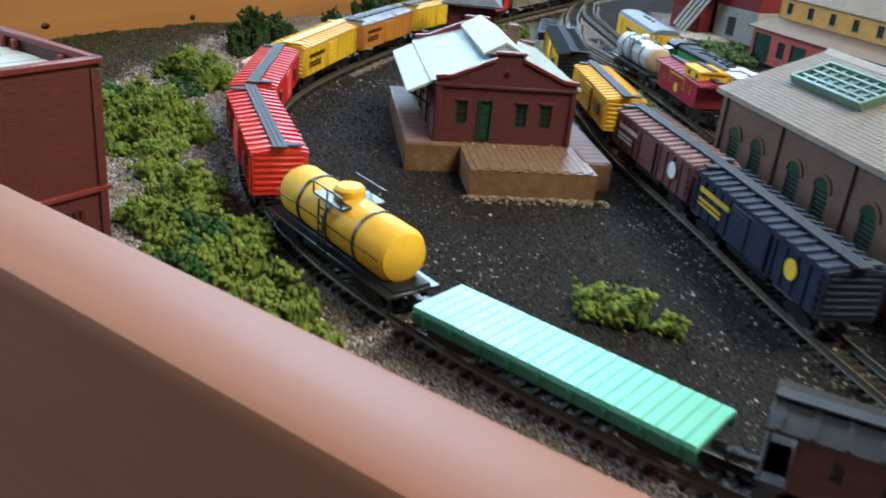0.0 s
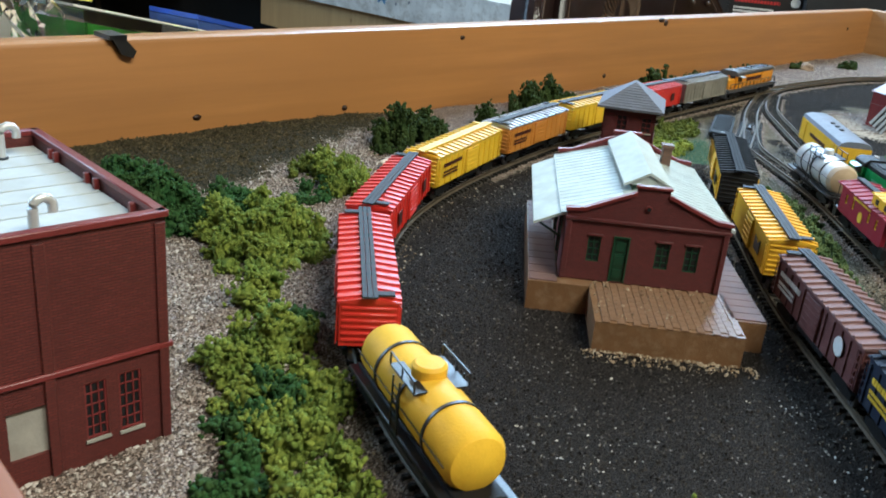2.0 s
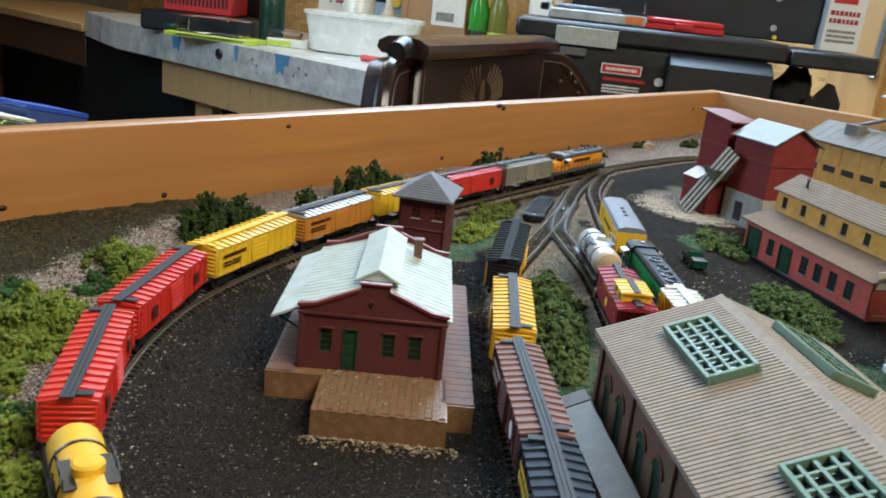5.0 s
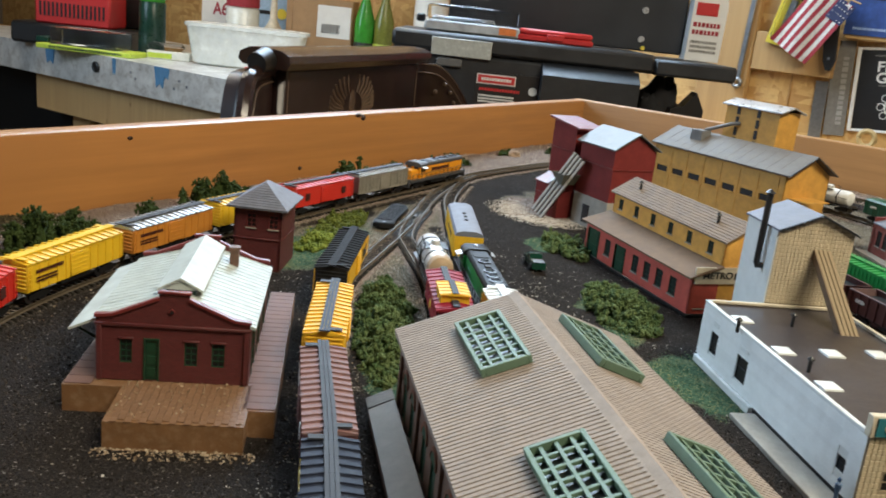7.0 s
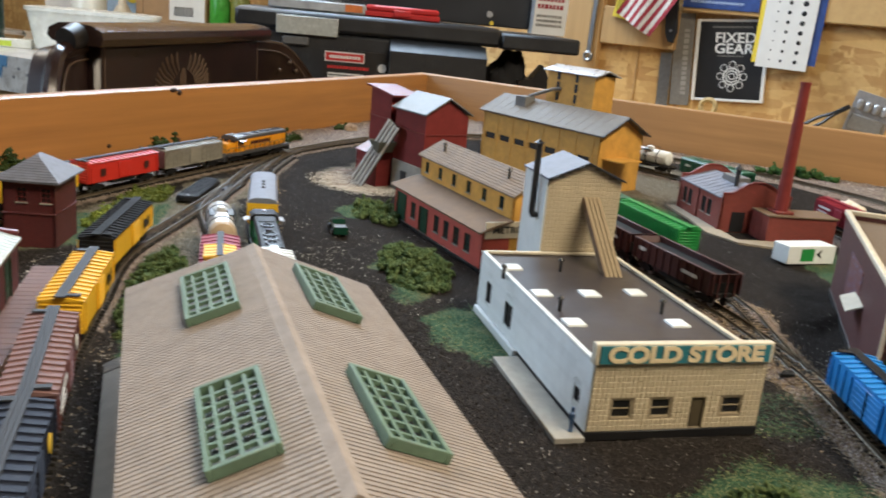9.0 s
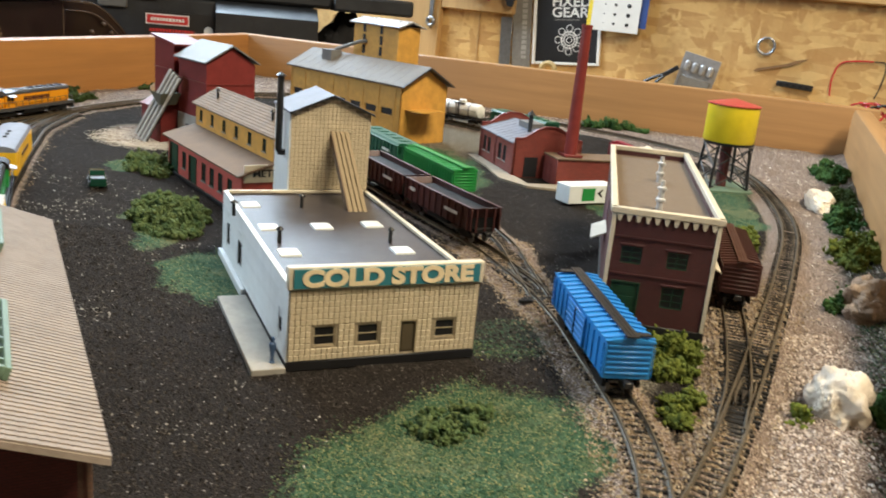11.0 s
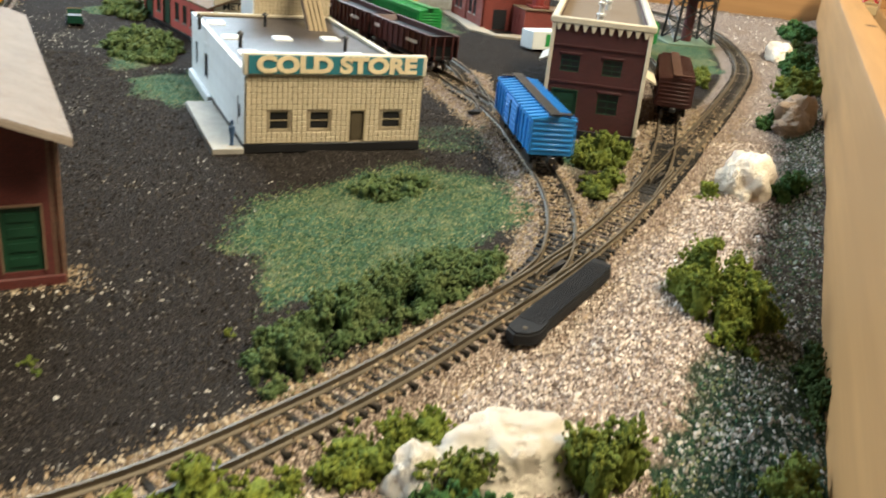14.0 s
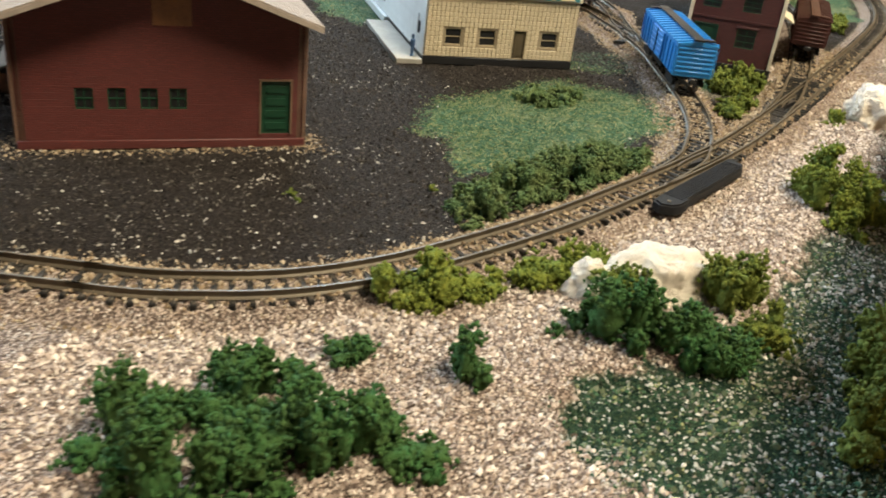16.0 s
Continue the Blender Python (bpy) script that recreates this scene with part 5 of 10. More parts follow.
def brick_block():
    """Tall flat-roofed brick building by the left board."""
    W, D, H = 0.0622, 0.085, 0.067
    b = thing("brick_building", pose(0.1263, 0.157, 0, 0, 0, -5.5), "dark red brick building with a white panelled flat roof", "building")
    f = faces_of(W, D)
    wins = [(0.0403, 0.0457, 0.0092, 0.0248), (0.0488, 0.0545, 0.0088, 0.025)]
    dock = [(0.0225, 0.0330, 0.0095, 0.0225)]
    g = Geo()
    wall(g, f["front"], W, H - 0.003, 0.0016, wins + dock)
    side = [(y, y + 0.0055, z, z + 0.012) for y in (0.012, 0.030, 0.050, 0.068) for z in (0.010, 0.042)]
    wall(g, f["right"], D, H - 0.003, 0.0016, side)
    wall(g, f["back"], W, H - 0.003, 0.0016)
    wall(g, f["left"], D, H - 0.003, 0.0016)
    part("wall", g, BRICK_RED, b)
    for o in wins:
        window(b, f["front"], o, TRIM_RED, 3, 5)
    for o in side:
        window(b, f["right"], o, TRIM_RED, 2, 4)
    part("loading_door", Geo().box(0.0225, 0.033, 0.001, 0.0014, 0.0095, 0.0225), CONCRETE, b, "grey loading door")
    for x in (0.0003, 0.0312, 0.0593):
        part("pilaster", Geo().box(x, x + 0.0026, -0.0009, 0, 0.001, H - 0.004, 0.0002), BRICK_RED, b)
    part("string_course", Geo().box(0, W + 0.0008, -0.0012, 0, 0.0292, 0.0308, 0.0003), TRIM_RED, b)
    for k in ("front", "right", "back", "left"):
        L = W if k in ("front", "back") else D
        part("coping", Geo().box(-0.0006, L + 0.0006, -0.0009, 0.0020, H - 0.003, H - 0.0012, 0.0003, f[k]), TRIM_RED, b)
    n = 8
    for i in range(n):
        y0 = 0.0022 + i * (D - 0.0044) / n
        part("roof_panel", Geo().box(0.0020, W - 0.0020, y0 + 0.0005, y0 + (D - 0.0044) / n - 0.0005, 0.0595, 0.0612, 0.0001), PANEL, b, "white roof panel" if i == 0 else "")
    part("roof_deck", Geo().box(0.0017, W - 0.0017, 0.0017, D - 0.0017, 0.058, 0.0596), BLACK, b)
    for y in (0.012, 0.034, 0.040, 0.062, 0.066):
        part("bracket", Geo().box(W - 0.0032, W - 0.0016, y, y + 0.0016, 0.0612, 0.0642, 0.0002), TRIM_RED, b)
    for x, y in ((0.0345, 0.007), (0.048, 0.072)):
        p = [(x, y, 0.061 + z) for z in (0, 0.004, 0.0075)] + [(x + 0.0022 * (1 - math.cos(a)), y, 0.0685 + 0.0022 * math.sin(a)) for a in (0.4, 0.9, 1.57, 2.2, 2.8, 3.14)] + [(x + 0.0044, y, 0.067)]
        v = part("gooseneck_vent", Geo().tube(p, 0.0012, 12), STEEL, b, "grey bent vent pipe")
        part("flange", Geo().lathe([(0.0018, 0), (0.0018, 0.0005), (0.001, 0.0007)], 12, Matrix.Translation((x, y, 0.0612))), GRAPHITE, v)
    g = Geo().box(0.028, 0.037, 0.060, 0.068, 0.0612, 0.0685, 0.0003).box(0.0275, 0.0375, 0.0595, 0.0685, 0.0685, 0.0697, 0.0003)
    part("roof_hatch", g, CREAM, b, "cream roof box")


def depot():
    W, D, Z, E, P = 0.0605, 0.089, 0.012, 0.0365, 0.0480
    b = thing("depot", pose(0.346, 0.137, 0, 0, 0, -53.2), "small red brick depot with a pale green metal roof", "building")
    f = faces_of(W, D)
    wins = [(0.0092, 0.0140, 0.0196, 0.0298), (0.0347, 0.0398, 0.0193, 0.0297), (0.0455, 0.0507, 0.0193, 0.0297)]
    dr = (0.0192, 0.0242, 0.0122, 0.030)
    sides = [(y, y + 0.011, 0.0122, 0.031) for y in (0.012, 0.036, 0.062)]
    g = Geo()
    wall(g, f["front"], W, E, 0.0016, wins + [dr], Z)
    wall(g, f["back"], W, E, 0.0016, (), Z)
    wall(g, f["right"], D, E - 0.001, 0.0016, sides, Z)
    wall(g, f["left"], D, E - 0.001, 0.0016, sides, Z)
    h = W / 2
    gable = [(0, E), (W, E), (W, E + 0.0025), (W - 0.006, E + 0.0030), (h + 0.006, P - 0.0005), (h + 0.006, P + 0.0020), (h - 0.006, P + 0.0020), (h - 0.006, P - 0.0005), (0.006, E + 0.0030), (0, E + 0.0025)]
    g.prism(gable, 0, 0.0016, "xz").prism(gable, D - 0.0016, D, "xz")
    part("wall", g, BRICK_MAROON, b)
    for y in (-0.0008, D - 0.0018):
        for q in (((-0.0006, E + 0.0023), (0.0062, E + 0.0029), (h - 0.0058, P - 0.0006), (h - 0.0058, P + 0.0006), (0.0060, E + 0.0042), (-0.0006, E + 0.0036)), ((W + 0.0006, E + 0.0023), (W - 0.0062, E + 0.0029), (h + 0.0058, P - 0.0006), (h + 0.0058, P + 0.0006), (W - 0.0060, E + 0.0042), (W + 0.0006, E + 0.0036))):
            part("coping", Geo().prism(q, y, y + 0.0026, "xz"), TRIM_RED, b)
        part("coping", Geo().box(h - 0.0066, h + 0.0066, y, y + 0.0026, P + 0.0020, P + 0.0032, 0.0003), TRIM_RED, b)
    part("cornice", Geo().box(-0.0005, W + 0.0005, -0.0010, 0, E - 0.001, E + 0.0004, 0.0003), BRICK_MAROON, b)
    for x in (0.0002, W - 0.0022):
        part("pilaster", Geo().box(x, x + 0.002, -0.0008, 0, Z, E - 0.001, 0.0002), BRICK_MAROON, b)
    for o in wins:
        window(b, f["front"], o, GREEN, 2, 4, sill=False)
        part("lintel", Geo().box(o[0] - 0.0006, o[1] + 0.0006, -0.0006, 0.0002, o[3], o[3] + 0.001, 0.0002), BRICK_MAROON, b)
    door(b, f["front"], dr, GREEN, GREEN, 3)
    for k in ("right", "left"):
        for o in sides:
            door(b, f[k], o, GREEN, GREEN, 3)
    v = part("round_vent", Geo().cyl((h - 0.0008, -0.0005, 0.0425), (h - 0.0008, 0.0003, 0.0425), 0.0012, n=16), TRIM_RED, b)
    # flat dark disc; the hole's shade is only its colour
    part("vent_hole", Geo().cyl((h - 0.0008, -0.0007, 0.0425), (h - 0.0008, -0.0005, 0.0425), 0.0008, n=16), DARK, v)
    roof_pair(b, W, 0.0018, D - 0.0018, E + 0.0012, P - 0.0014, 0.0022, ROOF_GREEN)
    slope = (P - 0.0014 - E - 0.0012) / h
    for i in range(19):
        y = 0.004 + i * (D - 0.008) / 18
        for s in (-1, 1):
            q = Geo()
            q.prism([(h + s * 0.001, P - 0.0014), (h + s * (h + 0.002), P - 0.0014 - slope * (h + 0.001)), (h + s * (h + 0.002), P - 0.00120 - slope * (h + 0.001)), (h + s * 0.001, P - 0.00120)], y, y + 0.0004, "xz")
            part("roof_seam", q, ROOF_GREEN, b)
    # raised ventilator along the ridge
    mw, m0, m1, mz = 0.0094, 0.0125, 0.0815, 0.0530
    g = Geo().box(h - mw * 0.62, h + mw * 0.62, m0 + 0.002, m1, P - 0.007, mz - 0.0045)
    part("ventilator", g, GREEN, b, "dark green louvred ventilator")
    g = Geo().prism([(h - mw, mz - 0.0052), (h, mz), (h + mw, mz - 0.0052), (h + mw, mz - 0.0062), (h, mz - 0.0010), (h - mw, mz - 0.0062)], m0, m1, "xz")
    part("ventilator_roof", g, ROOF_GREEN, b)
    part("ventilator_gable", Geo().prism([(h - mw * 0.85, mz - 0.0055), (h, mz - 0.001), (h + mw * 0.85, mz - 0.0055)], m0 + 0.0008, m0 + 0.0016, "xz"), ROOF_GREEN, b)
    g = Geo().box(W * 0.72, W * 0.72 + 0.004, D - 0.021, D - 0.017, P - 0.008, P + 0.0035, 0.0002).box(W * 0.72 - 0.0005, W * 0.72 + 0.0045, D - 0.0215, D - 0.0165, P + 0.0020, P + 0.0034)
    part("chimney", g, BRICK_BROWN, b, "brown chimney")
    g = Geo().prism([(-0.0002, E + 0.0006), (-0.0118, E - 0.0048), (-0.0118, E - 0.0058), (-0.0002, E - 0.0006)], 0.004, D - 0.004, "xz")
    part("canopy", g, ROOF_GREEN, b, "pale green lean-to canopy")
    for y in (0.010, 0.032, 0.055, 0.078):
        part("canopy_bracket", Geo().cyl((-0.0005, y, E - 0.012), (-0.011, y, E - 0.0058), 0.0005, n=6), GREEN, b)
    # platform of brown plastic with planked decks
    p = thing("platform", pose(0.346, 0.137, 0, 0, 0, -53.2), "brown station platform round the depot with planked edge", "platform")
    g = Geo()
    g.prism([(-0.0115, -0.006), (0.0115, -0.006), (0.0115, -0.036), (0.0630, -0.036), (0.0630, -0.022), (0.0735, -0.022), (0.0735, 0.122), (0.0605, 0.122), (0.0605, 0.093), (-0.0115, 0.093)], 0.0, 0.0116, "xy")
    part("base", g, PLATFORM, p)
    for i in range(24):
        y = -0.021 + i * 0.00595
        part("plank", Geo().box(0.0608, 0.0734, y, y + 0.00565, 0.0116, 0.0121, 0.0001), PLANKS, p)
    paver = Geo().box(0.00006, 0.00266, 0.00006, 0.00376, 0, 0.0005, 0.0001).mesh("paver", False)
    paver.materials.append(BOARDS)
    for i in range(18):
        for j in range(9):
            piece("paver", paver, p, Matrix.Translation((0.0139 + i * 0.0027, -0.0355 + j * 0.0038 + (0.0019 if i % 2 else 0) - 0.0008, 0.0116)))
    rng = np.random.RandomState(5)
    u, v = 0.013 + 0.049 * rng.rand(130), -0.035 + 0.034 * rng.rand(130) ** 0.6
    pts = np.array([(p.matrix_basis @ Vector((a, c, 0.0124)))[:] for a, c in zip(u, v)])
    grain_stuff("pebbles", pts, 0.0002 + 0.0004 * rng.rand(130) ** 2, TAN, "stray tan crumbs on the brown platform", "pebbles")
    for i in range(13):
        part("plank", Geo().box(-0.0112, -0.0006, -0.005 + i * 0.0075, 0.0022 + i * 0.0075, 0.0116, 0.0120, 0.0001), PLANKS, p)


def tower():
    W, D, E, P = 0.038, 0.030, 0.0415, 0.0545
    b = thing("switch_tower", pose(0.5365, 0.2045, 0, 0, 0, 27), "dark maroon brick tower with a slate hip roof", "building")
    f = faces_of(W, D)
    hole = [(0.008, 0.014, 0.028, 0.037), (0.022, 0.028, 0.028, 0.037)]
    g = Geo()
    for k in f:
        wall(g, f[k], W if k in ("front", "back") else D, E, 0.0015, hole if k == "left" else ())
    part("wall", g, BRICK_MAROON, b)
    for o in hole:
        window(b, f["left"], o, TRIM_RED)
    for k in f:
        L = W if k in ("front", "back") else D
        part("string_course", Geo().box(-0.0004, L + 0.0004, -0.0006, 0, 0.0205, 0.0215, 0.0002, f[k]), BRICK_MAROON, b)
    o = 0.0040
    v = [(-o, -o, E), (W + o, -o, E), (W + o, D + o, E), (-o, D + o, E), (W * 0.42, D / 2, P), (W * 0.58, D / 2, P)]
    v += [(x, y, z - 0.001) for x, y, z in v[:4]]
    g = Geo().add(v, [(0, 1, 5, 4), (1, 2, 5), (2, 3, 4, 5), (3, 0, 4), (6, 7, 1, 0), (7, 8, 2, 1), (8, 9, 3, 2), (9, 6, 0, 3), (9, 8, 7, 6)])
    part("roof", g, ROOF_SLATE, b)
    for i in range(11):
        t = i / 11
        for sx in (0, 1):
            a = Vector((-o, 0, E)) if not sx else Vector((W + o, 0, E))
            c = Vector((W * 0.42, D / 2, P)) if not sx else Vector((W * 0.58, D / 2, P))
            y0, y1 = -o + (D / 2 + o) * t, D + o - (D / 2 + o) * t
            x, z = a.x + (c.x - a.x) * t, E + (P - E) * t
            part("roof_seam", Geo().box(x - 0.0003, x + 0.0003, y0, y1, z, z + 0.0004), ROOF_SLATE, b)
    return b


EH = pose(0.2803, -0.0832, 0, 0, 0, -48.7)


def engine_house():
    W, D, E, P = 0.089, 0.176, 0.0450, 0.0615
    b = thing("engine_house", EH, "large engine house, red front, brown arched side, tan roof", "building")
    f = faces_of(W, D)
    front = [(x, x + 0.0055, 0.0132, 0.0202) for x in (0.0170, 0.0267, 0.0364, 0.0455)]
    dr = (0.0750, 0.0848, 0.0045, 0.0230)
    h = W / 2
    g = Geo()
    wall(g, f["front"], W, E, 0.0018, front + [dr])
    g.prism([(0, E), (W, E), (h, P - 0.001)], 0, 0.0018, "xz")
    part("front_wall", g, BRICK_RED, b, "dark red brick gable wall")
    g = Geo()
    wall(g, f["back"], W, E, 0.0018)
    g.prism([(0, E), (W, E), (h, P - 0.001)], D - 0.0018, D, "xz")
    arch = []
    for bay in range(4):
        for s in (-1, 1):
            c = D - (0.022 + bay * 0.044 + s * 0.0088)
            arch.append((c - 0.0042, c + 0.0042, 0.0105, 0.0265))
    wall(g, f["left"], D, E, 0.0018, arch)
    wall(g, f["right"], D, E, 0.0018, [(D - o[1], D - o[0], *o[2:]) for o in arch])
    part("side_wall", g, BRICK_BROWN, b, "weathered brown brick walls with arched windows")
    for k in ("left", "right"):
        for o in arch:
            if k == "right":
                o = (D - o[1], D - o[0], *o[2:])
            c = (o[0] + o[1]) / 2
            win = window(b, f[k], o, LOUVRE, 1, 9, sill=False)
            q = Geo().prism([(o[0] - 0.0001, o[3] - 0.0001)] + [(c + 0.0043 * math.cos(a), o[3] + 0.0043 * math.sin(a)) for a in [math.pi * i / 8 for i in range(8, -1, -1)]], -0.0004, 0.0008, "xz", f[k])
            part("fanlight", q, GREEN, win)
            ring = [(c + r * math.cos(a), o[3] + r * math.sin(a)) for r, seq in ((0.0044, range(9)), (0.0058, range(8, -1, -1))) for a in [math.pi * i / 8 for i in seq]]
            part("arch", Geo().prism(ring, -0.0007, 0.0004, "xz", f[k]), BRICK_RUST, win)
        for i in range(5):
            x = min(max(i * 0.044 - 0.0016, 0), D - 0.0032)
            part("pilaster", Geo().box(x, x + 0.0032, -0.0013, 0, 0, E - 0.001, 0.0002, f[k]), BRICK_BROWN, b)
        part("eave_board", Geo().box(0, D, -0.0016, 0, E - 0.0035, E - 0.0005, 0.0003, f[k]), BRICK_BROWN, b)
    for o in front:
        window(b, f["front"], o, GREEN, 2, 2, sill=False)
    door(b, f["front"], dr, GREEN, ROOF_BROWN, 4)
    part("base_course", Geo().box(-0.0008, W + 0.0008, -0.0009, 0, 0, 0.0030, 0.0003), BRICK_RED, b)
    part("faded_sign", Geo().box(0.041, 0.053, -0.0003, 0, 0.0405, 0.0500, 0.0001), plain("rusty sign", (0.20, 0.085, 0.03), 0.6, scale=350, dirt=(0.06, 0.02, 0.015)), b, "faded rusty sign plate")
    # roof slabs under the shingles
    ov, y0, y1 = 0.0040, -0.0110, D + 0.0020
    slope = (P - E) / h
    for s in (-1, 1):
        a = [(h, P), (h + s * (h + ov), P - slope * (h + ov)), (h + s * (h + ov), P - slope * (h + ov) - 0.0016), (h, P - 0.0016)]
        part("roof", Geo().prism(a, y0, y1, "xz"), ROOF_TAN, b)
    part("ridge", Geo().prism([(h - 0.003, P - 0.0007), (h, P + 0.0013), (h + 0.003, P - 0.0007), (h, P)], y0, y1, "xz"), ROOF_TAN, b, "pale ridge cap")
    # skylights
    for s, sx in ((-1, 0.0250), (1, 0.0660)):
        for sy in (0.0385, 0.136):
            t = math.atan(slope)
            z = P - slope * abs(sx - h)
            m = Matrix.Translation((sx, sy, z + 0.0008)) @ Matrix.Rotation(s * t, 4, "Y")
            wx, wy, bar = 0.0092, 0.0225, 0.0011
            g = Geo()
            for a in ((-wx, -wx + 0.0016, -wy, wy), (wx - 0.0016, wx, -wy, wy), (-wx + 0.0016, wx - 0.0016, -wy, -wy + 0.0016), (-wx + 0.0016, wx - 0.0016, wy - 0.0016, wy)):
                g.box(*a, 0, 0.0032, 0.0002, m)
            sk = part("skylight", g, SKYLIGHT, b, "pale green barred skylight")
            for i in range(1, 4):
                x = -wx + 2 * wx * i / 4
                part("bar", Geo().box(x - bar / 2, x + bar / 2, -wy + 0.0016, wy - 0.0016, 0.0014, 0.0027, 0, m), SKYLIGHT, sk)
            for i in range(1, 7):
                y = -wy + 2 * wy * i / 7
                part("bar", Geo().box(-wx + 0.0016, wx - 0.0016, y - bar / 2, y + bar / 2, 0.0012, 0.0025, 0, m), SKYLIGHT, sk)
            part("pane", Geo().box(-wx + 0.001, wx - 0.001, -wy + 0.001, wy - 0.001, 0.0002, 0.0006, 0, m), plain("dark glass", (0.014, 0.018, 0.018), 0.32), sk)
    # lean-to on the yard side
    l = thing("lean_to", EH, "low grey lean-to with a ribbed roof beside the engine house", "shed")
    part("wall", Geo().box(-0.0110, -0.0018, 0.058, 0.184, 0, 0.0075, 0.0003), BRICK_BROWN, l)
    slab_grey = plain("dull grey roof slab", (0.19, 0.18, 0.16), 0.5, dirt=(0.12, 0.11, 0.10))
    part("roof", Geo().prism([(-0.0125, 0.0080), (-0.0018, 0.0128), (-0.0018, 0.0136), (-0.0125, 0.0088)], 0.058, 0.176, "xz"), slab_grey, l)
    for i in range(6):
        y = 0.1765 + i * 0.0016
        part("roof_strip", Geo().prism([(-0.0125, 0.0084), (-0.0018, 0.0132), (-0.0018, 0.0140), (-0.0125, 0.0092)], y, y + 0.0012, "xz"), slab_grey, l)
    return b


JOINT = plain("dark block joints", (0.29, 0.235, 0.155), 0.8)
SASH = plain("tan window sash", (0.36, 0.295, 0.185), 0.5)
DOORBROWN = plain("dark olive door", (0.085, 0.066, 0.038), 0.5)


def cold_store():
    W, D, Z, E = 0.0778, 0.153, 0.0040, 0.0330
    M = pose(0.474, -0.1375, 0, 0, 0, -53)
    b = thing("cold_store", M, "cream block cold store with a black flat roof and sign", "building")
    f = faces_of(W, D)
    front = [(0.0100, 0.0185, 0.0098, 0.0178), (0.0273, 0.0360, 0.0098, 0.0177), (0.0597, 0.0685, 0.0101, 0.0177)]
    dr = (0.0451, 0.0515, 0.0045, 0.0180)
    left = [(0.0140, 0.0222, 0.0100, 0.0228), (0.0455, 0.0568, 0.0092, 0.0222), (D - 0.0150, D - 0.0090, 0.0118, 0.0178)]
    g = Geo()
    wall(g, f["front"], W, E, 0.0016, front + [dr], Z)
    wall(g, f["back"], W, E, 0.0016, (), Z)
    wall(g, f["right"], D, E, 0.0016, (), Z)
    part("front_wall", g, JOINT, b, "tan block wall")
    part("side_wall", wall(Geo(), f["left"], D, E, 0.0016, left, Z), WHITE, b, "white clapboard side wall")
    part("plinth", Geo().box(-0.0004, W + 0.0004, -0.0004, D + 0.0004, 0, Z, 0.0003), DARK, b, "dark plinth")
    for o in front:
        window(b, f["front"], o, SASH, 1, 2, sill=False)
    door(b, f["front"], dr, DOORBROWN, SASH, 1)
    for o in left:
        window(b, f["left"], o, GRAPHITE, 1, 2, sill=False)
    for o in left[:2]:
        part("hatch_frame", Geo().box(o[0] + 0.001, o[1] - 0.001, -0.0004, 0, o[3] + 0.002, o[3] + 0.005, 0, f["left"]), WHITE, b)
    part("step", Geo().box(-0.0028, -0.0004, 0.083, 0.150, 0.0, 0.0040, 0.0003), WHITE, b, "white loading ledge")
    # clapboards on the white side
    for i in range(13):
        z = Z + i * (E - Z) / 13
        for x0, x1 in ((0, left[0][0]), (left[0][1], left[1][0]), (left[1][1], left[2][0]), (left[2][1], D)):
            part("clapboard", Geo().prism([(-0.00045, z), (0, z + (E - Z) / 13), (0, z)], x0 + 0.0002, x1 - 0.0002, "yz", f["left"]), WHITE, b)
        if not any(o[2] < z + 0.001 < o[3] for o in left):
            for o in left:
                part("clapboard", Geo().prism([(-0.00045, z), (0, z + (E - Z) / 13), (0, z)], o[0] - 0.0002, o[1] + 0.0002, "yz", f["left"]), WHITE, b)
    for k, mat in (("left", WHITE), ("right", CREAM), ("back", CREAM)):
        L = D if k != "back" else W
        part("parapet", Geo().box(-0.0004, L + 0.0004, -0.0004, 0.0020, E, E + 0.0016, 0.0003, f[k]), mat, b)
    part("roof", Geo().box(0.0016, W - 0.0016, 0.003, D - 0.0016, E - 0.0022, E - 0.0004), ROOF_BLACK, b, "shiny black tar roof")
    part("sign_board", Geo().box(-0.0008, W + 0.0008, -0.0012, 0.0026, E, 0.0420, 0.0004), CREAM, b, "cream sign parapet")
    s = part("sign", Geo().box(0.0012, W - 0.0012, -0.0018, -0.0012, E + 0.0009, 0.0413), SIGN_TEAL, b, "teal sign with cream letters")
    lettering("COLD STORE", 0.0090, SIGN_CREAM, pose(W / 2, -0.0019, E + 0.0044), s, stretch=1.27, bold=0.05)
    inv = M.inverted()
    for x, y in ((0.581, -0.068), (0.548, -0.094), (0.563, -0.114), (0.580, -0.133), (0.517, -0.118), (0.546, -0.159)):
        p = inv @ Vector((x, y, 0))
        g = Geo().add([(p.x + a * r, p.y + c * r, E - 0.0004 + z) for r, z in ((0.0046, 0), (0.0044, 0.0008), (0.0034, 0.0013)) for a, c in ((-1, -1), (1, -1), (1, 1), (-1, 1))], [(0, 1, 5, 4), (1, 2, 6, 5), (2, 3, 7, 6), (3, 0, 4, 7), (4, 5, 9, 8), (5, 6, 10, 9), (6, 7, 11, 10), (7, 4, 8, 11), (8, 9, 10, 11)])
        part("roof_light", g, WHITE, b, "square white roof light")
    for x, y in ((0.592, -0.091), (0.529, -0.108), (0.556, -0.150), (0.560, -0.070)):
        p = inv @ Vector((x, y, 0))
        chimney_pipe(b, p.x, p.y, E - 0.0006, 0.0058, 0.0009, BLACK)
    # the block tower behind, with its pipe and the plank chute
    t = thing("block_tower", M, "tan sided tower with a slate gable roof and black stove pipe", "building")
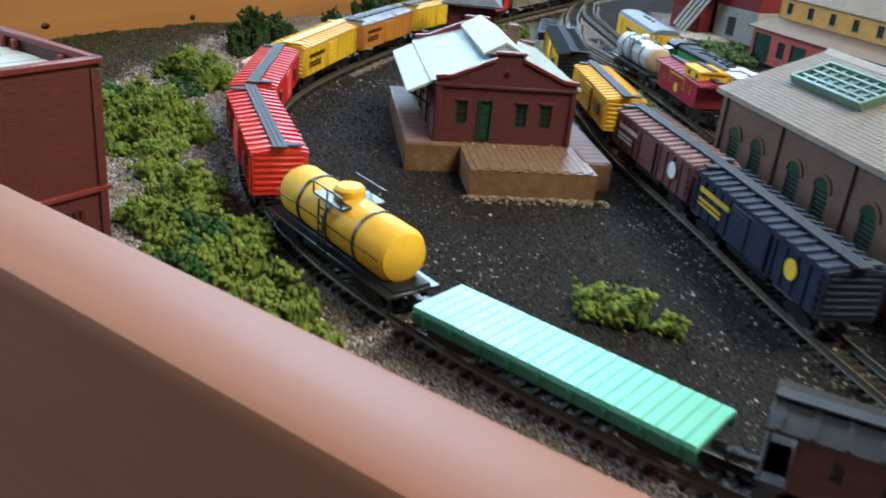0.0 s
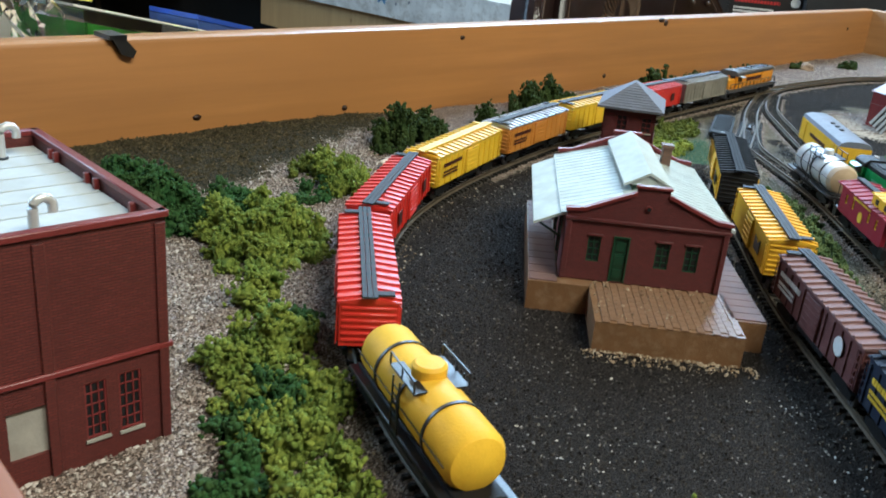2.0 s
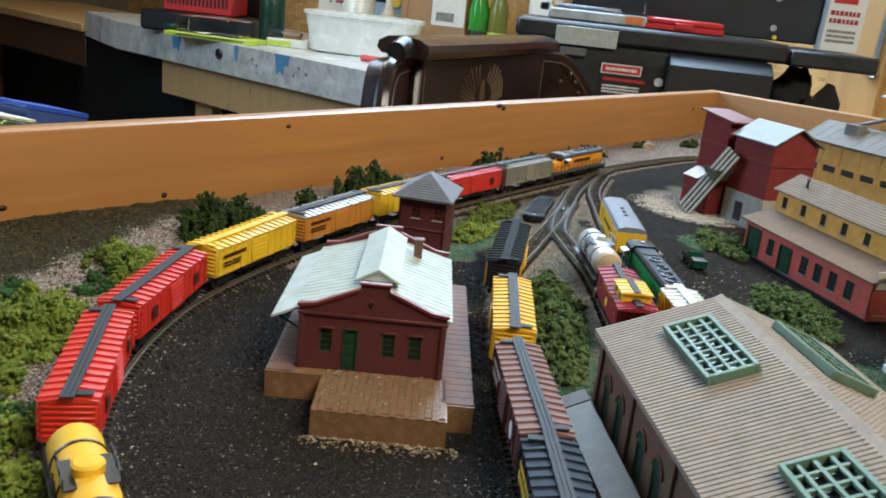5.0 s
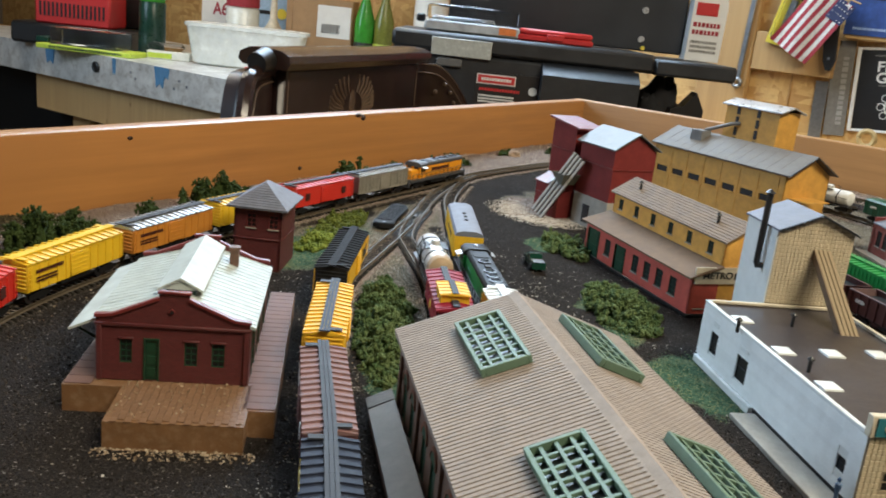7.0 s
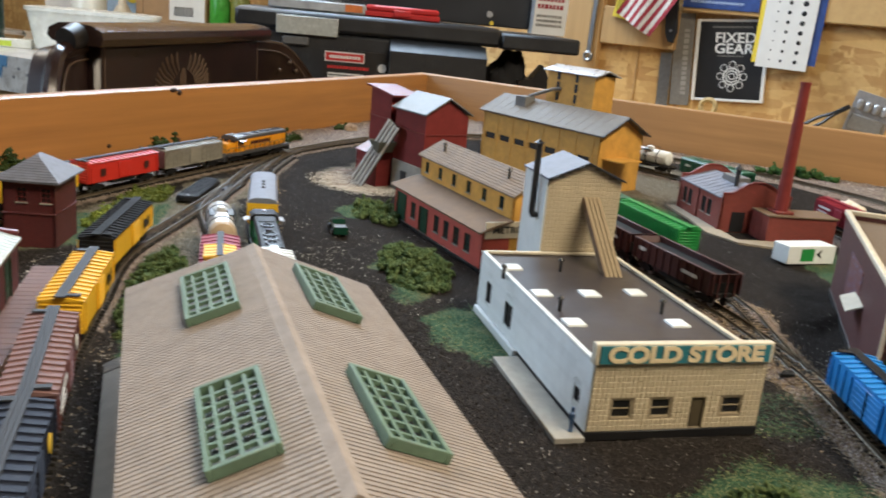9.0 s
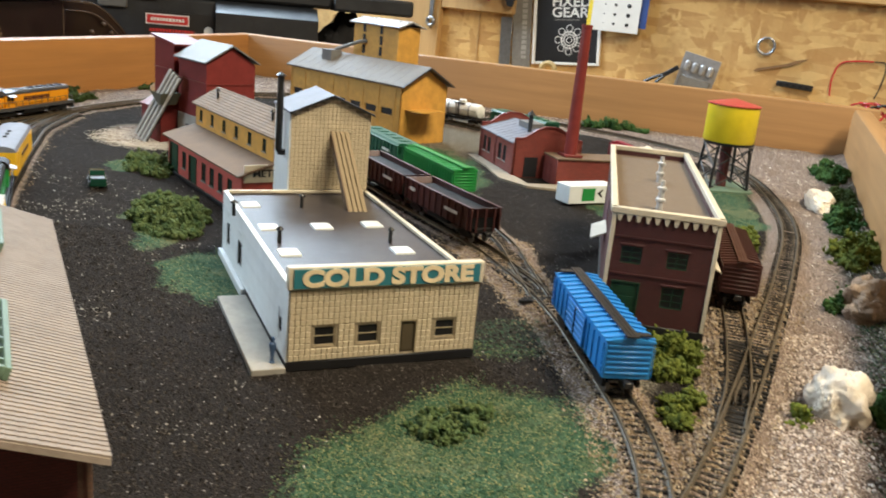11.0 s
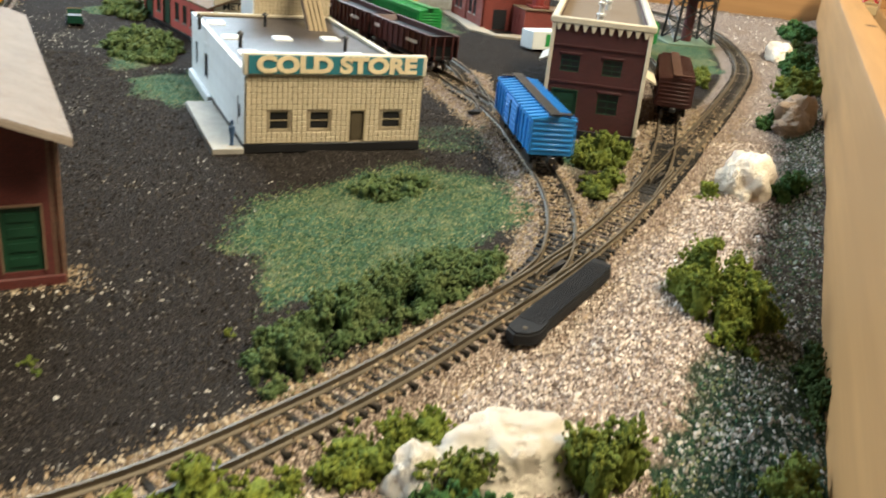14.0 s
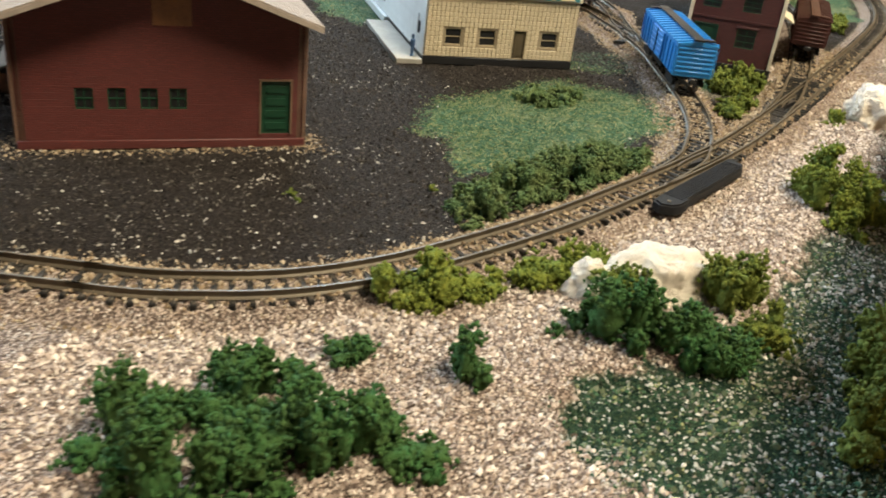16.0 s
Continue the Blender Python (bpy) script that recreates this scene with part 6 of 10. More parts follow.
    x0, x1, y0, y1, e, p = 0.0345, 0.0785, 0.1545, 0.190, 0.0770, 0.0865
    h = (x0 + x1) / 2
    part("wall", Geo().prism([(x0, 0), (x1, 0), (x1, e), (h, p - 0.0008), (x0, e)], y0, y1, "xz"), JOINT, t)
    part("side_wall", Geo().box(x0 - 0.0008, x0, y0, y1, 0, e - 0.0005), WHITE, t, "pale blue white side wall")
    for s in (-1, 1):
        q = [(h, p), (h + s * (h - x0 + 0.0015), e - 0.0004), (h + s * (h - x0 + 0.0015), e - 0.0014), (h, p - 0.0011)]
        part("roof", Geo().prism(q, y0 - 0.002, y1 + 0.002, "xz"), ROOF_SLATE, t)
        part("barge_board", Geo().prism([(a, z - 0.0002) for a, z in q], y0 - 0.0026, y0 - 0.002, "xz"), BLACK, t)
    part("stove_pipe", Geo().tube([(x0 - 0.0008, y0 + 0.010, 0.053), (x0 - 0.0038, y0 + 0.010, 0.053), (x0 - 0.0042, y0 + 0.010, 0.0545), (x0 - 0.0042, y0 + 0.010, 0.080), (x0 - 0.0042, y0 + 0.010, 0.0935)], 0.0018, 12), BLACK, t, "black elbowed stove pipe")
    part("pipe_cap", Geo().lathe([(0.0016, 0), (0.0030, 0.0006), (0.0001, 0.0026)], 12, Matrix.Translation((x0 - 0.0042, y0 + 0.010, 0.0935))), BLACK, t)
    c = thing("plank_chute", M, "bare wooden plank chute leaning on the tower", "chute")
    a, z0, z1 = 0.0565, E, 0.0665
    for i in range(4):
        x = a + i * 0.0025
        part("plank", Geo().prism([(0.1130, z0 - 0.0004), (0.1180, z0 - 0.0004), (0.1540, z1 - 0.003), (0.1540, z1 + 0.0002)], x, x + 0.0019, "yz"), timber("chute plank", (0.31, 0.235, 0.135), (0.10, 0.065, 0.03), 0.7, along=1, ring=60, knots=False), c)
    part("side_board", Geo().prism([(0.1130, z0 - 0.0004), (0.1195, z0 - 0.0004), (0.1540, z1 - 0.005), (0.1540, z1 + 0.0004)], a - 0.0006, a, "yz"), ROOF_BROWN, c)
    d = thing("loading_dock", M, "grey concrete dock slab beside the cold store", "dock")
    part("slab", Geo().box(-0.0135, -0.0006, -0.002, 0.080, 0, 0.0026, 0.0003), CONCRETE, d)
    return M


def metro():
    W, Y = 0.142, 0.020
    b = thing("warehouse", pose(0.757, 0.085, 0, 0, 0, 228.7), "salmon and orange warehouse with brown roofs and green windows", "building")
    f = faces_of(W, 0.056)
    big, dr = (0.004, 0.021, 0.002, 0.0225), (0.046, 0.060, 0.002, 0.0205)
    low = [(x, x + 0.0082, 0.0085, 0.0205) for x in (0.0305, 0.0705, 0.0860, 0.1015, 0.1180)]
    g = wall(Geo(), f["front"], W, 0.0275, 0.0015, low + [big, dr])
    g.prism([(0, 0), (Y, 0), (Y, 0.0333), (0, 0.0272)], W - 0.0015, W, "yz").prism([(0, 0), (Y, 0), (Y, 0.0333), (0, 0.0272)], 0, 0.0015, "yz")
    part("lower_wall", g, SALMON, b, "salmon red lower wall")
    for o in low:
        window(b, f["front"], o, GREEN, 2, 4)
    for o in (big, dr):
        door(b, f["front"], o, GREEN, GREEN, 2)
    m = pose(0, Y, 0)
    up = [(x, x + 0.0060, 0.0385, 0.0465) for x in (0.008, 0.031, 0.054, 0.077, 0.100, 0.124)]
    g = wall(Geo(), m, W, 0.0505, 0.0015, up, 0.030)
    h, d = Y + 0.018, Y + 0.036
    for x in (0, W - 0.0015):
        g.prism([(Y, 0), (d, 0), (d, 0.0505), (h, 0.0605), (Y, 0.0505)], x, x + 0.0015, "yz")
    g.box(0, W, d - 0.0015, d, 0, 0.0505)
    part("upper_wall", g, MUSTARD, b, "orange yellow upper wall")
    for o in up:
        window(b, m, o, GREEN, 2, 3)
    part("lean_to_roof", Geo().prism([(-0.004, 0.0262), (Y, 0.0335), (Y, 0.0346), (-0.004, 0.0273)], -0.003, W + 0.003, "yz"), ROOF_BROWN, b)
    for s in (-1, 1):
        q = [(h, 0.0620), (h + s * 0.0202, 0.0503), (h + s * 0.0202, 0.0492), (h, 0.0608)]
        part("roof", Geo().prism(q, -0.003, W + 0.003, "yz"), ROOF_METRO, b)
        for i in range(9):
            t = (i + 0.5) / 9
            y, z = h + s * 0.0202 * t, 0.0620 - 0.0117 * t
            part("roof_batten", Geo().box(-0.003, W + 0.003, y - 0.0002, y + 0.0002, z - 0.0002, z + 0.00022), ROOF_BROWN, b)
    for x in (0.020, 0.118):
        chimney_pipe(b, x, h - 0.009, 0.0560, 0.0055, 0.0010, BLACK)
    s = part("end_sign", Geo().box(0.001, 0.052, -0.0012, 0, 0.0225, 0.0335, 0.0002, f["right"]), CREAM, b, "cream end sign")
    lettering("METRO", 0.0062, BLACK, f["right"] @ pose(0.0175, -0.0013, 0.0280), s, stretch=1.1)
    bars(s, f["right"] @ pose(0, -0.0012, 0), 0.030, 0.0255, 0.018, 0.0045, BLACK)
    for x in (0.004, 0.016, 0.030):
        window(b, f["right"], (x, x + 0.008, 0.006, 0.018), GREEN, 2, 3)
    part("annex", Geo().box(W - 0.040, W, 0.0562, 0.078, 0, 0.0300, 0.0003), SALMON, b, "low salmon annex at the back")
    part("annex_roof", Geo().box(W - 0.042, W + 0.002, 0.0562, 0.080, 0.0300, 0.0312, 0.0002), ROOF_BROWN, b)
    part("footing", Geo().box(-0.001, W + 0.001, -0.001, 0.056, 0, 0.0024, 0.0003), BLACK, b)


CHUTE = plain("pale grey rails", (0.52, 0.52, 0.50), 0.5)


def elevator():
    b = thing("coal_elevator", pose(0.855, 0.140, 0, 0, 0, -123.4), "dark red coal elevator with grey roof and loading chute", "building")
    wood = plain("dark red boards", (0.185, 0.030, 0.028), 0.55, dirt=(0.11, 0.02, 0.02), spec=0.2)
    g = Geo().prism([(0.003, 0.028), (0.047, 0.028), (0.047, 0.0725), (0.025, 0.0865), (0.003, 0.0725)], 0.002, 0.051, "yz")
    part("house_wall", g, wood, b)
    part("foundation", Geo().box(0.0015, 0.0515, 0.0025, 0.0475, -0.002, 0.028, 0.0004), CONCRETE, b, "grey concrete foundation")
    part("door", Geo().box(0.018, 0.027, 0.0018, 0.0025, 0.004, 0.020), DARK, b, "dark opening in the foundation")
    for s in (-1, 1):
        q = [(0.025, 0.0885), (0.025 + s * 0.0252, 0.0742), (0.025 + s * 0.0252, 0.0730), (0.025, 0.0872)]
        part("roof", Geo().prism(q, -0.001, 0.054, "yz"), ROOF_GREY, b, "grey gable roof")
    for x0, x1 in ((0.002, 0.051),):
        part("band", Geo().box(x0, x1, 0.0023, 0.003, 0.0565, 0.0577), TRIM_RED, b)
    part("band", Geo().box(0.051, 0.0517, 0.004, 0.046, 0.0560, 0.0570), TRIM_RED, b)
    t = part("tower", Geo().prism([(-0.046, 0), (-0.009, 0), (-0.009, 0.0820), (-0.046, 0.0850)], 0.004, 0.032, "xz"), wood, b)
    for z in (0.036, 0.060):
        part("band", Geo().box(-0.0464, -0.0086, 0.0034, 0.004, z, z + 0.0012), TRIM_RED, t)
    part("coping", Geo().prism([(-0.053, 0.0865), (-0.004, 0.0815), (-0.004, 0.0830), (-0.053, 0.0882)], 0.0025, 0.0335, "xz"), TRIM_RED, t)
    part("link", Geo().box(-0.009, 0.002, 0.012, 0.034, 0, 0.066), BRICK_MAROON, b)
    part("annex", Geo().prism([(-0.010, 0), (0.004, 0), (0.004, 0.036), (-0.010, 0.0285)], -0.042, -0.004, "yz"), wood, b)
    part("annex_roof", Geo().prism([(-0.0112, 0.0283), (0.004, 0.0364), (0.004, 0.0372), (-0.0112, 0.0291)], -0.043, -0.022, "yz"), TRIM_RED, b)
    part("band", Geo().box(-0.042, -0.004, -0.0106, -0.010, 0.0185, 0.0195), TRIM_RED, b)
    # chute of four bright rails on a dark plate, from the heap up to the house
    foot, head = Vector((-0.016, -0.0215, 0.0030)), Vector((0.012, -0.0035, 0.0600))
    way = (head - foot).normalized()
    side = way.cross(Vector((0.45, -0.8, 0.35))).normalized()
    m = Matrix.Translation(foot) @ Matrix((way, side, way.cross(side))).transposed().to_4x4()
    far = (head - foot).length
    flip = 1 if (way.cross(side)).z < 0 else -1
    c = part("chute", Geo().box(0, far, -0.0068, 0.0068, -0.0009, 0.0009, 0, m), BLACK, b, "grey ribbed loading chute")
    for y in (-0.0060, -0.0020, 0.0020, 0.0060):
        part("chute_rail", Geo().box(0, far, y - 0.0010, y + 0.0010, -flip * 0.0009, -flip * 0.0026, 0, m), CHUTE, c)
    h = foot.lerp(head, 0.62)
    part("hopper", Geo().add([(h.x - 0.012, h.y - 0.006, h.z + 0.005), (h.x + 0.008, h.y - 0.006, h.z + 0.005), (h.x + 0.008, h.y + 0.012, h.z + 0.005), (h.x - 0.012, h.y + 0.012, h.z + 0.005), (h.x - 0.003, h.y - 0.004, h.z - 0.005), (h.x + 0.003, h.y - 0.004, h.z - 0.005), (h.x + 0.003, h.y + 0.010, h.z - 0.005), (h.x - 0.003, h.y + 0.010, h.z - 0.005)], [(0, 1, 5, 4), (1, 2, 6, 5), (2, 3, 7, 6), (3, 0, 4, 7), (4, 5, 6, 7)]), plain("olive hopper", (0.10, 0.10, 0.075), 0.5), b)


def mill():
    b = thing("grain_mill", pose(1.080, 0.140, 0, 0, 0, -120.3), "ochre grain mill with a dull grey roof and head tower", "building")
    L, D, E, P = 0.188, 0.070, 0.0570, 0.0755
    x0, x1, y0, y1 = 0.004, 0.182, 0.004, D - 0.004
    slots = [(0.006 + i * 0.0240, 0.0225 + i * 0.0240, 0.0270, 0.0335) for i in range(7)]
    M2 = pose(x0, y0, 0)
    g = wall(Geo(), M2, x1 - x0, E, 0.0016, slots)
    for x in (x0, x1 - 0.0016):
        g.prism([(y0, 0), (y1, 0), (y1, E - 0.001), (D / 2, P - 0.0025), (y0, E - 0.001)], x, x + 0.0016, "yz")
    g.box(x0, x1, y1 - 0.0016, y1, 0, E - 0.001)
    part("wall", g, OCHRE, b)
    for o in slots:
        # dark plate in each slot, coloured as the unlit inside
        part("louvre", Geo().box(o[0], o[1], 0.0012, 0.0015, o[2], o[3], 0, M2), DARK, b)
        part("ledge", Geo().box(o[0] - 0.0006, o[1] + 0.0006, -0.0010, 0.0, o[2] - 0.0010, o[2] - 0.0001, 0, M2), OCHRE, b)
    for i in range(8):
        x = x0 + 0.0022 + i * 0.0240
        part("batten", Geo().box(x - 0.0005, x + 0.0005, y0 - 0.0005, y0, 0.001, E - 0.003), OCHRE, b)
    for s in (-1, 1):
        q = [(D / 2, P), (D / 2 + s * D / 2, E), (D / 2 + s * D / 2, E - 0.0014), (D / 2, P - 0.0014)]
        part("roof", Geo().prism(q, 0, L, "yz"), ROOF_MILL, b, "dull grey roof")
        for i in range(15):
            x = 0.002 + i * 0.0130
            part("roof_seam", Geo().prism([(a, z + 0.0002) for a, z in q], x, x + 0.0006, "yz"), ROOF_MILL, b)
        part("barge_board", Geo().prism([(a, z - 0.0002) for a, z in q], L, L + 0.0008, "yz"), GRAPHITE, b)
    t = part("head_tower", Geo().box(0.056, 0.126, 0.046, 0.076, 0.050, 0.1085), OCHRE, b, "ochre head tower")
    part("tower_roof", Geo().prism([(0.042, 0.1085), (0.061, 0.1145), (0.080, 0.1085), (0.080, 0.1072), (0.061, 0.1132), (0.042, 0.1072)], 0.052, 0.131, "yz"), SILVER, t)
    for x in (0.071, 0.098):
        for z in (0.066, 0.077, 0.088, 0.099):
            # flat plates on the wall, their shaded depth painted near-black
            part("slot", Geo().box(x, x + 0.0040, 0.0454, 0.046, z, z + 0.0088), DARK, t)
    part("spout", Geo().tube([(0.048, 0.028, 0.0775), (0.072, 0.040, 0.0885), (0.078, 0.046, 0.0900)], 0.0019, 8), ROOF_GREY, b, "grey metal spout")
    part("roof_box", Geo().box(0.038, 0.054, 0.018, 0.032, 0.064, 0.0775, 0.0004), ROOF_GREY, b)
    part("awning", Geo().prism([(0.010, 0.0345), (0.044, 0.0345), (0.044, 0.0335), (0.010, 0.0335)], x1, x1 + 0.022, "yz"), OCHRE, b)


def power_house():
    M = pose(0.9880, -0.1005, 0, 0, 0, -149)
    b = thing("power_house", M, "brick red power house with a grey roof and vents", "building")
    L, D, E, P = 0.0880, 0.062, 0.0300, 0.0395
    f = faces_of(L, D)
    wins = [(x, x + 0.0075, 0.010, 0.0235) for x in (0.010, 0.0215, 0.050, 0.0620)]
    g = wall(Geo(), f["front"], L, E, 0.0016, wins)
    wall(g, f["back"], L, E, 0.0016)
    gab = [(0, 0), (D, 0), (D, E + 0.003), (D - 0.008, E + 0.0035), (D / 2 + 0.012, P + 0.0012), (D / 2 + 0.005, P + 0.0040), (D / 2 - 0.005, P + 0.0040), (D / 2 - 0.012, P + 0.0012), (0.008, E + 0.0035), (0, E + 0.003)]
    for x in (0, L - 0.0016):
        g.prism(gab, x, x + 0.0016, "yz")
    part("wall", g, BRICK_BRIGHT, b)
    for x in (-0.0006, L - 0.0018):
        part("coping", Geo().prism([(y, z) for y, z in gab[2:]] + [(y, z + 0.0011) for y, z in gab[:1:-1]], x, x + 0.0026, "yz"), TRIM_RED, b)
    for o in wins:
        window(b, f["front"], o, GRAPHITE, 2, 4)
    for x in (0.001, 0.0400, 0.0845):
        part("pilaster", Geo().box(x, x + 0.0028, -0.0008, 0, 0, E, 0.0002), BRICK_BRIGHT, b)
    part("side_door", Geo().box(L, L + 0.0006, 0.010, 0.022, 0.001, 0.018), DARK, b, "dark doorway in the gable")
    for s in (-1, 1):
        q = [(D / 2, P), (D / 2 + s * (D / 2 + 0.0015), E - 0.0004), (D / 2 + s * (D / 2 + 0.0015), E - 0.0014), (D / 2, P - 0.0012)]
        part("roof", Geo().prism(q, 0.0018, L - 0.0018, "yz"), ROOF_SLATE, b, "pale grey roof")
        for i in range(9):
            x = 0.006 + i * 0.0095
            part("roof_seam", Geo().prism([(a, z + 0.0004) for a, z in q], x, x + 0.0005, "yz"), ROOF_SLATE, b)
    part("louvre_box", Geo().box(0.034, 0.060, D / 2 - 0.008, D / 2 + 0.006, P - 0.003, P + 0.0030, 0.0004), ROOF_GREY, b)
    chimney_pipe(b, 0.066, D / 2 - 0.010, P - 0.004, 0.015, 0.0020, GRAPHITE)
    part("boiler_house", Geo().box(L + 0.0022, 0.1185, 0.027, 0.088, 0, 0.0222, 0.0004), BRICK_BRIGHT, b, "low brick boiler house")
    part("boiler_roof", Geo().box(L + 0.0022, 0.1195, 0.026, 0.089, 0.0222, 0.0236, 0.0003), ROOF_BROWN, b)
    door(b, pose(0, 0.027, 0), (0.098, 0.106, 0.001, 0.016), GRAPHITE, BRICK_BRIGHT, 1)
    s = thing("smokestack", M, "tall tapering brick red smokestack", "chimney")
    part("shaft", Geo().lathe([(0.0054, 0.0236), (0.0052, 0.034), (0.0040, 0.128), (0.0044, 0.1285), (0.0044, 0.131), (0.0030, 0.131), (0.0030, 0.120)], 24, Matrix.Translation((0.1060, 0.043, 0))), plain("red stack", (0.20, 0.028, 0.024), 0.4), s)
    part("base", Geo().box(0.0980, 0.1140, 0.035, 0.051, 0.0236, 0.0258, 0.0004), TRIM_RED, s)
    p = solid("paving_slab", Geo().prism([(-0.004, -0.010), (0.050, -0.010), (0.100, -0.016), (0.130, -0.002), (0.140, 0.024), (0.136, 0.050), (0.120, 0.050), (0.120, 0.002), (-0.004, 0.002)], 0.0005, 0.0022, "xy"), SLAB, "tan paving slab along the power house", "paving", m=M)


def factory():
    W, D, Z, H = 0.0478, 0.192, 0.0045, 0.0588
    b = thing("brick_factory", pose(0.5830, -0.2460, 0, 0, 0, -86), "two storey dark brick factory with cream cornice", "building")
    f = faces_of(W, D)
    wins = [(0.0060, 0.0152, 0.0328, 0.0408), (0.0266, 0.0358, 0.0328, 0.0405), (0.0266, 0.0366, 0.0138, 0.0238)]
    dr = (0.0042, 0.0160, 0.0068, 0.0237)
    g = wall(Geo(), f["front"], W, H - 0.003, 0.0016, wins + [dr], Z)
    wall(g, f["right"], D, H - 0.003, 0.0016, (), Z)
    wall(g, f["back"], W, H - 0.003, 0.0016, (), Z)
    wall(g, f["left"], D, H - 0.003, 0.0016, (), Z)
    part("wall", g, BRICK_SHADED, b)
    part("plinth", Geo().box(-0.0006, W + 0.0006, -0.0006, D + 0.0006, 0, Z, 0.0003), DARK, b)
    for o in wins:
        window(b, f["front"], o, GREEN, 2, 3, sill=False)
        part("lintel", Geo().box(o[0] - 0.0008, o[1] + 0.0008, -0.0008, 0, o[3] + 0.0006, o[3] + 0.0016, 0.0002), BRICK_SHADED, b)
    door(b, f["front"], dr, GREEN, GREEN, 3)
    for z in (0.0275, 0.0450):
        part("string_course", Geo().box(0.001, W - 0.001, -0.0006, 0, z, z + 0.0008), BRICK_SHADED, b)
    for k in f:
        L = W if k in ("front", "back") else D
        part("cornice", Geo().box(-0.0012, L + 0.0012, -0.0014, 0.0018, H - 0.0030, H, 0.0004, f[k]), CREAM, b, "cream cornice" if k == "front" else "")
    for x in (0.0, W - 0.0012):
        part("corner_post", Geo().box(x - 0.0004, x + 0.0014, -0.0008, 0, Z, H - 0.003, 0.0002), CREAM, b)
    n = 11
    for i in range(n):
        x = 0.0025 + i * (W - 0.006) / (n - 1)
        part("corbel", Geo().add([(x - 0.0009, -0.0010, H - 0.003), (x + 0.0019, -0.0010, H - 0.003), (x + 0.0010, -0.0010, H - 0.0062), (x, -0.0010, H - 0.0062), (x - 0.0009, 0, H - 0.003), (x + 0.0019, 0, H - 0.003), (x + 0.0010, 0, H - 0.0062), (x, 0, H - 0.0062)], [(0, 3, 2, 1), (4, 5, 6, 7), (0, 4, 7, 3), (1, 2, 6, 5), (2, 3, 7, 6)]), CREAM, b)
    part("roof", Geo().box(0.0016, W - 0.0016, 0.0016, D - 0.0016, H - 0.0075, H - 0.0058), ROOF_MUD, b, "dusty tan flat roof")
    for x, y in ((0.022, 0.030), (0.026, 0.105)):
        v = part("roof_vent", Geo().lathe([(0.0016, 0), (0.0016, 0.004), (0.0024, 0.0046), (0.0024, 0.0056), (0.0014, 0.0062), (0.0014, 0.0098), (0.0022, 0.0102), (0.0022, 0.0112), (0.0011, 0.0118), (0.0011, 0.0145)], 14, Matrix.Translation((x, y, H - 0.0058))), STEEL, b, "grey metal roof vent")
    part("wall_sign", Geo().box(0.060, 0.110, -0.0004, 0, 0.020, 0.044, 0, f["left"]), plain("painted wall sign", (0.14, 0.035, 0.022), 0.5, scale=120, dirt=(0.12, 0.25, 0.45), dirt_amt=0.9), b, "painted wall sign in orange and blue")
    for k, mat in (("left", CREAM), ("right", CREAM)):
        x = 0.10 if k == "left" else 0.028
        part("awning", Geo().prism([(-0.008, 0.0262), (0, 0.0300), (0, 0.0308), (-0.008, 0.0270)], x, x + 0.030, "yz", f[k]), mat, b)


def water_tank():
    x, y = 1.005, -0.322
    b = thing("water_tank", pose(x, y, 0, 0, 0, 20), "yellow water tank with a red lid on black legs", "water tank")
    part("tank", Geo().lathe([(0.0215, 0.042), (0.0222, 0.043), (0.0222, 0.0735), (0.0215, 0.0742)], 32), plain("lemon yellow tank", (0.75, 0.58, 0.02), 0.4, var=0.05), b)
    part("lid", Geo().lathe([(0.0232, 0.0742), (0.0232, 0.0750), (0.0001, 0.0800)], 32), plain("red lid", (0.40, 0.05, 0.04), 0.45), b)
    part("deck", Geo().lathe([(0.021, 0.0395), (0.021, 0.042)], 24), BLACK, b)
    for sx in (-1, 1):
        for sy in (-1, 1):
            part("leg", Geo().cyl((sx * 0.0175, sy * 0.0175, 0), (sx * 0.0145, sy * 0.0145, 0.0395), 0.0013, n=8), BLACK, b)
    for a in range(4):
        m = pose(0, 0, 0, 0, 0, a * 90)
        for z0, z1 in ((0.002, 0.020), (0.020, 0.0385)):
            for s in (-1, 1):
                part("brace", Geo().cyl((-s * 0.0165, -0.0165, z0), (s * 0.0155, -0.0155, z1), 0.0006, n=6, m=m), BLACK, b)
    part("riser_pipe", Geo().cyl((0, 0, 0), (0, 0, 0.0395), 0.0048, n=16), BRICK_MAROON, b, "dark red riser pipe")
    lad = Geo()
    for s in (-0.0016, 0.0016):
        lad.box(s - 0.0003, s + 0.0003, -0.0238, -0.0230, 0.002, 0.075)
    for i in range(22):
        lad.box(-0.0016, 0.0016, -0.0236, -0.0232, 0.004 + i * 0.0032, 0.0044 + i * 0.0032)
    part("ladder", lad, BLACK, b)
    part("footing", Geo().box(-0.026, 0.026, -0.026, 0.026, -0.001, 0.0015, 0.0003), SKYLIGHT, b)


brick_block()
depot()
tower()
engine_house()
cold_store()
metro()
elevator()
mill()
power_house()
factory()
water_tank()


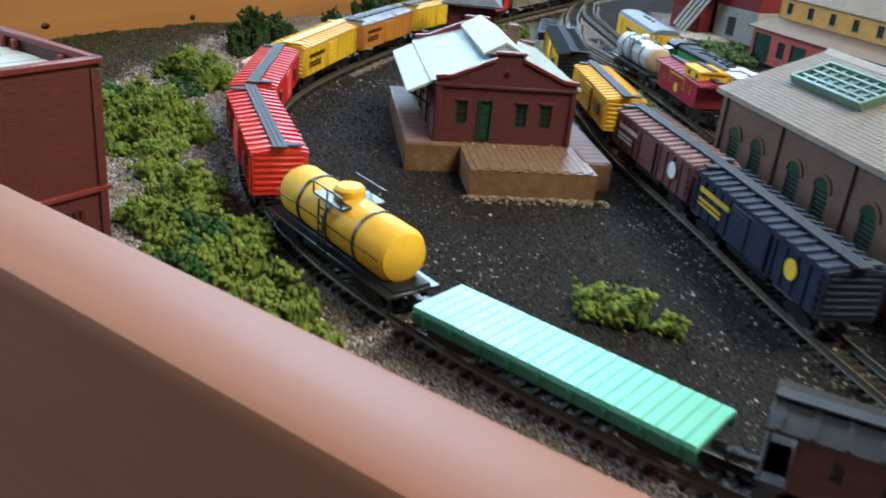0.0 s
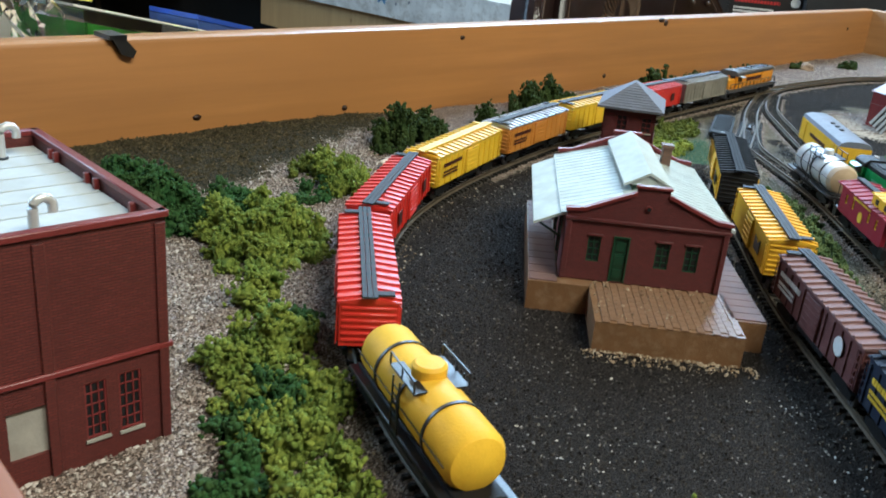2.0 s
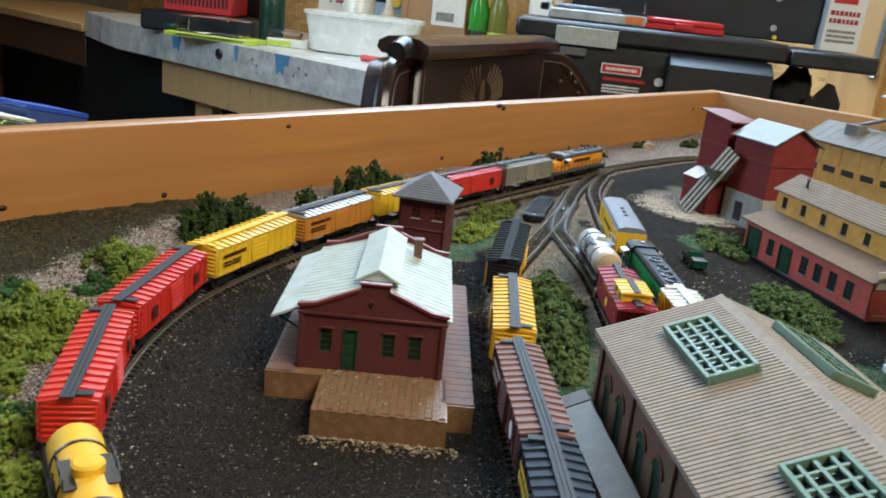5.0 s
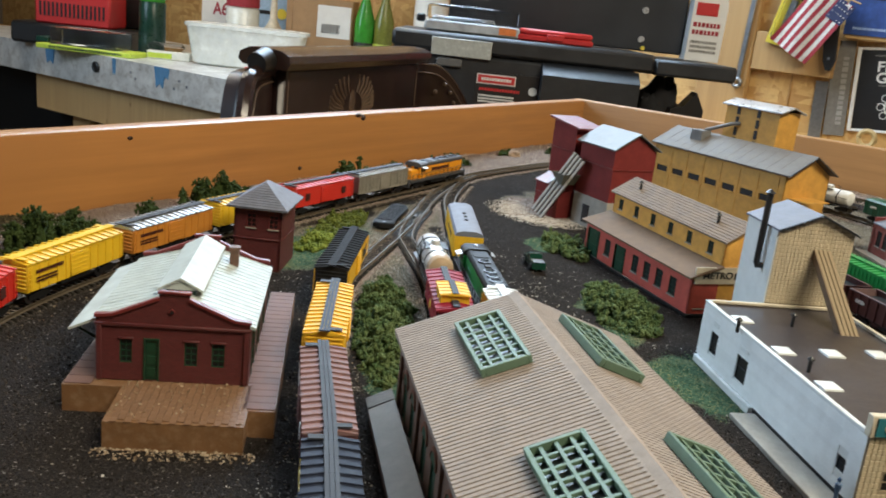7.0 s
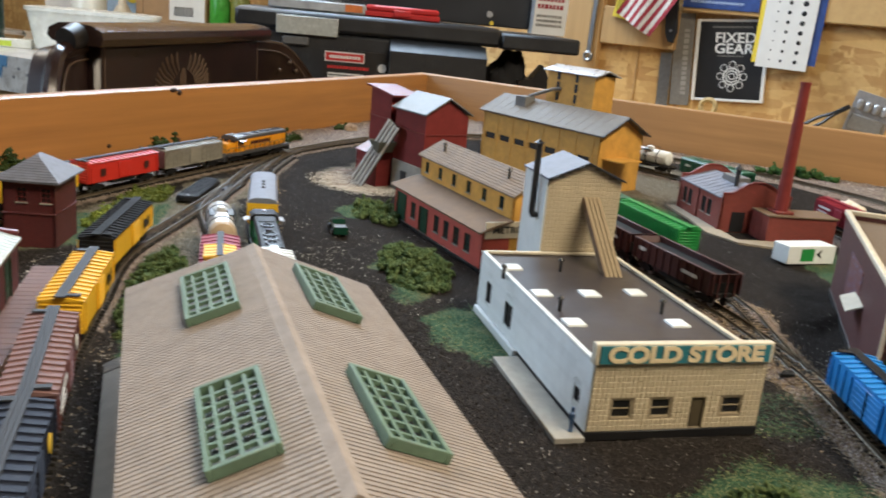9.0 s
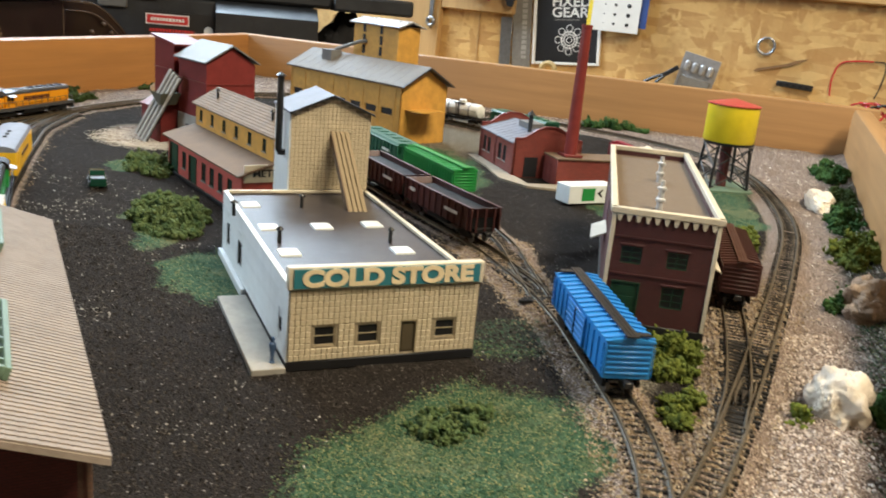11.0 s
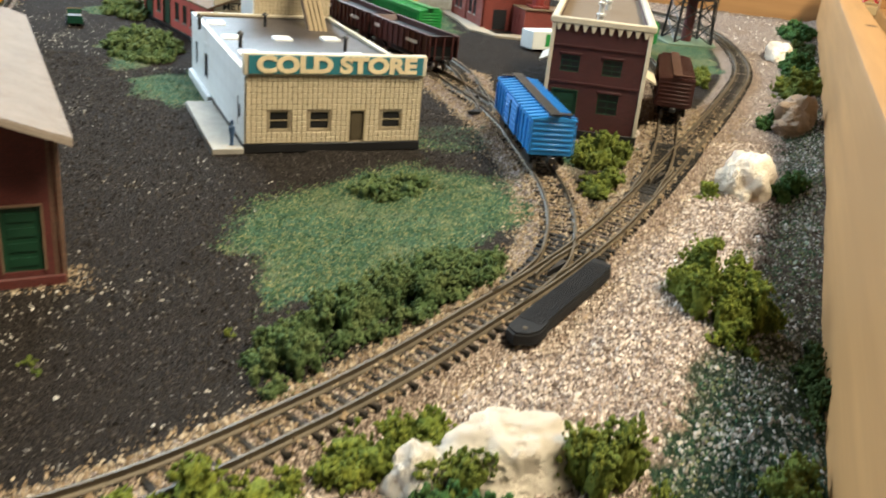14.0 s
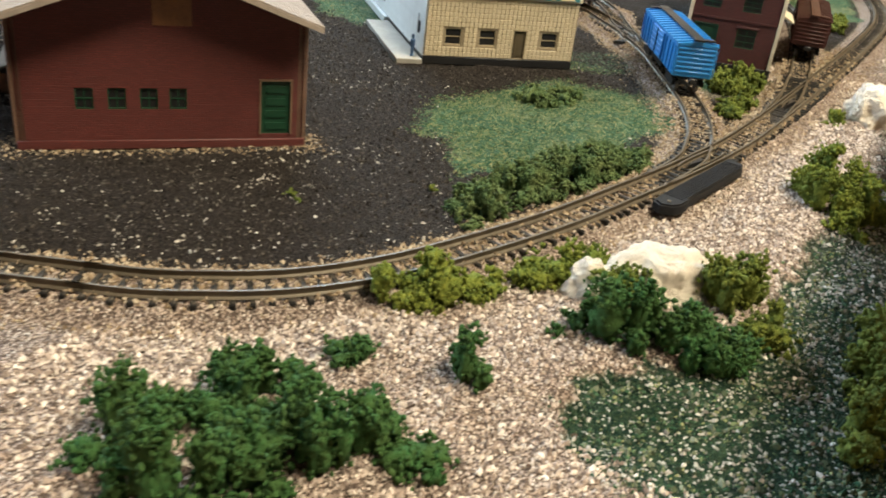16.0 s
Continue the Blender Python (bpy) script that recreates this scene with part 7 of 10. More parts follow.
def container():
    b = thing("freight_container", pose(0.8315, -0.2035, 0.001, 0, 0, -48), "white freight container with a green side panel", "container")
    part("box", Geo().box(0, 0.044, 0, 0.017, 0.0008, 0.0145, 0.0003), WHITE, b)
    part("panel", Geo().box(0.012, 0.024, -0.0002, 0, 0.003, 0.0125), CAR_GREEN, b, "green panel")
    part("emblem", Geo().prism([(0.026, 0.0085), (0.031, 0.012), (0.031, 0.0105), (0.029, 0.0085), (0.031, 0.0065), (0.031, 0.005)], -0.0002, 0, "xz"), BLACK, b)


container()


def pickup():
    b = thing("pickup_truck", pose(0.687, 0.0955, 0.0008, 0, 0, 38), "small dark green pickup truck with chrome bumper", "truck")
    b.matrix_basis = b.matrix_basis @ Matrix.Scale(0.80, 4)
    paint = plain("dark green car paint", (0.008, 0.045, 0.028), 0.15)
    g = Geo().prism([(-0.017, 0.002), (0.017, 0.002), (0.017, 0.0065), (0.0165, 0.0078), (0.007, 0.0082), (-0.017, 0.0082)], -0.0062, 0.0062, "xz")
    part("body", g, paint, b)
    part("cab", Geo().prism([(-0.004, 0.0082), (0.007, 0.0082), (0.0045, 0.0122), (-0.0025, 0.0122)], -0.0056, 0.0056, "xz"), paint, b)
    part("bed", Geo().box(-0.0165, -0.0048, -0.0052, 0.0052, 0.0072, 0.0084), BLACK, b, "black truck bed")
    part("windscreen", Geo().prism([(0.0072, 0.0086), (0.0052, 0.0118), (0.0050, 0.0118), (0.0070, 0.0086)], -0.0048, 0.0048, "xz"), plain("dark window glass", (0.02, 0.025, 0.03), 0.1), b)
    part("grille", Geo().box(0.017, 0.0173, -0.0048, 0.0048, 0.0042, 0.0066), STEEL, b, "chrome grille")
    part("bumper", Geo().box(0.017, 0.018, -0.0064, 0.0064, 0.002, 0.0034, 0.0003), STEEL, b, "chrome bumper")
    for x in (-0.0105, 0.0105):
        for y in (-0.0062, 0.0062):
            w = part("wheel", Geo().cyl((x, y - 0.0009, 0.0026), (x, y + 0.0009, 0.0026), 0.0026, n=16), BLACK, b)
            part("hub", Geo().cyl((x, y - 0.0011, 0.0026), (x, y + 0.0011, 0.0026), 0.0012, n=12), STEEL, w)
    for y in (-0.0042, 0.0042):
        part("headlight", Geo().cyl((0.017, y, 0.0058), (0.0174, y, 0.0058), 0.0010, n=10), STEEL, b)


pickup()


# ---- rolling stock ----
def bogie(parent, x, wheels=2, pitch=0.0092):
    t = part("bogie", Geo(), UNDER, parent) if False else None
    g = Geo()
    reach = pitch * (wheels - 1) / 2
    for s in (-1, 1):
        g.prism([(x - reach - 0.0028, 0.0030), (x - reach - 0.0028, 0.0050), (x - 0.0022, 0.0064), (x + 0.0022, 0.0064), (x + reach + 0.0028, 0.0050), (x + reach + 0.0028, 0.0030), (x + 0.002, 0.0024), (x - 0.002, 0.0024)], s * 0.0066 - 0.0007, s * 0.0066 + 0.0007, "xz")
    g.box(x - 0.0018, x + 0.0018, -0.0066, 0.0066, 0.0045, 0.0070)
    t = part("bogie", g, UNDER, parent)
    for i in range(wheels):
        p = x - reach + i * pitch
        for s in (-1, 1):
            part("wheel", Geo().cyl((p, s * 0.0041, 0.0026), (p, s * 0.0054, 0.0026), 0.0026, n=14), WHEEL, t)
    return t


def coupler(parent, x, s):
    g = Geo().box(x, x + s * 0.0035, -0.0011, 0.0011, 0.0062, 0.0078, 0.0002).box(x + s * 0.0035, x + s * 0.0050, -0.0018, 0.0018, 0.0058, 0.0082, 0.0003)
    part("coupler", g, BLACK, parent)


def underbody(parent, L, truck_in=0.011):
    part("underframe", Geo().box(-L / 2 + 0.001, L / 2 - 0.001, -0.0062, 0.0062, 0.0068, 0.0092, 0.0003).box(-L * 0.16, L * 0.16, -0.0082, 0.0082, 0.0052, 0.0072, 0.0003), UNDER, parent)
    for s in (-1, 1):
        bogie(parent, s * (L / 2 - truck_in))
        coupler(parent, s * (L / 2 - 0.0005), s)


def boxcar(L, body, roof, label, walkway=GRAPHITE, sides=None, doors=1, ribs=12, decal=None, decal_kind="", end=None, emblem=None, smooth_side=False, slats=False):
    """A closed freight car at the origin, its rails at z = 0."""
    c = thing("boxcar", Matrix.Identity(4), label, "freight car", "model freight cars")
    W, z0, z1, zr = 0.0089, 0.0085, 0.0222, 0.0242
    h = L / 2
    if slats:
        part("lining", Geo().box(-h + 0.001, h - 0.001, -W + 0.0012, W - 0.0012, z0, z1), DARK, c)
        for i in range(9):
            z = z0 + 0.0004 + i * 0.00152
            for s in (-1, 1):
                part("slat", Geo().box(-h + 0.0005, h - 0.0005, s * (W - 0.0004) - 0.0005, s * (W - 0.0004) + 0.0005, z, z + 0.00098), body, c)
        for i in range(15):
            x = -h + 0.0004 + i * (L - 0.0008) / 14
            for s in (-1, 1):
                part("post", Geo().box(x - 0.0005, x + 0.0005, s * W - 0.0004, s * W + 0.0004, z0, z1), body, c)
        for i in range(7):
            x0, x1 = -h + 0.0004 + (2 * i) * (L - 0.0008) / 14, -h + 0.0004 + (2 * i + 2) * (L - 0.0008) / 14
            if i % 2:
                x0, x1 = x1, x0
            for s in (-1, 1):
                part("brace", Geo().add([(x0 - 0.0004, s * W, z0), (x0 + 0.0004, s * W, z0), (x1 + 0.0004, s * W, z1), (x1 - 0.0004, s * W, z1), (x0 - 0.0004, s * (W + 0.0004), z0), (x0 + 0.0004, s * (W + 0.0004), z0), (x1 + 0.0004, s * (W + 0.0004), z1), (x1 - 0.0004, s * (W + 0.0004), z1)], [(0, 1, 2, 3), (7, 6, 5, 4), (0, 4, 5, 1), (1, 5, 6, 2), (2, 6, 7, 3), (3, 7, 4, 0)]), body, c)
        part("sill", Geo().box(-h, h, -W - 0.0003, W + 0.0003, z0 - 0.0008, z0 + 0.0004), body, c)
        for s in (-1, 1):
            part("end", Geo().box(s * h - 0.0006, s * h + 0.0004, -W, W, z0, z1), end or body, c)
    else:
        part("body", Geo().box(-h, h, -W, W, z0 - 0.0006, z1, 0.0002), body, c)
        if sides:
            for s in (-1, 1):
                part("side_panel", Geo().box(-h + 0.0004, h - 0.0004, s * W - 0.0003, s * W + 0.0003, z0 - 0.0004, z1 - 0.0008), sides, c)
        if not smooth_side:
            for i in range(ribs):
                x = -h + 0.0022 + i * (L - 0.0044) / (ribs - 1)
                if doors and abs(x) < 0.0085 * (1 if doors == 1 else 1.6):
                    continue
                for s in (-1, 1):
                    part("side_rib", Geo().box(x - 0.0003, x + 0.0003, s * (W + 0.0003) - 0.0003, s * (W + 0.0003) + 0.0003, z0, z1 - 0.0012), sides or body, c)
        for i in range(6):
            z = z0 + 0.0012 + i * 0.0021
            for s in (-1, 1):
                part("end_rib", Geo().box(s * h - 0.0005, s * h + 0.0005, -W + 0.0008, W - 0.0008, z, z + 0.0009, 0.0002), end or body, c)
        if end:
            for s in (-1, 1):
                part("end_panel", Geo().box(s * h - 0.0003, s * h + 0.0002, -W, W, z0 - 0.0006, z1), end, c)
    # roof with cross ribs, running board and end platforms
    prof = [(-W - 0.0006, z1), (W + 0.0006, z1), (W + 0.0006, z1 + 0.0006), (0.0, zr), (-W - 0.0006, z1 + 0.0006)]
    part("roof", Geo().prism(prof, -h - 0.0004, h + 0.0004, "yz"), roof, c)
    n = max(8, int(L / 0.0050))
    for i in range(n):
        x = -h + 0.002 + i * (L - 0.004) / (n - 1)
        q = [(-W - 0.0007, z1 + 0.0006), (0, zr), (W + 0.0007, z1 + 0.0006), (W + 0.0007, z1 + 0.0013), (0, zr + 0.0007), (-W - 0.0007, z1 + 0.0013)]
        part("roof_rib", Geo().prism(q, x - 0.0007, x + 0.0007, "yz"), roof, c)
    g = Geo()
    for s in (-0.0016, 0.0, 0.0016):
        g.box(-h - 0.0022, h + 0.0022, s - 0.0007, s + 0.0007, zr + 0.0006, zr + 0.0012)
    for i in range(10):
        x = -h + i * L / 9
        g.box(x - 0.0004, x + 0.0004, -0.0024, 0.0024, zr + 0.0001, zr + 0.0007)
    part("running_board", g, walkway, c)
    for s in (-1, 1):
        part("end_platform", Geo().box(s * (h - 0.0035), s * (h - 0.0005), s * 0.0022, s * 0.0075, zr + 0.0002, zr + 0.0008), walkway, c)
    if doors:
        w = 0.0068 if doors == 1 else 0.0125
        for s in (-1, 1):
            d = part("door", Geo().box(-w, w, s * (W + 0.0001), s * (W + 0.0011), z0 + 0.0002, z1 - 0.0010, 0.0002), sides or body, c)
            for i in range(5):
                z = z0 + 0.0014 + i * 0.0023
                part("door_rib", Geo().box(-w + 0.0006, w - 0.0006, s * (W + 0.0011), s * (W + 0.0014), z, z + 0.0005), sides or body, d)
            if doors == 2:
                part("door_gap", Geo().box(-0.0003, 0.0003, s * (W + 0.0011), s * (W + 0.0016), z0, z1 - 0.001), UNDER, d)
    for sx in (-1, 1):
        for sy in (-1, 1):
            g, x = Geo(), sx * (h - 0.0016)
            for k in range(5):
                g.box(x - 0.0012, x + 0.0012, sy * (W + 0.0006) - 0.0001, sy * (W + 0.0006) + 0.0002, z0 + 0.0012 + k * 0.0025, z0 + 0.0015 + k * 0.0025)
            g.box(x - 0.0014, x - 0.0011, sy * (W + 0.0006) - 0.0001, sy * (W + 0.0006) + 0.0002, z0, z1 - 0.001).box(x + 0.0011, x + 0.0014, sy * (W + 0.0006) - 0.0001, sy * (W + 0.0006) + 0.0002, z0, z1 - 0.001)
            part("ladder", g, sides or body, c)
    underbody(c, L)
    if decal:
        for s in (0, 180):
            m = pose(0, 0, 0, 0, 0, s) @ pose(0, -W - 0.0007, 0)
            if decal_kind == "text":
                bars(c, m, -h + 0.006, z0 + 0.0085, L * 0.26, 0.0018, decal)
                bars(c, m, -h + 0.006, z0 + 0.0055, L * 0.2, 0.0010, decal, 2)
            if decal_kind in ("text", "emblem") and emblem:
                part("emblem", Geo().cyl((h * 0.62, 0, z0 + 0.0075), (h * 0.62, -0.0003, z0 + 0.0075), 0.0032, n=20, m=m), emblem, c)
            if decal_kind == "square":
                for x in (-h * 0.62, h * 0.62):
                    part("emblem", Geo().box(x - 0.0026, x + 0.0026, -0.0003, 0, z0 + 0.004, z0 + 0.0095, 0, m), decal, c)
            if decal_kind == "mark":
                part("emblem", Geo().prism([(h * 0.45, z0 + 0.004), (h * 0.72, z0 + 0.004), (h * 0.72, z0 + 0.010), (h * 0.60, z0 + 0.0075), (h * 0.45, z0 + 0.010)], -0.0003, 0, "xz", m), decal, c)
    return c


def tank_car(L, shell, label, ends=None, walkway=BLACK, dome=0.0046):
    c = thing("tank_car", Matrix.Identity(4), label, "freight car", "model freight cars")
    h, r = L / 2, 0.0082
    m = pose(0, 0, 0.0158, 0, 90, 0)
    prof = [(0.0001, -h + 0.004), (r * 0.5, -h + 0.0043), (r * 0.85, -h + 0.0056), (r, -h + 0.008), (r, h - 0.008), (r * 0.85, h - 0.0056), (r * 0.5, h - 0.0043), (0.0001, h - 0.004)]
    part("tank", Geo().lathe(prof, 28, m), shell, c)
    for x in (-h * 0.45, h * 0.45, 0):
        part("band", Geo().lathe([(r + 0.0001, -0.0005), (r + 0.0004, -0.0005), (r + 0.0004, 0.0005), (r + 0.0001, 0.0005)], 28, pose(x, 0, 0.0158, 0, 90, 0)), walkway, c)
    if ends:
        part("tank_end", Geo().lathe([(0.0001, h - 0.0038), (r * 0.5, h - 0.0041), (r * 0.86, h - 0.0054), (r + 0.0001, h - 0.008), (r + 0.0001, h - 0.0086)], 28, m), ends, c, "tan tank end")
        part("tank_end", Geo().lathe([(0.0001, -h + 0.0038), (r * 0.5, -h + 0.0041), (r * 0.86, -h + 0.0054), (r + 0.0001, -h + 0.008), (r + 0.0001, -h + 0.0086)], 28, m), ends, c)
    part("dome", Geo().lathe([(dome, 0.0215), (dome, 0.0258), (dome * 0.82, 0.0266), (0.0001, 0.0270)], 20), shell, c)
    part("dome_platform", Geo().box(-0.008, 0.008, -0.0075, 0.0075, 0.0226, 0.0231), walkway, c)
    g = Geo()
    for s in (-1, 1):
        g.box(-0.008, 0.008, s * 0.0074 - 0.0002, s * 0.0074 + 0.0002, 0.0262, 0.0266)
        for x in (-0.0078, 0, 0.0078):
            g.box(x - 0.0002, x + 0.0002, s * 0.0074 - 0.0002, s * 0.0074 + 0.0002, 0.0231, 0.0264)
        for x in (-0.0022, 0.0022):
            g.box(x - 0.0002, x + 0.0002, s * 0.0088 - 0.0002, s * 0.0088 + 0.0002, 0.0075, 0.0231)
        for i in range(6):
            g.box(-0.0022, 0.0022, s * 0.0088 - 0.0002, s * 0.0088 + 0.0002, 0.0085 + i * 0.0024, 0.0088 + i * 0.0024)
    part("ladder", g, walkway, c)
    part("frame", Geo().box(-h, h, -0.0088, 0.0088, 0.0072, 0.0084, 0.0003), walkway, c)
    for s in (-1, 1):
        part("handrail", Geo().cyl((-h + 0.006, s * 0.0086, 0.0165), (h - 0.006, s * 0.0086, 0.0165), 0.0002, n=6), walkway, c)
    underbody(c, L)
    return c


def hopper(L, body, label, load=None, decal=DECAL_WHITE):
    c = thing("hopper_car", Matrix.Identity(4), label, "freight car", "model freight cars")
    h, W, z0, z1 = L / 2, 0.0097, 0.0085, 0.0212
    for s in (-1, 1):
        part("side", Geo().box(-h, h, s * W - 0.0005, s * W + 0.0005, z0, z1, 0.0002), body, c)
        part("top_rail", Geo().box(-h, h, s * W - 0.0010, s * W + 0.0010, z1, z1 + 0.0008, 0.0002), body, c)
        for i in range(11):
            x = -h + 0.003 + i * (L - 0.006) / 10
            part("side_rib", Geo().box(x - 0.0005, x + 0.0005, s * (W + 0.0009) - 0.0005, s * (W + 0.0009) + 0.0005, z0, z1), body, c)
        part("end", Geo().prism([(s * h, z1 + 0.0006), (s * (h - 0.0008), z1 + 0.0006), (s * (h - 0.009), z0), (s * (h - 0.008), z0)], -W, W, "xz"), body, c)
        for y in (-0.006, 0, 0.006):
            part("end_post", Geo().box(s * (h - 0.0006), s * h, y - 0.0005, y + 0.0005, 0.0075, z1), body, c)
        m = pose(0, 0, 0, 0, 0, 0 if s < 0 else 180) @ pose(0, -W - 0.0015, 0)
        bars(c, m, h * 0.30, z0 + 0.006, L * 0.18, 0.0020, decal)
        bars(c, m, -h * 0.8, z0 + 0.007, L * 0.09, 0.0022, decal)
    part("floor", Geo().box(-h + 0.004, h - 0.004, -W + 0.0005, W - 0.0005, z0 - 0.001, z0 + 0.002 if not load else z1 - 0.003), load or UNDER, c)
    for x in (-h * 0.45, 0, h * 0.45):
        part("chute_gate", Geo().prism([(x - 0.006, z0), (x + 0.006, z0), (x + 0.002, 0.0042), (x - 0.002, 0.0042)], -0.006, 0.006, "xz"), body, c)
    underbody(c, L)
    return c


def covered_hopper(L, body, label):
    c = hopper(L, body, label, load=body)
    part("roof", Geo().prism([(-0.0098, 0.0220), (0.0098, 0.0220), (0.0085, 0.0238), (-0.0085, 0.0238)], -L / 2, L / 2, "yz"), body, c)
    for i in range(5):
        part("hatch", Geo().box(-L / 2 + 0.008 + i * L / 5.6, -L / 2 + 0.014 + i * L / 5.6, -0.004, 0.004, 0.0238, 0.0246, 0.0002), body, c)
    return c


def flatcar(L, deck, label):
    c = thing("flatcar", Matrix.Identity(4), label, "freight car", "model freight cars")
    h = L / 2
    for i in range(24):
        x = -h + i * L / 24
        part("deck_plank", Geo().box(x + 0.0001, x + L / 24 - 0.0001, -0.0097, 0.0097, 0.0096, 0.0112, 0.0001), deck, c)
    for s in (-1, 1):
        part("side_sill", Geo().box(-h, h, s * 0.0094 - 0.0006, s * 0.0094 + 0.0006, 0.0070, 0.0096), CAR_TEAL, c)
        for i in range(9):
            x = -h + 0.004 + i * (L - 0.008) / 8
            part("stake_pocket", Geo().box(x - 0.0006, x + 0.0006, s * 0.0102 - 0.0005, s * 0.0102 + 0.0005, 0.0076, 0.0096), CAR_TEAL, c)
    underbody(c, L)
    return c


def caboose(L, body, cupola_mat, roof, label, decal=DECAL_YELLOW):
    c = thing("caboose", Matrix.Identity(4), label, "caboose", "model freight cars")
    h, W = L / 2, 0.0095
    wins = [(x - 0.0013, x + 0.0013, 0.0140, 0.0186) for x in (-h * 0.58, -h * 0.3, h * 0.3, h * 0.58)]
    w = h - 0.006
    for s, m in ((-1, pose(0, -W, 0)), (1, pose(0, W, 0, 0, 0, 180))):
        g = wall(Geo(), m @ pose(-w, 0, 0), 2 * w, 0.0212, 0.0012, [(a + w, b + w, z, y) for a, b, z, y in wins], 0.0085)
        part("side", g, body, c)
        for o in wins:
            window(c, m, o, cupola_mat, 1, 2, 0.0008, False)
        if decal:
            part("emblem", Geo().cyl((0.001, -0.0003, 0.0135), (0.001, 0.0001, 0.0135), 0.0026, n=18, m=m), decal, c)
            bars(c, m @ pose(0, -0.0002, 0), -w * 0.4, 0.0195, w * 0.8, 0.0010, decal)
    for s in (-1, 1):
        part("end", Geo().box(s * w - 0.0008, s * w, -W, W, 0.0085, 0.0215), body, c)
        part("porch", Geo().box(s * w, s * (h - 0.0005), -W, W, 0.0082, 0.0092), BLACK, c)
        g = Geo()
        for y in (-0.009, -0.003, 0.003, 0.009):
            g.box(s * (h - 0.0012), s * (h - 0.0008), y - 0.0002, y + 0.0002, 0.0092, 0.0205)
        g.box(s * (h - 0.0012), s * (h - 0.0008), -0.009, 0.009, 0.0138, 0.0142)
        part("railing", g, BLACK, c)
        part("steps", Geo().box(s * (w + 0.001), s * (h - 0.001), -W, -W + 0.003, 0.0045, 0.0082).box(s * (w + 0.001), s * (h - 0.001), W - 0.003, W, 0.0045, 0.0082), BLACK, c)
    part("roof", Geo().prism([(-W - 0.0008, 0.0210), (W + 0.0008, 0.0210), (W + 0.0008, 0.0217), (0, 0.0236), (-W - 0.0008, 0.0217)], -h, h, "yz"), roof, c)
    part("running_board", Geo().box(-h, h, -0.0018, 0.0018, 0.0240, 0.0245), GRAPHITE, c)
    k = part("cupola", Geo().box(-h * 0.72, -h * 0.12, -0.0075, 0.0075, 0.0212, 0.0268, 0.0003), cupola_mat, c, "raised cupola")
    part("cupola_roof", Geo().prism([(-0.0080, 0.0267), (0.0080, 0.0267), (0.0080, 0.0271), (0, 0.0279), (-0.0080, 0.0271)], -h * 0.75, -h * 0.09, "yz"), cupola_mat, k)
    for i in range(5):
        x = -h * (0.72 - i * 0.15)
        part("roof_rib", Geo().prism([(-0.0080, 0.0270), (0, 0.0278), (0.0080, 0.0270), (0.0080, 0.0274), (0, 0.0282), (-0.0080, 0.0274)], x - 0.0004, x + 0.0004, "yz"), cupola_mat, k)
    part("roof_walk", Geo().box(-h * 0.75, -h * 0.09, -0.0016, 0.0016, 0.0281, 0.0285), GRAPHITE, k)
    for i in range(11):
        x = -h + 0.002 + i * (L - 0.004) / 10
        part("roof_rib", Geo().prism([(-W - 0.0008, 0.0216), (0, 0.0235), (W + 0.0008, 0.0216), (W + 0.0008, 0.0222), (0, 0.0240), (-W - 0.0008, 0.0222)], x - 0.0005, x + 0.0005, "yz"), roof, c)
    for s in (-1, 1):
        for x in (-h * 0.6, -h * 0.3):
            part("cupola_window", Geo().box(x - 0.0016, x + 0.0016, s * 0.0074, s * 0.0077, 0.0232, 0.0256), DARK, k)
    underbody(c, L, 0.012)
    return c


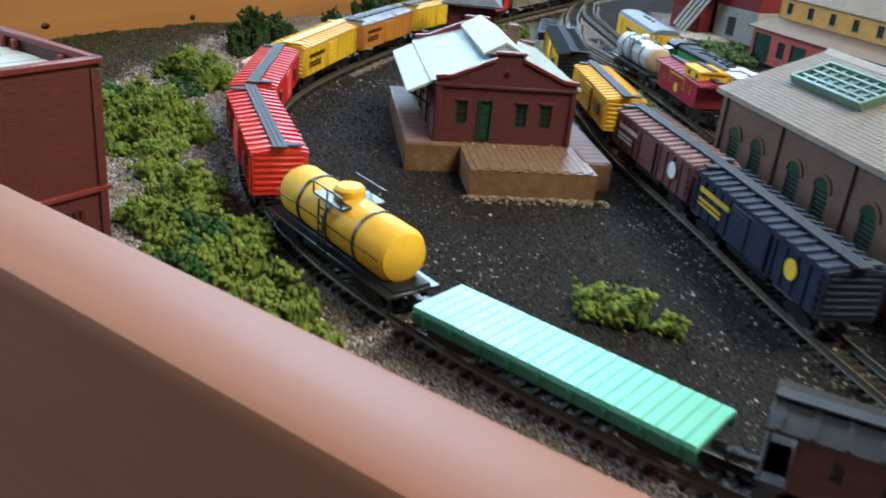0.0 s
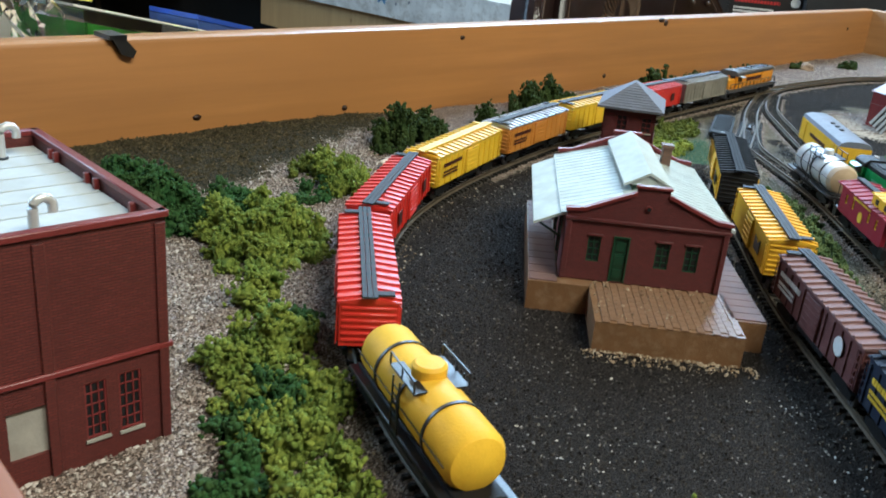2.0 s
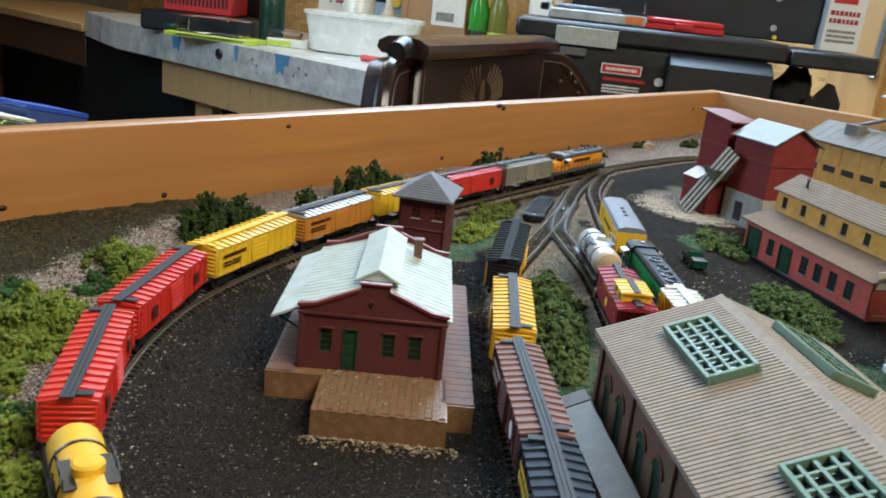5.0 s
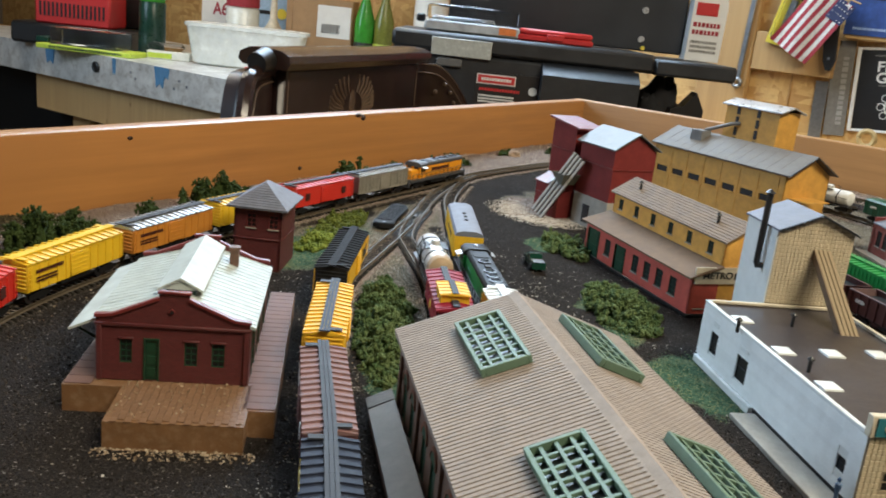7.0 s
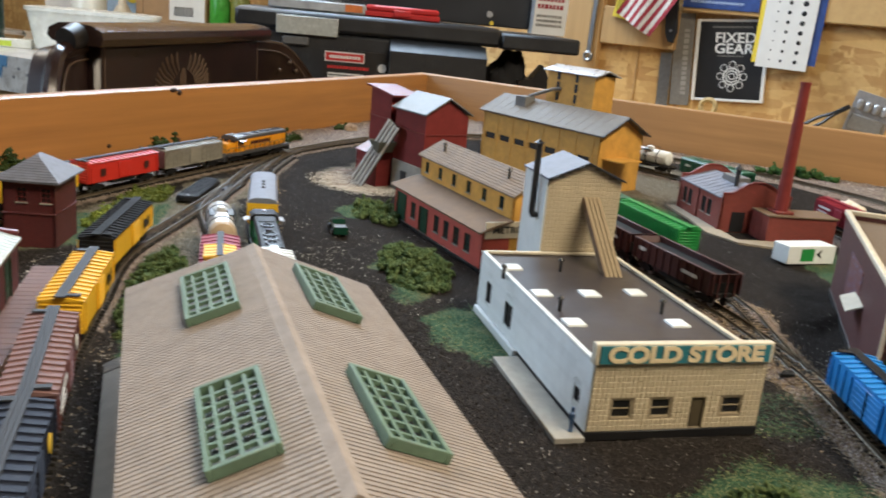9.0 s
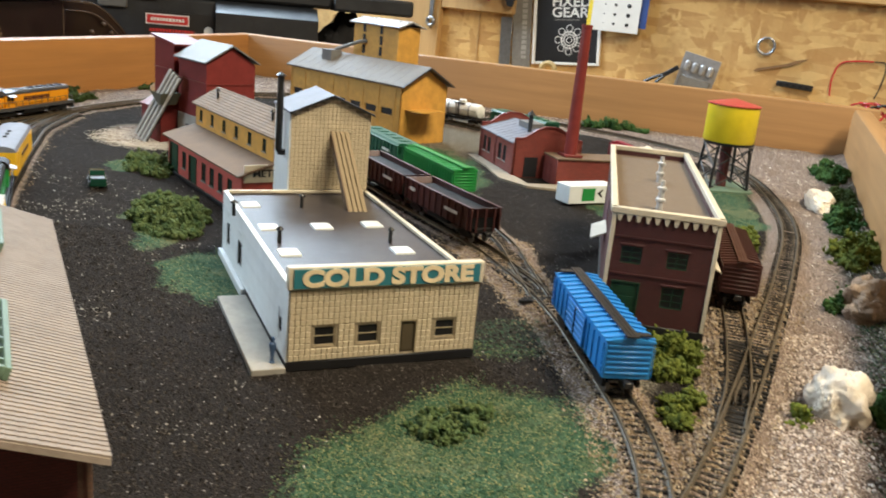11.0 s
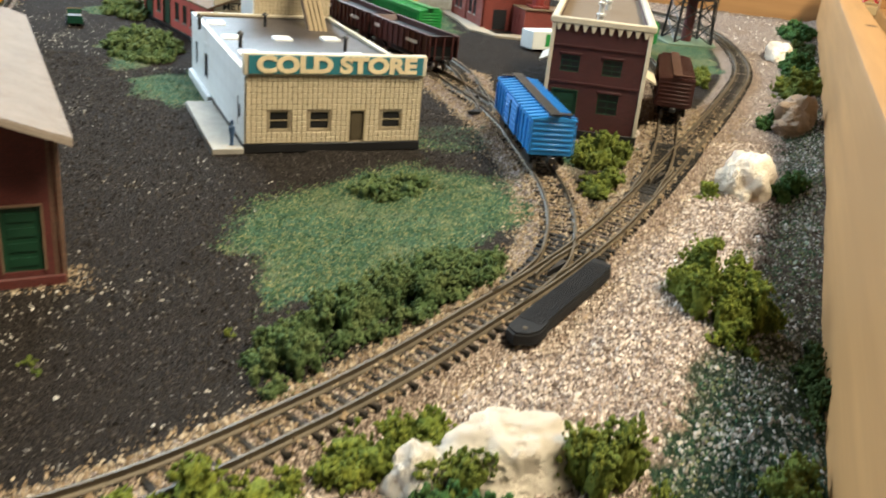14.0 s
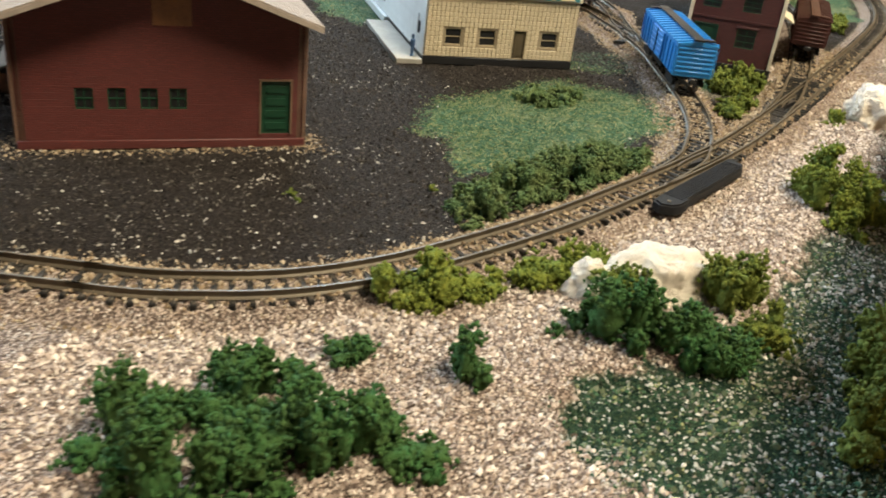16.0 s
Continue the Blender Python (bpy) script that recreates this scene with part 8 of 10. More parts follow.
def diesel(L, body, roof, label, nose=None, stripe=None, kind="hood"):
    """A six-axle road switcher: long hood, cab near one end, walkways and rails."""
    c = thing("diesel_locomotive", Matrix.Identity(4), label, "locomotive", "model locomotives")
    h = L / 2
    part("frame", Geo().box(-h + 0.001, h - 0.001, -0.0096, 0.0096, 0.0078, 0.0100, 0.0002), roof, c)
    for s in (-1, 1):
        part("sill", Geo().box(-h + 0.002, h - 0.002, s * 0.0096 - 0.0002, s * 0.0096 + 0.0003, 0.0074, 0.0100), stripe or roof, c)
    ch = -h + 0.030
    part("long_hood", Geo().box(ch, h - 0.005, -0.0066, 0.0066, 0.0100, 0.0212, 0.0003), body, c)
    part("hood_roof", Geo().prism([(-0.0068, 0.0205), (0.0068, 0.0205), (0.0068, 0.0226), (0.0056, 0.0238), (-0.0056, 0.0238), (-0.0068, 0.0226)], ch, h - 0.0048, "yz"), roof, c, "dark grey hood roof")
    for i in range(10):
        x = ch + 0.003 + i * (h - ch - 0.012) / 9
        for s in (-1, 1):
            part("hood_door", Geo().box(x - 0.0024, x + 0.0024, s * 0.0066 - 0.0001, s * 0.0066 + 0.00025, 0.0112, 0.0200), body, c)
    g = Geo().prism([(-0.0082, 0.0100), (0.0082, 0.0100), (0.0082, 0.0205), (-0.0082, 0.0205)], ch - 0.0120, ch, "yz")
    cab = part("cab", g, body, c)
    part("cab_roof", Geo().prism([(-0.0086, 0.0205), (0.0086, 0.0205), (0.0086, 0.0228), (0.0060, 0.0248), (-0.0060, 0.0248), (-0.0086, 0.0228)], ch - 0.0128, ch + 0.0006, "yz"), roof, cab)
    for s in (-1, 1):
        for x in (ch - 0.0088, ch - 0.0042):
            part("cab_window", Geo().box(x - 0.0016, x + 0.0016, s * 0.0081, s * 0.0085, 0.0160, 0.0200), DARK, cab)
        part("sun_shade", Geo().prism([(s * 0.0083, 0.0206), (s * 0.0122, 0.0196), (s * 0.0122, 0.0200), (s * 0.0083, 0.0211)], ch - 0.0105, ch - 0.0020, "yz"), SILVER, cab, "pale cab awning")
    part("nose", Geo().prism([(-0.0064, 0.0100), (0.0064, 0.0100), (0.0064, 0.0172), (0.0052, 0.0184), (-0.0052, 0.0184), (-0.0064, 0.0172)], -h + 0.005, ch - 0.012, "yz"), nose or body, c)
    for s in (-1, 1):
        part("windscreen", Geo().box(ch - 0.0125, ch - 0.0119, s * 0.0014, s * 0.0062, 0.0186, 0.0206), DARK, cab)
    for x in (h - 0.012, h - 0.021, h - 0.030, h - 0.049):
        f = part("fan", Geo().lathe([(0.0040, 0.0236), (0.0040, 0.0246), (0.0030, 0.0247), (0.0030, 0.0241)], 20, Matrix.Translation((x, 0, 0))), BLACK, c)
        for a in range(6):
            part("blade", Geo().box(0.0006, 0.0030, -0.0002, 0.0002, 0.0241, 0.0244, 0, Matrix.Translation((x, 0, 0)) @ pose(0, 0, 0, 0, 0, a * 60)), UNDER, f)
    part("exhaust", Geo().box(h - 0.041, h - 0.036, -0.0018, 0.0018, 0.0238, 0.0250, 0.0002), GRAPHITE, c)
    part("hatch", Geo().box(ch + 0.006, ch + 0.016, -0.0046, 0.0046, 0.0238, 0.0243, 0.0002), GRAPHITE, c)
    part("horn", Geo().box(ch - 0.008, ch - 0.005, -0.001, 0.001, 0.0248, 0.0258, 0.0002), SILVER, cab)
    g = Geo()
    for s in (-1, 1):
        n = 13
        for i in range(n):
            x = -h + 0.004 + i * (L - 0.008) / (n - 1)
            g.box(x - 0.00018, x + 0.00018, s * 0.0093 - 0.0002, s * 0.0093 + 0.0002, 0.0100, 0.0148)
        g.box(-h + 0.004, h - 0.004, s * 0.0093 - 0.0002, s * 0.0093 + 0.0002, 0.0146, 0.0150)
        for y in (-0.0080, -0.0030, 0.0030, 0.0080):
            g.box(s * (h - 0.0015) - 0.0002, s * (h - 0.0015) + 0.0002, y - 0.0002, y + 0.0002, 0.0095, 0.0142)
        g.box(s * (h - 0.0015) - 0.0002, s * (h - 0.0015) + 0.0002, -0.0080, 0.0080, 0.0140, 0.0144)
    part("handrail", g, roof, c)
    for s in (-1, 1):
        part("pilot", Geo().prism([(s * (h - 0.001), 0.0095), (s * (h + 0.0008), 0.0080), (s * (h + 0.0008), 0.0030), (s * (h - 0.001), 0.0030)], -0.0085, 0.0085, "xz"), roof, c)
        bogie(c, s * (h - 0.0205), 3, 0.0088)
        coupler(c, s * (h + 0.0006), s)
        m = pose(0, 0, 0, 0, 0, 0 if s < 0 else 180) @ pose(0, -0.0070, 0)
        bars(c, m, -0.012 if s < 0 else -0.018, 0.0150, 0.034 if body is LOCO else 0.012, 0.0030 if body is LOCO else 0.0018, DECAL_DARK if body is LOCO else CAR_MINT)
    part("fuel_tank", Geo().box(-0.014, 0.014, -0.0085, 0.0085, 0.0030, 0.0078, 0.0008), UNDER, c)
    part("headlight", Geo().cyl((h - 0.0052, 0, 0.0215), (h - 0.0044, 0, 0.0215), 0.0012, n=10), CAR_RED, c, "red marker light")
    return c


def passenger(L, body, roof, label):
    c = thing("passenger_car", Matrix.Identity(4), label, "passenger car", "model freight cars")
    h, W = L / 2, 0.0097
    part("body", Geo().box(-h, h, -W, W, 0.0078, 0.0220, 0.0003), body, c)
    part("roof", Geo().prism([(-W, 0.0220), (W, 0.0220), (W * 0.88, 0.0242), (W * 0.45, 0.0256), (-W * 0.45, 0.0256), (-W * 0.88, 0.0242)], -h, h, "yz"), roof, c, "blue grey rounded roof")
    for i in range(3):
        part("roof_vent", Geo().box(-0.010 + i * 0.010, -0.007 + i * 0.010, -0.0012, 0.0012, 0.0256, 0.0264, 0.0002), GRAPHITE, c)
    for s in (0, 180):
        m = pose(0, 0, 0, 0, 0, s) @ pose(0, -W - 0.0002, 0)
        for x in (-h * 0.75, h * 0.75):
            part("door", Geo().box(x - 0.003, x + 0.003, -0.0002, 0.0002, 0.0085, 0.0210, 0, m), body, c)
        bars(c, m, -h * 0.4, 0.0145, h * 0.8, 0.0022, DECAL_DARK)
    underbody(c, L)
    return c


def set_on(line, s, car, flip=False):
    """Put a car with its middle s metres along a line."""
    i = min(len(line) - 3, max(2, int(round(s / 0.0042))))
    d = line[min(i + 7, len(line) - 1)] - line[max(i - 7, 0)]
    a = math.degrees(math.atan2(d.y, d.x)) + (180 if flip else 0)
    k = max(0, min(len(line) - 2, int(s / 0.0042)))
    p = line[k].lerp(line[k + 1], s / 0.0042 - k) if s >= 0 else line[0]
    car.matrix_basis = pose(p.x, p.y, RAIL_Z, 0, 0, a)
    return car


def along(line, x, y):
    """How far along a line the place nearest to (x, y) is."""
    i = min(range(len(line)), key=lambda k: (line[k].x - x) ** 2 + (line[k].y - y) ** 2)
    return i * 0.0042


# the running train, standing on the curve and along the far board
s = along(MAIN, 0.800, 0.286) + 0.11
L = 0.108
set_on(MAIN, s - L / 2, diesel(L, LOCO, LOCO_GREY, "armour yellow diesel locomotive with dark grey roof"))
s -= L + 0.006
for make in (
    lambda: boxcar(0.077, CAR_GREY, CAR_GREY, "weathered grey slatted stock car with dark running board", slats=True, end=CAR_BROWN),
    lambda: boxcar(0.077, CAR_RED, CAR_RED, "bright red boxcar with grey running board", decal=DECAL_DARK, decal_kind="square", smooth_side=True),
    lambda: boxcar(0.074, CAR_YELLOW, CAR_YELLOW, "bright yellow boxcar with round dark emblems", decal=DECAL_DARK, decal_kind="emblem", emblem=CAR_MAROON),
    lambda: boxcar(0.077, CAR_ORANGE, SILVER, "orange refrigerator car with a silver ribbed roof", sides=CAR_ORANGE, decal=DECAL_DARK, decal_kind="text"),
    lambda: boxcar(0.077, CAR_YELLOW, CAR_YELLOW, "all yellow boxcar with yellow running board", walkway=CAR_YELLOW, decal=DECAL_DARK, decal_kind="text"),
    lambda: boxcar(0.077, CAR_RED, CAR_RED, "bright red boxcar with a dark running board", decal=DECAL_DARK, decal_kind="square"),
    lambda: boxcar(0.077, CAR_RED, CAR_RED, "red boxcar coupled behind another red one", decal=DECAL_DARK, decal_kind="square"),
    lambda: tank_car(0.070, CAR_GOLD, "golden yellow tank car with a black ladder"),
    lambda: flatcar(0.078, CAR_MINT, "mint green empty flatcar"),
    lambda: caboose(0.066, CAR_MAROON, BLACK, BLACK, "dark maroon caboose with a black cupola", None),
):
    car = make()
    n = {"boxcar": 0.077, "tank_car": 0.070, "flatcar": 0.078, "caboose": 0.066}[car.name.split(".")[0]]
    set_on(MAIN, s - n / 2, car)
    s -= n + 0.0085

# cars parked in the yard
for x, y, make in (
    (0.3110, -0.0110, lambda: boxcar(0.084, CAR_NAVY, CAR_NAVY, "long navy boxcar with double ribbed doors", doors=2, decal=DECAL_YELLOW, decal_kind="text", emblem=DECAL_YELLOW, ribs=14)),
    (0.3765, 0.0430, lambda: boxcar(0.0755, CAR_BROWN, MAUVE, "dusty brown boxcar with white lettering", decal=DECAL_WHITE, decal_kind="text", emblem=DECAL_WHITE)),
    (0.4450, 0.0950, lambda: boxcar(0.071, CAR_GOLD, CAR_GOLD, "golden yellow boxcar with a black mark", decal=BLACK, decal_kind="mark", smooth_side=True)),
    (0.5330, 0.1520, lambda: boxcar(0.086, CAR_GOLD, ROOF_MATT, "yellow sided boxcar with black roof and ends", end=ROOF_MATT, walkway=ROOF_MATT, decal=BLACK, decal_kind="mark", smooth_side=True)),
):
    set_on(YARD_A, along(YARD_A, x, y), make(), True)
set_on(YARD_B, along(YARD_B, 0.585, 0.121), tank_car(0.066, STEEL, "silver tank car with tan ends", plain("tan tank end", (0.46, 0.34, 0.22), 0.45), dome=0.0028))
set_on(YARD_B, along(YARD_B, 0.517, 0.0715), caboose(0.068, CAR_CRIMSON, CAR_GOLD, CAR_CRIMSON, "crimson caboose with a yellow cupola"))
set_on(YARD_C, along(YARD_C, 0.6625, 0.143), passenger(0.088, CAR_GOLD, ROOF_SLATE, "yellow baggage car with blue grey roof"), True)
set_on(YARD_C, along(YARD_C, 0.577, 0.083), diesel(0.104, CAR_GREEN, UNDER, "green diesel locomotive with black roof"), True)
set_on(YARD_C, 0.016, boxcar(0.060, CAR_YELLOW, WHITE, "yellow reefer with a white roof", walkway=WHITE))
set_on(SPUR, along(SPUR, 0.532, -0.247), boxcar(0.077, CAR_BLUE, CAR_BLUE, "sky blue boxcar with a black running board", walkway=BLACK, doors=2), True)
set_on(SPUR, along(SPUR, 0.699, -0.1445), hopper(0.084, CAR_MAROON, "dark maroon open hopper car", UNDER))
set_on(SPUR, along(SPUR, 0.766, -0.084), hopper(0.084, CAR_MAROON, "dark maroon open hopper car", UNDER))
set_on(SPUR_B, along(SPUR_B, 0.799, -0.108), boxcar(0.084, CAR_GREEN, CAR_GREEN, "bright green ribbed boxcar", walkway=CAR_GREEN, ribs=20, doors=0))
set_on(SPUR_B, along(SPUR_B, 0.868, -0.049), covered_hopper(0.082, CAR_TEAL, "dull green covered hopper"))
set_on(SIDING, along(SIDING, 0.667, -0.3085), boxcar(0.080, CAR_MAROON, CAR_MAROON, "dark maroon boxcar behind the factory", walkway=CAR_MAROON))
set_on(SIDING, along(SIDING, 0.890, -0.276), boxcar(0.070, CAR_GREEN, CAR_GREEN, "green boxcar behind the factory", walkway=CAR_GREEN))
set_on(SIDING, along(SIDING, 0.958, -0.246), boxcar(0.076, CAR_CRIMSON, CAR_CRIMSON, "red boxcar beside the power house", walkway=CAR_CRIMSON, decal=DECAL_WHITE, decal_kind="text", emblem=DECAL_WHITE))
set_on(SIDING, along(SIDING, 1.105, -0.122), covered_hopper(0.088, CAR_TEAL, "dark green covered hopper at the far end"))
set_on(SIDING, along(SIDING, 1.160, -0.040), tank_car(0.066, DECAL_WHITE, "white tank car at the far end"))


# ---- room ----
def strand_board(name):
    """Pressed strand board: overlapping flakes of pale and dark wood."""
    m, nt, bsdf = shader(name)
    vec = nt.nodes.new("ShaderNodeTexCoord").outputs["Object"]
    tones = []
    for sx, sz, turn in ((13.0, 60.0, 0.5), (55.0, 14.0, 0.2), (16.0, 62.0, -0.7)):
        mp = nt.nodes.new("ShaderNodeMapping")
        mp.inputs["Scale"].default_value = (sx, 6.0, sz)
        mp.inputs["Rotation"].default_value = (0, turn, 0)
        nt.links.new(vec, mp.inputs["Vector"])
        v = node(nt, "ShaderNodeTexVoronoi", Scale=1.0, Randomness=1.0)
        nt.links.new(mp.outputs[0], v.inputs["Vector"])
        sp = nt.nodes.new("ShaderNodeSeparateColor")
        nt.links.new(v.outputs["Color"], sp.inputs[0])
        tones.append(sp.outputs["Red"])
    cover = [ramp(nt, noise_tex(nt, vec, k, 3, 0.6), 0.47, 0.53) for k in (11, 15)]
    f = mixed(nt, cover[1], mixed(nt, cover[0], tones[0], tones[1]), tones[2])
    c = mixed(nt, ramp(nt, f, 0.0, 1.0), (0.36, 0.175, 0.048), (0.70, 0.475, 0.195))
    c = mixed(nt, ramp(nt, noise_tex(nt, vec, 7, 4, 0.7), 0.55, 0.68), c, mixed(nt, 0.45, c, (0.30, 0.16, 0.05)))
    c = mixed(nt, 0.35, c, mixed(nt, noise_tex(nt, vec, 70, 5, 0.75), (0.33, 0.17, 0.05), (0.70, 0.48, 0.20)))
    nt.links.new(c, bsdf.inputs["Base Color"])
    bsdf.inputs["Roughness"].default_value = 0.55
    bumped(nt, bsdf, f, 0.3, 0.002)
    return m


OSB = strand_board("strand board")
PLASTER = plain("grey ceiling boards", (0.20, 0.19, 0.18), 0.9, scale=3, grain=60)
FLOORM = plain("dark concrete floor", (0.10, 0.095, 0.09), 0.8, scale=3, grain=80)
WALLP = plain("dull tan wall boarding", (0.16, 0.13, 0.10), 0.8, scale=4, grain=60)
ZINC = plain("smeared zinc sheet", (0.78, 0.78, 0.76), 0.34, metal=0.35, var=0.18, scale=14, grain=220, dirt=(0.22, 0.18, 0.13), dirt_amt=0.7)
BLUEPAINT = plain("spilt blue paint", (0.10, 0.24, 0.42), 0.5, scale=60)
TOOLBLACK = plain("scuffed black plastic", (0.016, 0.018, 0.022), 0.45, var=0.15, scale=20, grain=500, dirt=(0.06, 0.06, 0.06), dirt_amt=0.25)
LEATHER = plain("dark brown leather", (0.017, 0.0085, 0.0085), 0.32, var=0.2, scale=24, grain=700, bump=0.5)
GLOSS = plain("glossy dark roll", (0.025, 0.014, 0.012), 0.12, var=0.1, scale=20)
BRONZE = plain("rubbed bronze embossing", (0.085, 0.055, 0.038), 0.45)
PAPER = plain("white card", (0.74, 0.73, 0.70), 0.6, var=0.04, scale=30)
POSTER = plain("black printed panel", (0.016, 0.016, 0.017), 0.35, var=0.1)
GREYCARD = plain("grey card", (0.20, 0.19, 0.175), 0.5)
STEELGREY = plain("dull tool steel", (0.28, 0.29, 0.31), 0.35, metal=0.7)
REDPLAST = plain("red plastic", (0.50, 0.030, 0.030), 0.35, var=0.06)
YELLOWC = plain("yellow card", (0.78, 0.60, 0.05), 0.5, var=0.05)
BLUEC = plain("blue print", (0.035, 0.075, 0.26), 0.4, var=0.2, scale=60)
NAVYC = plain("navy cloth", (0.025, 0.035, 0.10), 0.8)
FLAGRED = plain("red cloth", (0.33, 0.030, 0.045), 0.8)
FLAGWHITE = plain("white cloth", (0.70, 0.68, 0.64), 0.8)
CLEAR = glassy("clear plastic", (0.92, 0.94, 0.95), 0.12)
MILKY = plain("milky plastic tub", (0.74, 0.75, 0.70), 0.25, var=0.08, scale=30, dirt=(0.55, 0.52, 0.36))
GREENB = plain("green bottle", (0.05, 0.28, 0.03), 0.15, var=0.2, scale=40)
DKGREEN = plain("dark green canister", (0.008, 0.040, 0.026), 0.3)
CARTON = plain("brown carton", (0.36, 0.22, 0.11), 0.7, scale=20)
LIMEC = plain("lime printed label", (0.50, 0.62, 0.06), 0.45)
ORANGE = plain("orange sticker", (0.68, 0.20, 0.05), 0.5)
BROWNTWIG = plain("brown strip", (0.22, 0.12, 0.05), 0.7)

CH, RX0, RX1, RY0, RY1, FZ = 1.55, -2.2, 3.4, -2.4, 4.2, -0.85
solid("floor", Geo().prism([(RX0 - 0.1, RY0 - 0.1), (1.92, RY0 - 0.1), (3.08, RY1 + 0.1), (RX0 - 0.1, RY1 + 0.1)], FZ - 0.1, FZ, "xy"), FLOORM, "dark concrete workshop floor", "floor", kind="structure")
solid("ceiling", Geo().prism([(RX0 - 0.1, RY0 - 0.1), (1.92, RY0 - 0.1), (3.08, RY1 + 0.1), (RX0 - 0.1, RY1 + 0.1)], CH, CH + 0.1, "xy"), PLASTER, "dull grey boarded ceiling", "ceiling", kind="structure")
solid("wall_west", Geo().box(RX0 - 0.1, RX0, RY0, RY1, FZ, CH), WALLP, "tan boarded workshop wall", "wall", kind="structure")
solid("wall_south", Geo().box(RX0 - 0.1, 1.95, RY0 - 0.1, RY0, FZ, CH), WALLP, "tan boarded workshop wall", "wall", kind="structure")
solid("wall_north", Geo().box(RX0 - 0.1, RX1 - 0.3, RY1, RY1 + 0.1, FZ, CH), WALLP, "tan boarded workshop wall", "wall", kind="structure")
WALL = pose(2.28, -0.01, 0, 0, 0, -99.6)
solid("wall_east", Geo().box(-4.3, 2.42, 0, 0.1, FZ, CH), OSB, "yellow strand board workshop wall", "wall", kind="structure", m=WALL)

# timbers on the strand board
solid("trim", Geo().box(-0.43, -0.305, -0.025, -0.0005, FZ, CH, 0.003), STUD, "upright softwood stud on the wall", "stud", kind="structure", m=WALL)
solid("trim", Geo().box(-0.304, -0.118, -0.022, -0.0005, 0.117, 0.205, 0.002), STUD, "short softwood nailer on the wall", "batten", kind="structure", m=WALL)
solid("trim", Geo().box(-0.108, 1.3, -0.026, -0.0005, 0.206, 0.29, 0.003), PLY, "long softwood batten on the wall", "batten", kind="structure", m=WALL)
solid("trim", Geo().box(-0.2095, -0.2065, -0.003, -0.0005, FZ, 0.116), STUD, "narrow joint strip in the boarding", "batten", kind="structure", m=WALL)
ledge = thing("wall_shelf", WALL @ Matrix.Translation((0.15, -0.06, -0.02)), "narrow softwood ledge along the strand board", "shelf")
part("shelf_board", Geo().box(-0.75, 1.0, -0.06, 0.06, -0.018, 0.0, 0.002), PLY, ledge)
for x in (-0.6, 0.1, 0.8):
    part("bracket", Geo().prism([(0.058, -0.0182), (-0.04, -0.0182), (0.058, -0.10)], x, x + 0.018, "yz"), STUD, ledge)


def on_wall(x, z, turn=0.0, out=0.0):
    return WALL @ pose(x, -0.001 - out, z, 0, turn, 0)


def ring(g, r, t, x=0.0, z=0.0, y=0.0, n=20):
    g.tube([(x + r * math.cos(2 * math.pi * i / n), y, z + r * math.sin(2 * math.pi * i / n)) for i in range(n + 1)], t, 6)


def gear_poster():
    t = thing("poster", on_wall(0.0115, 0.107, -4.5), "black gear poster in a white frame on the wall", "poster")
    part("panel", Geo().box(-0.074, 0.074, -0.004, 0, -0.086, 0.086, 0.0005), POSTER, t)
    for a in ((-0.082, -0.074, -0.092, 0.092), (0.074, 0.082, -0.092, 0.092), (-0.0738, 0.0738, 0.086, 0.092), (-0.0738, 0.0738, -0.092, -0.086)):
        part("frame_bar", Geo().box(a[0], a[1], -0.007, 0, a[2], a[3], 0.001), PAPER, t, "white frame bar")
    at = Matrix.Translation((0, -0.0043, 0))
    lettering("FIXED", 0.031, DECAL_WHITE, at @ Matrix.Translation((0.008, 0, 0.050)), t, stretch=1.12)
    lettering("GEAR", 0.031, DECAL_WHITE, at @ Matrix.Translation((0.006, 0, 0.026)), t, stretch=1.12)
    bars(t, at, -0.045, 0.0725, 0.09, 0.004, GREYCARD, 1)
    bars(t, at, -0.03, 0.009, 0.06, 0.003, GREYCARD, 1)
    g = Geo()
    for r, w in ((0.0065, 0.0011), (0.0125, 0.0013), (0.0185, 0.0011)):
        ring(g, r, w, 0.007, -0.035, -0.0045, 28)
    for i in range(8):
        a = math.pi * i / 4
        ring(g, 0.0075, 0.0009, 0.007 + 0.0265 * math.cos(a), -0.035 + 0.0265 * math.sin(a), -0.0045, 14)
        ring(g, 0.004, 0.0008, 0.007 + 0.0155 * math.cos(a + 0.4), -0.035 + 0.0155 * math.sin(a + 0.4), -0.0045, 10)
    part("gear_drawing", g, DECAL_WHITE, t, "white drawing of a gear rosette")


gear_poster()
t = thing("pamphlet", on_wall(-0.098, 0.098, -4.5), "grey printed booklet tucked beside the poster", "booklet")
part("cover", Geo().box(-0.024, 0.022, -0.003, 0, -0.105, 0.105, 0.0005), GREYCARD, t)
bars(t, Matrix.Translation((0.012, -0.0035, 0)) @ pose(0, 0, 0, 0, -90, 0), -0.08, 0.0, 0.15, 0.012, plain("faded lettering", (0.36, 0.35, 0.33), 0.6), 1)
t = thing("metal_ruler", on_wall(-0.134, 0.045, -3, 0.004), "broad grey steel rule leaning on the wall", "ruler")
part("blade", Geo().box(-0.014, 0.014, -0.002, 0, -0.065, 0.065, 0.0005), STEELGREY, t)
t = thing("knife_sheath", on_wall(-0.132, 0.215, -7, 0.027), "long black leather sheath hanging on a nail", "sheath")
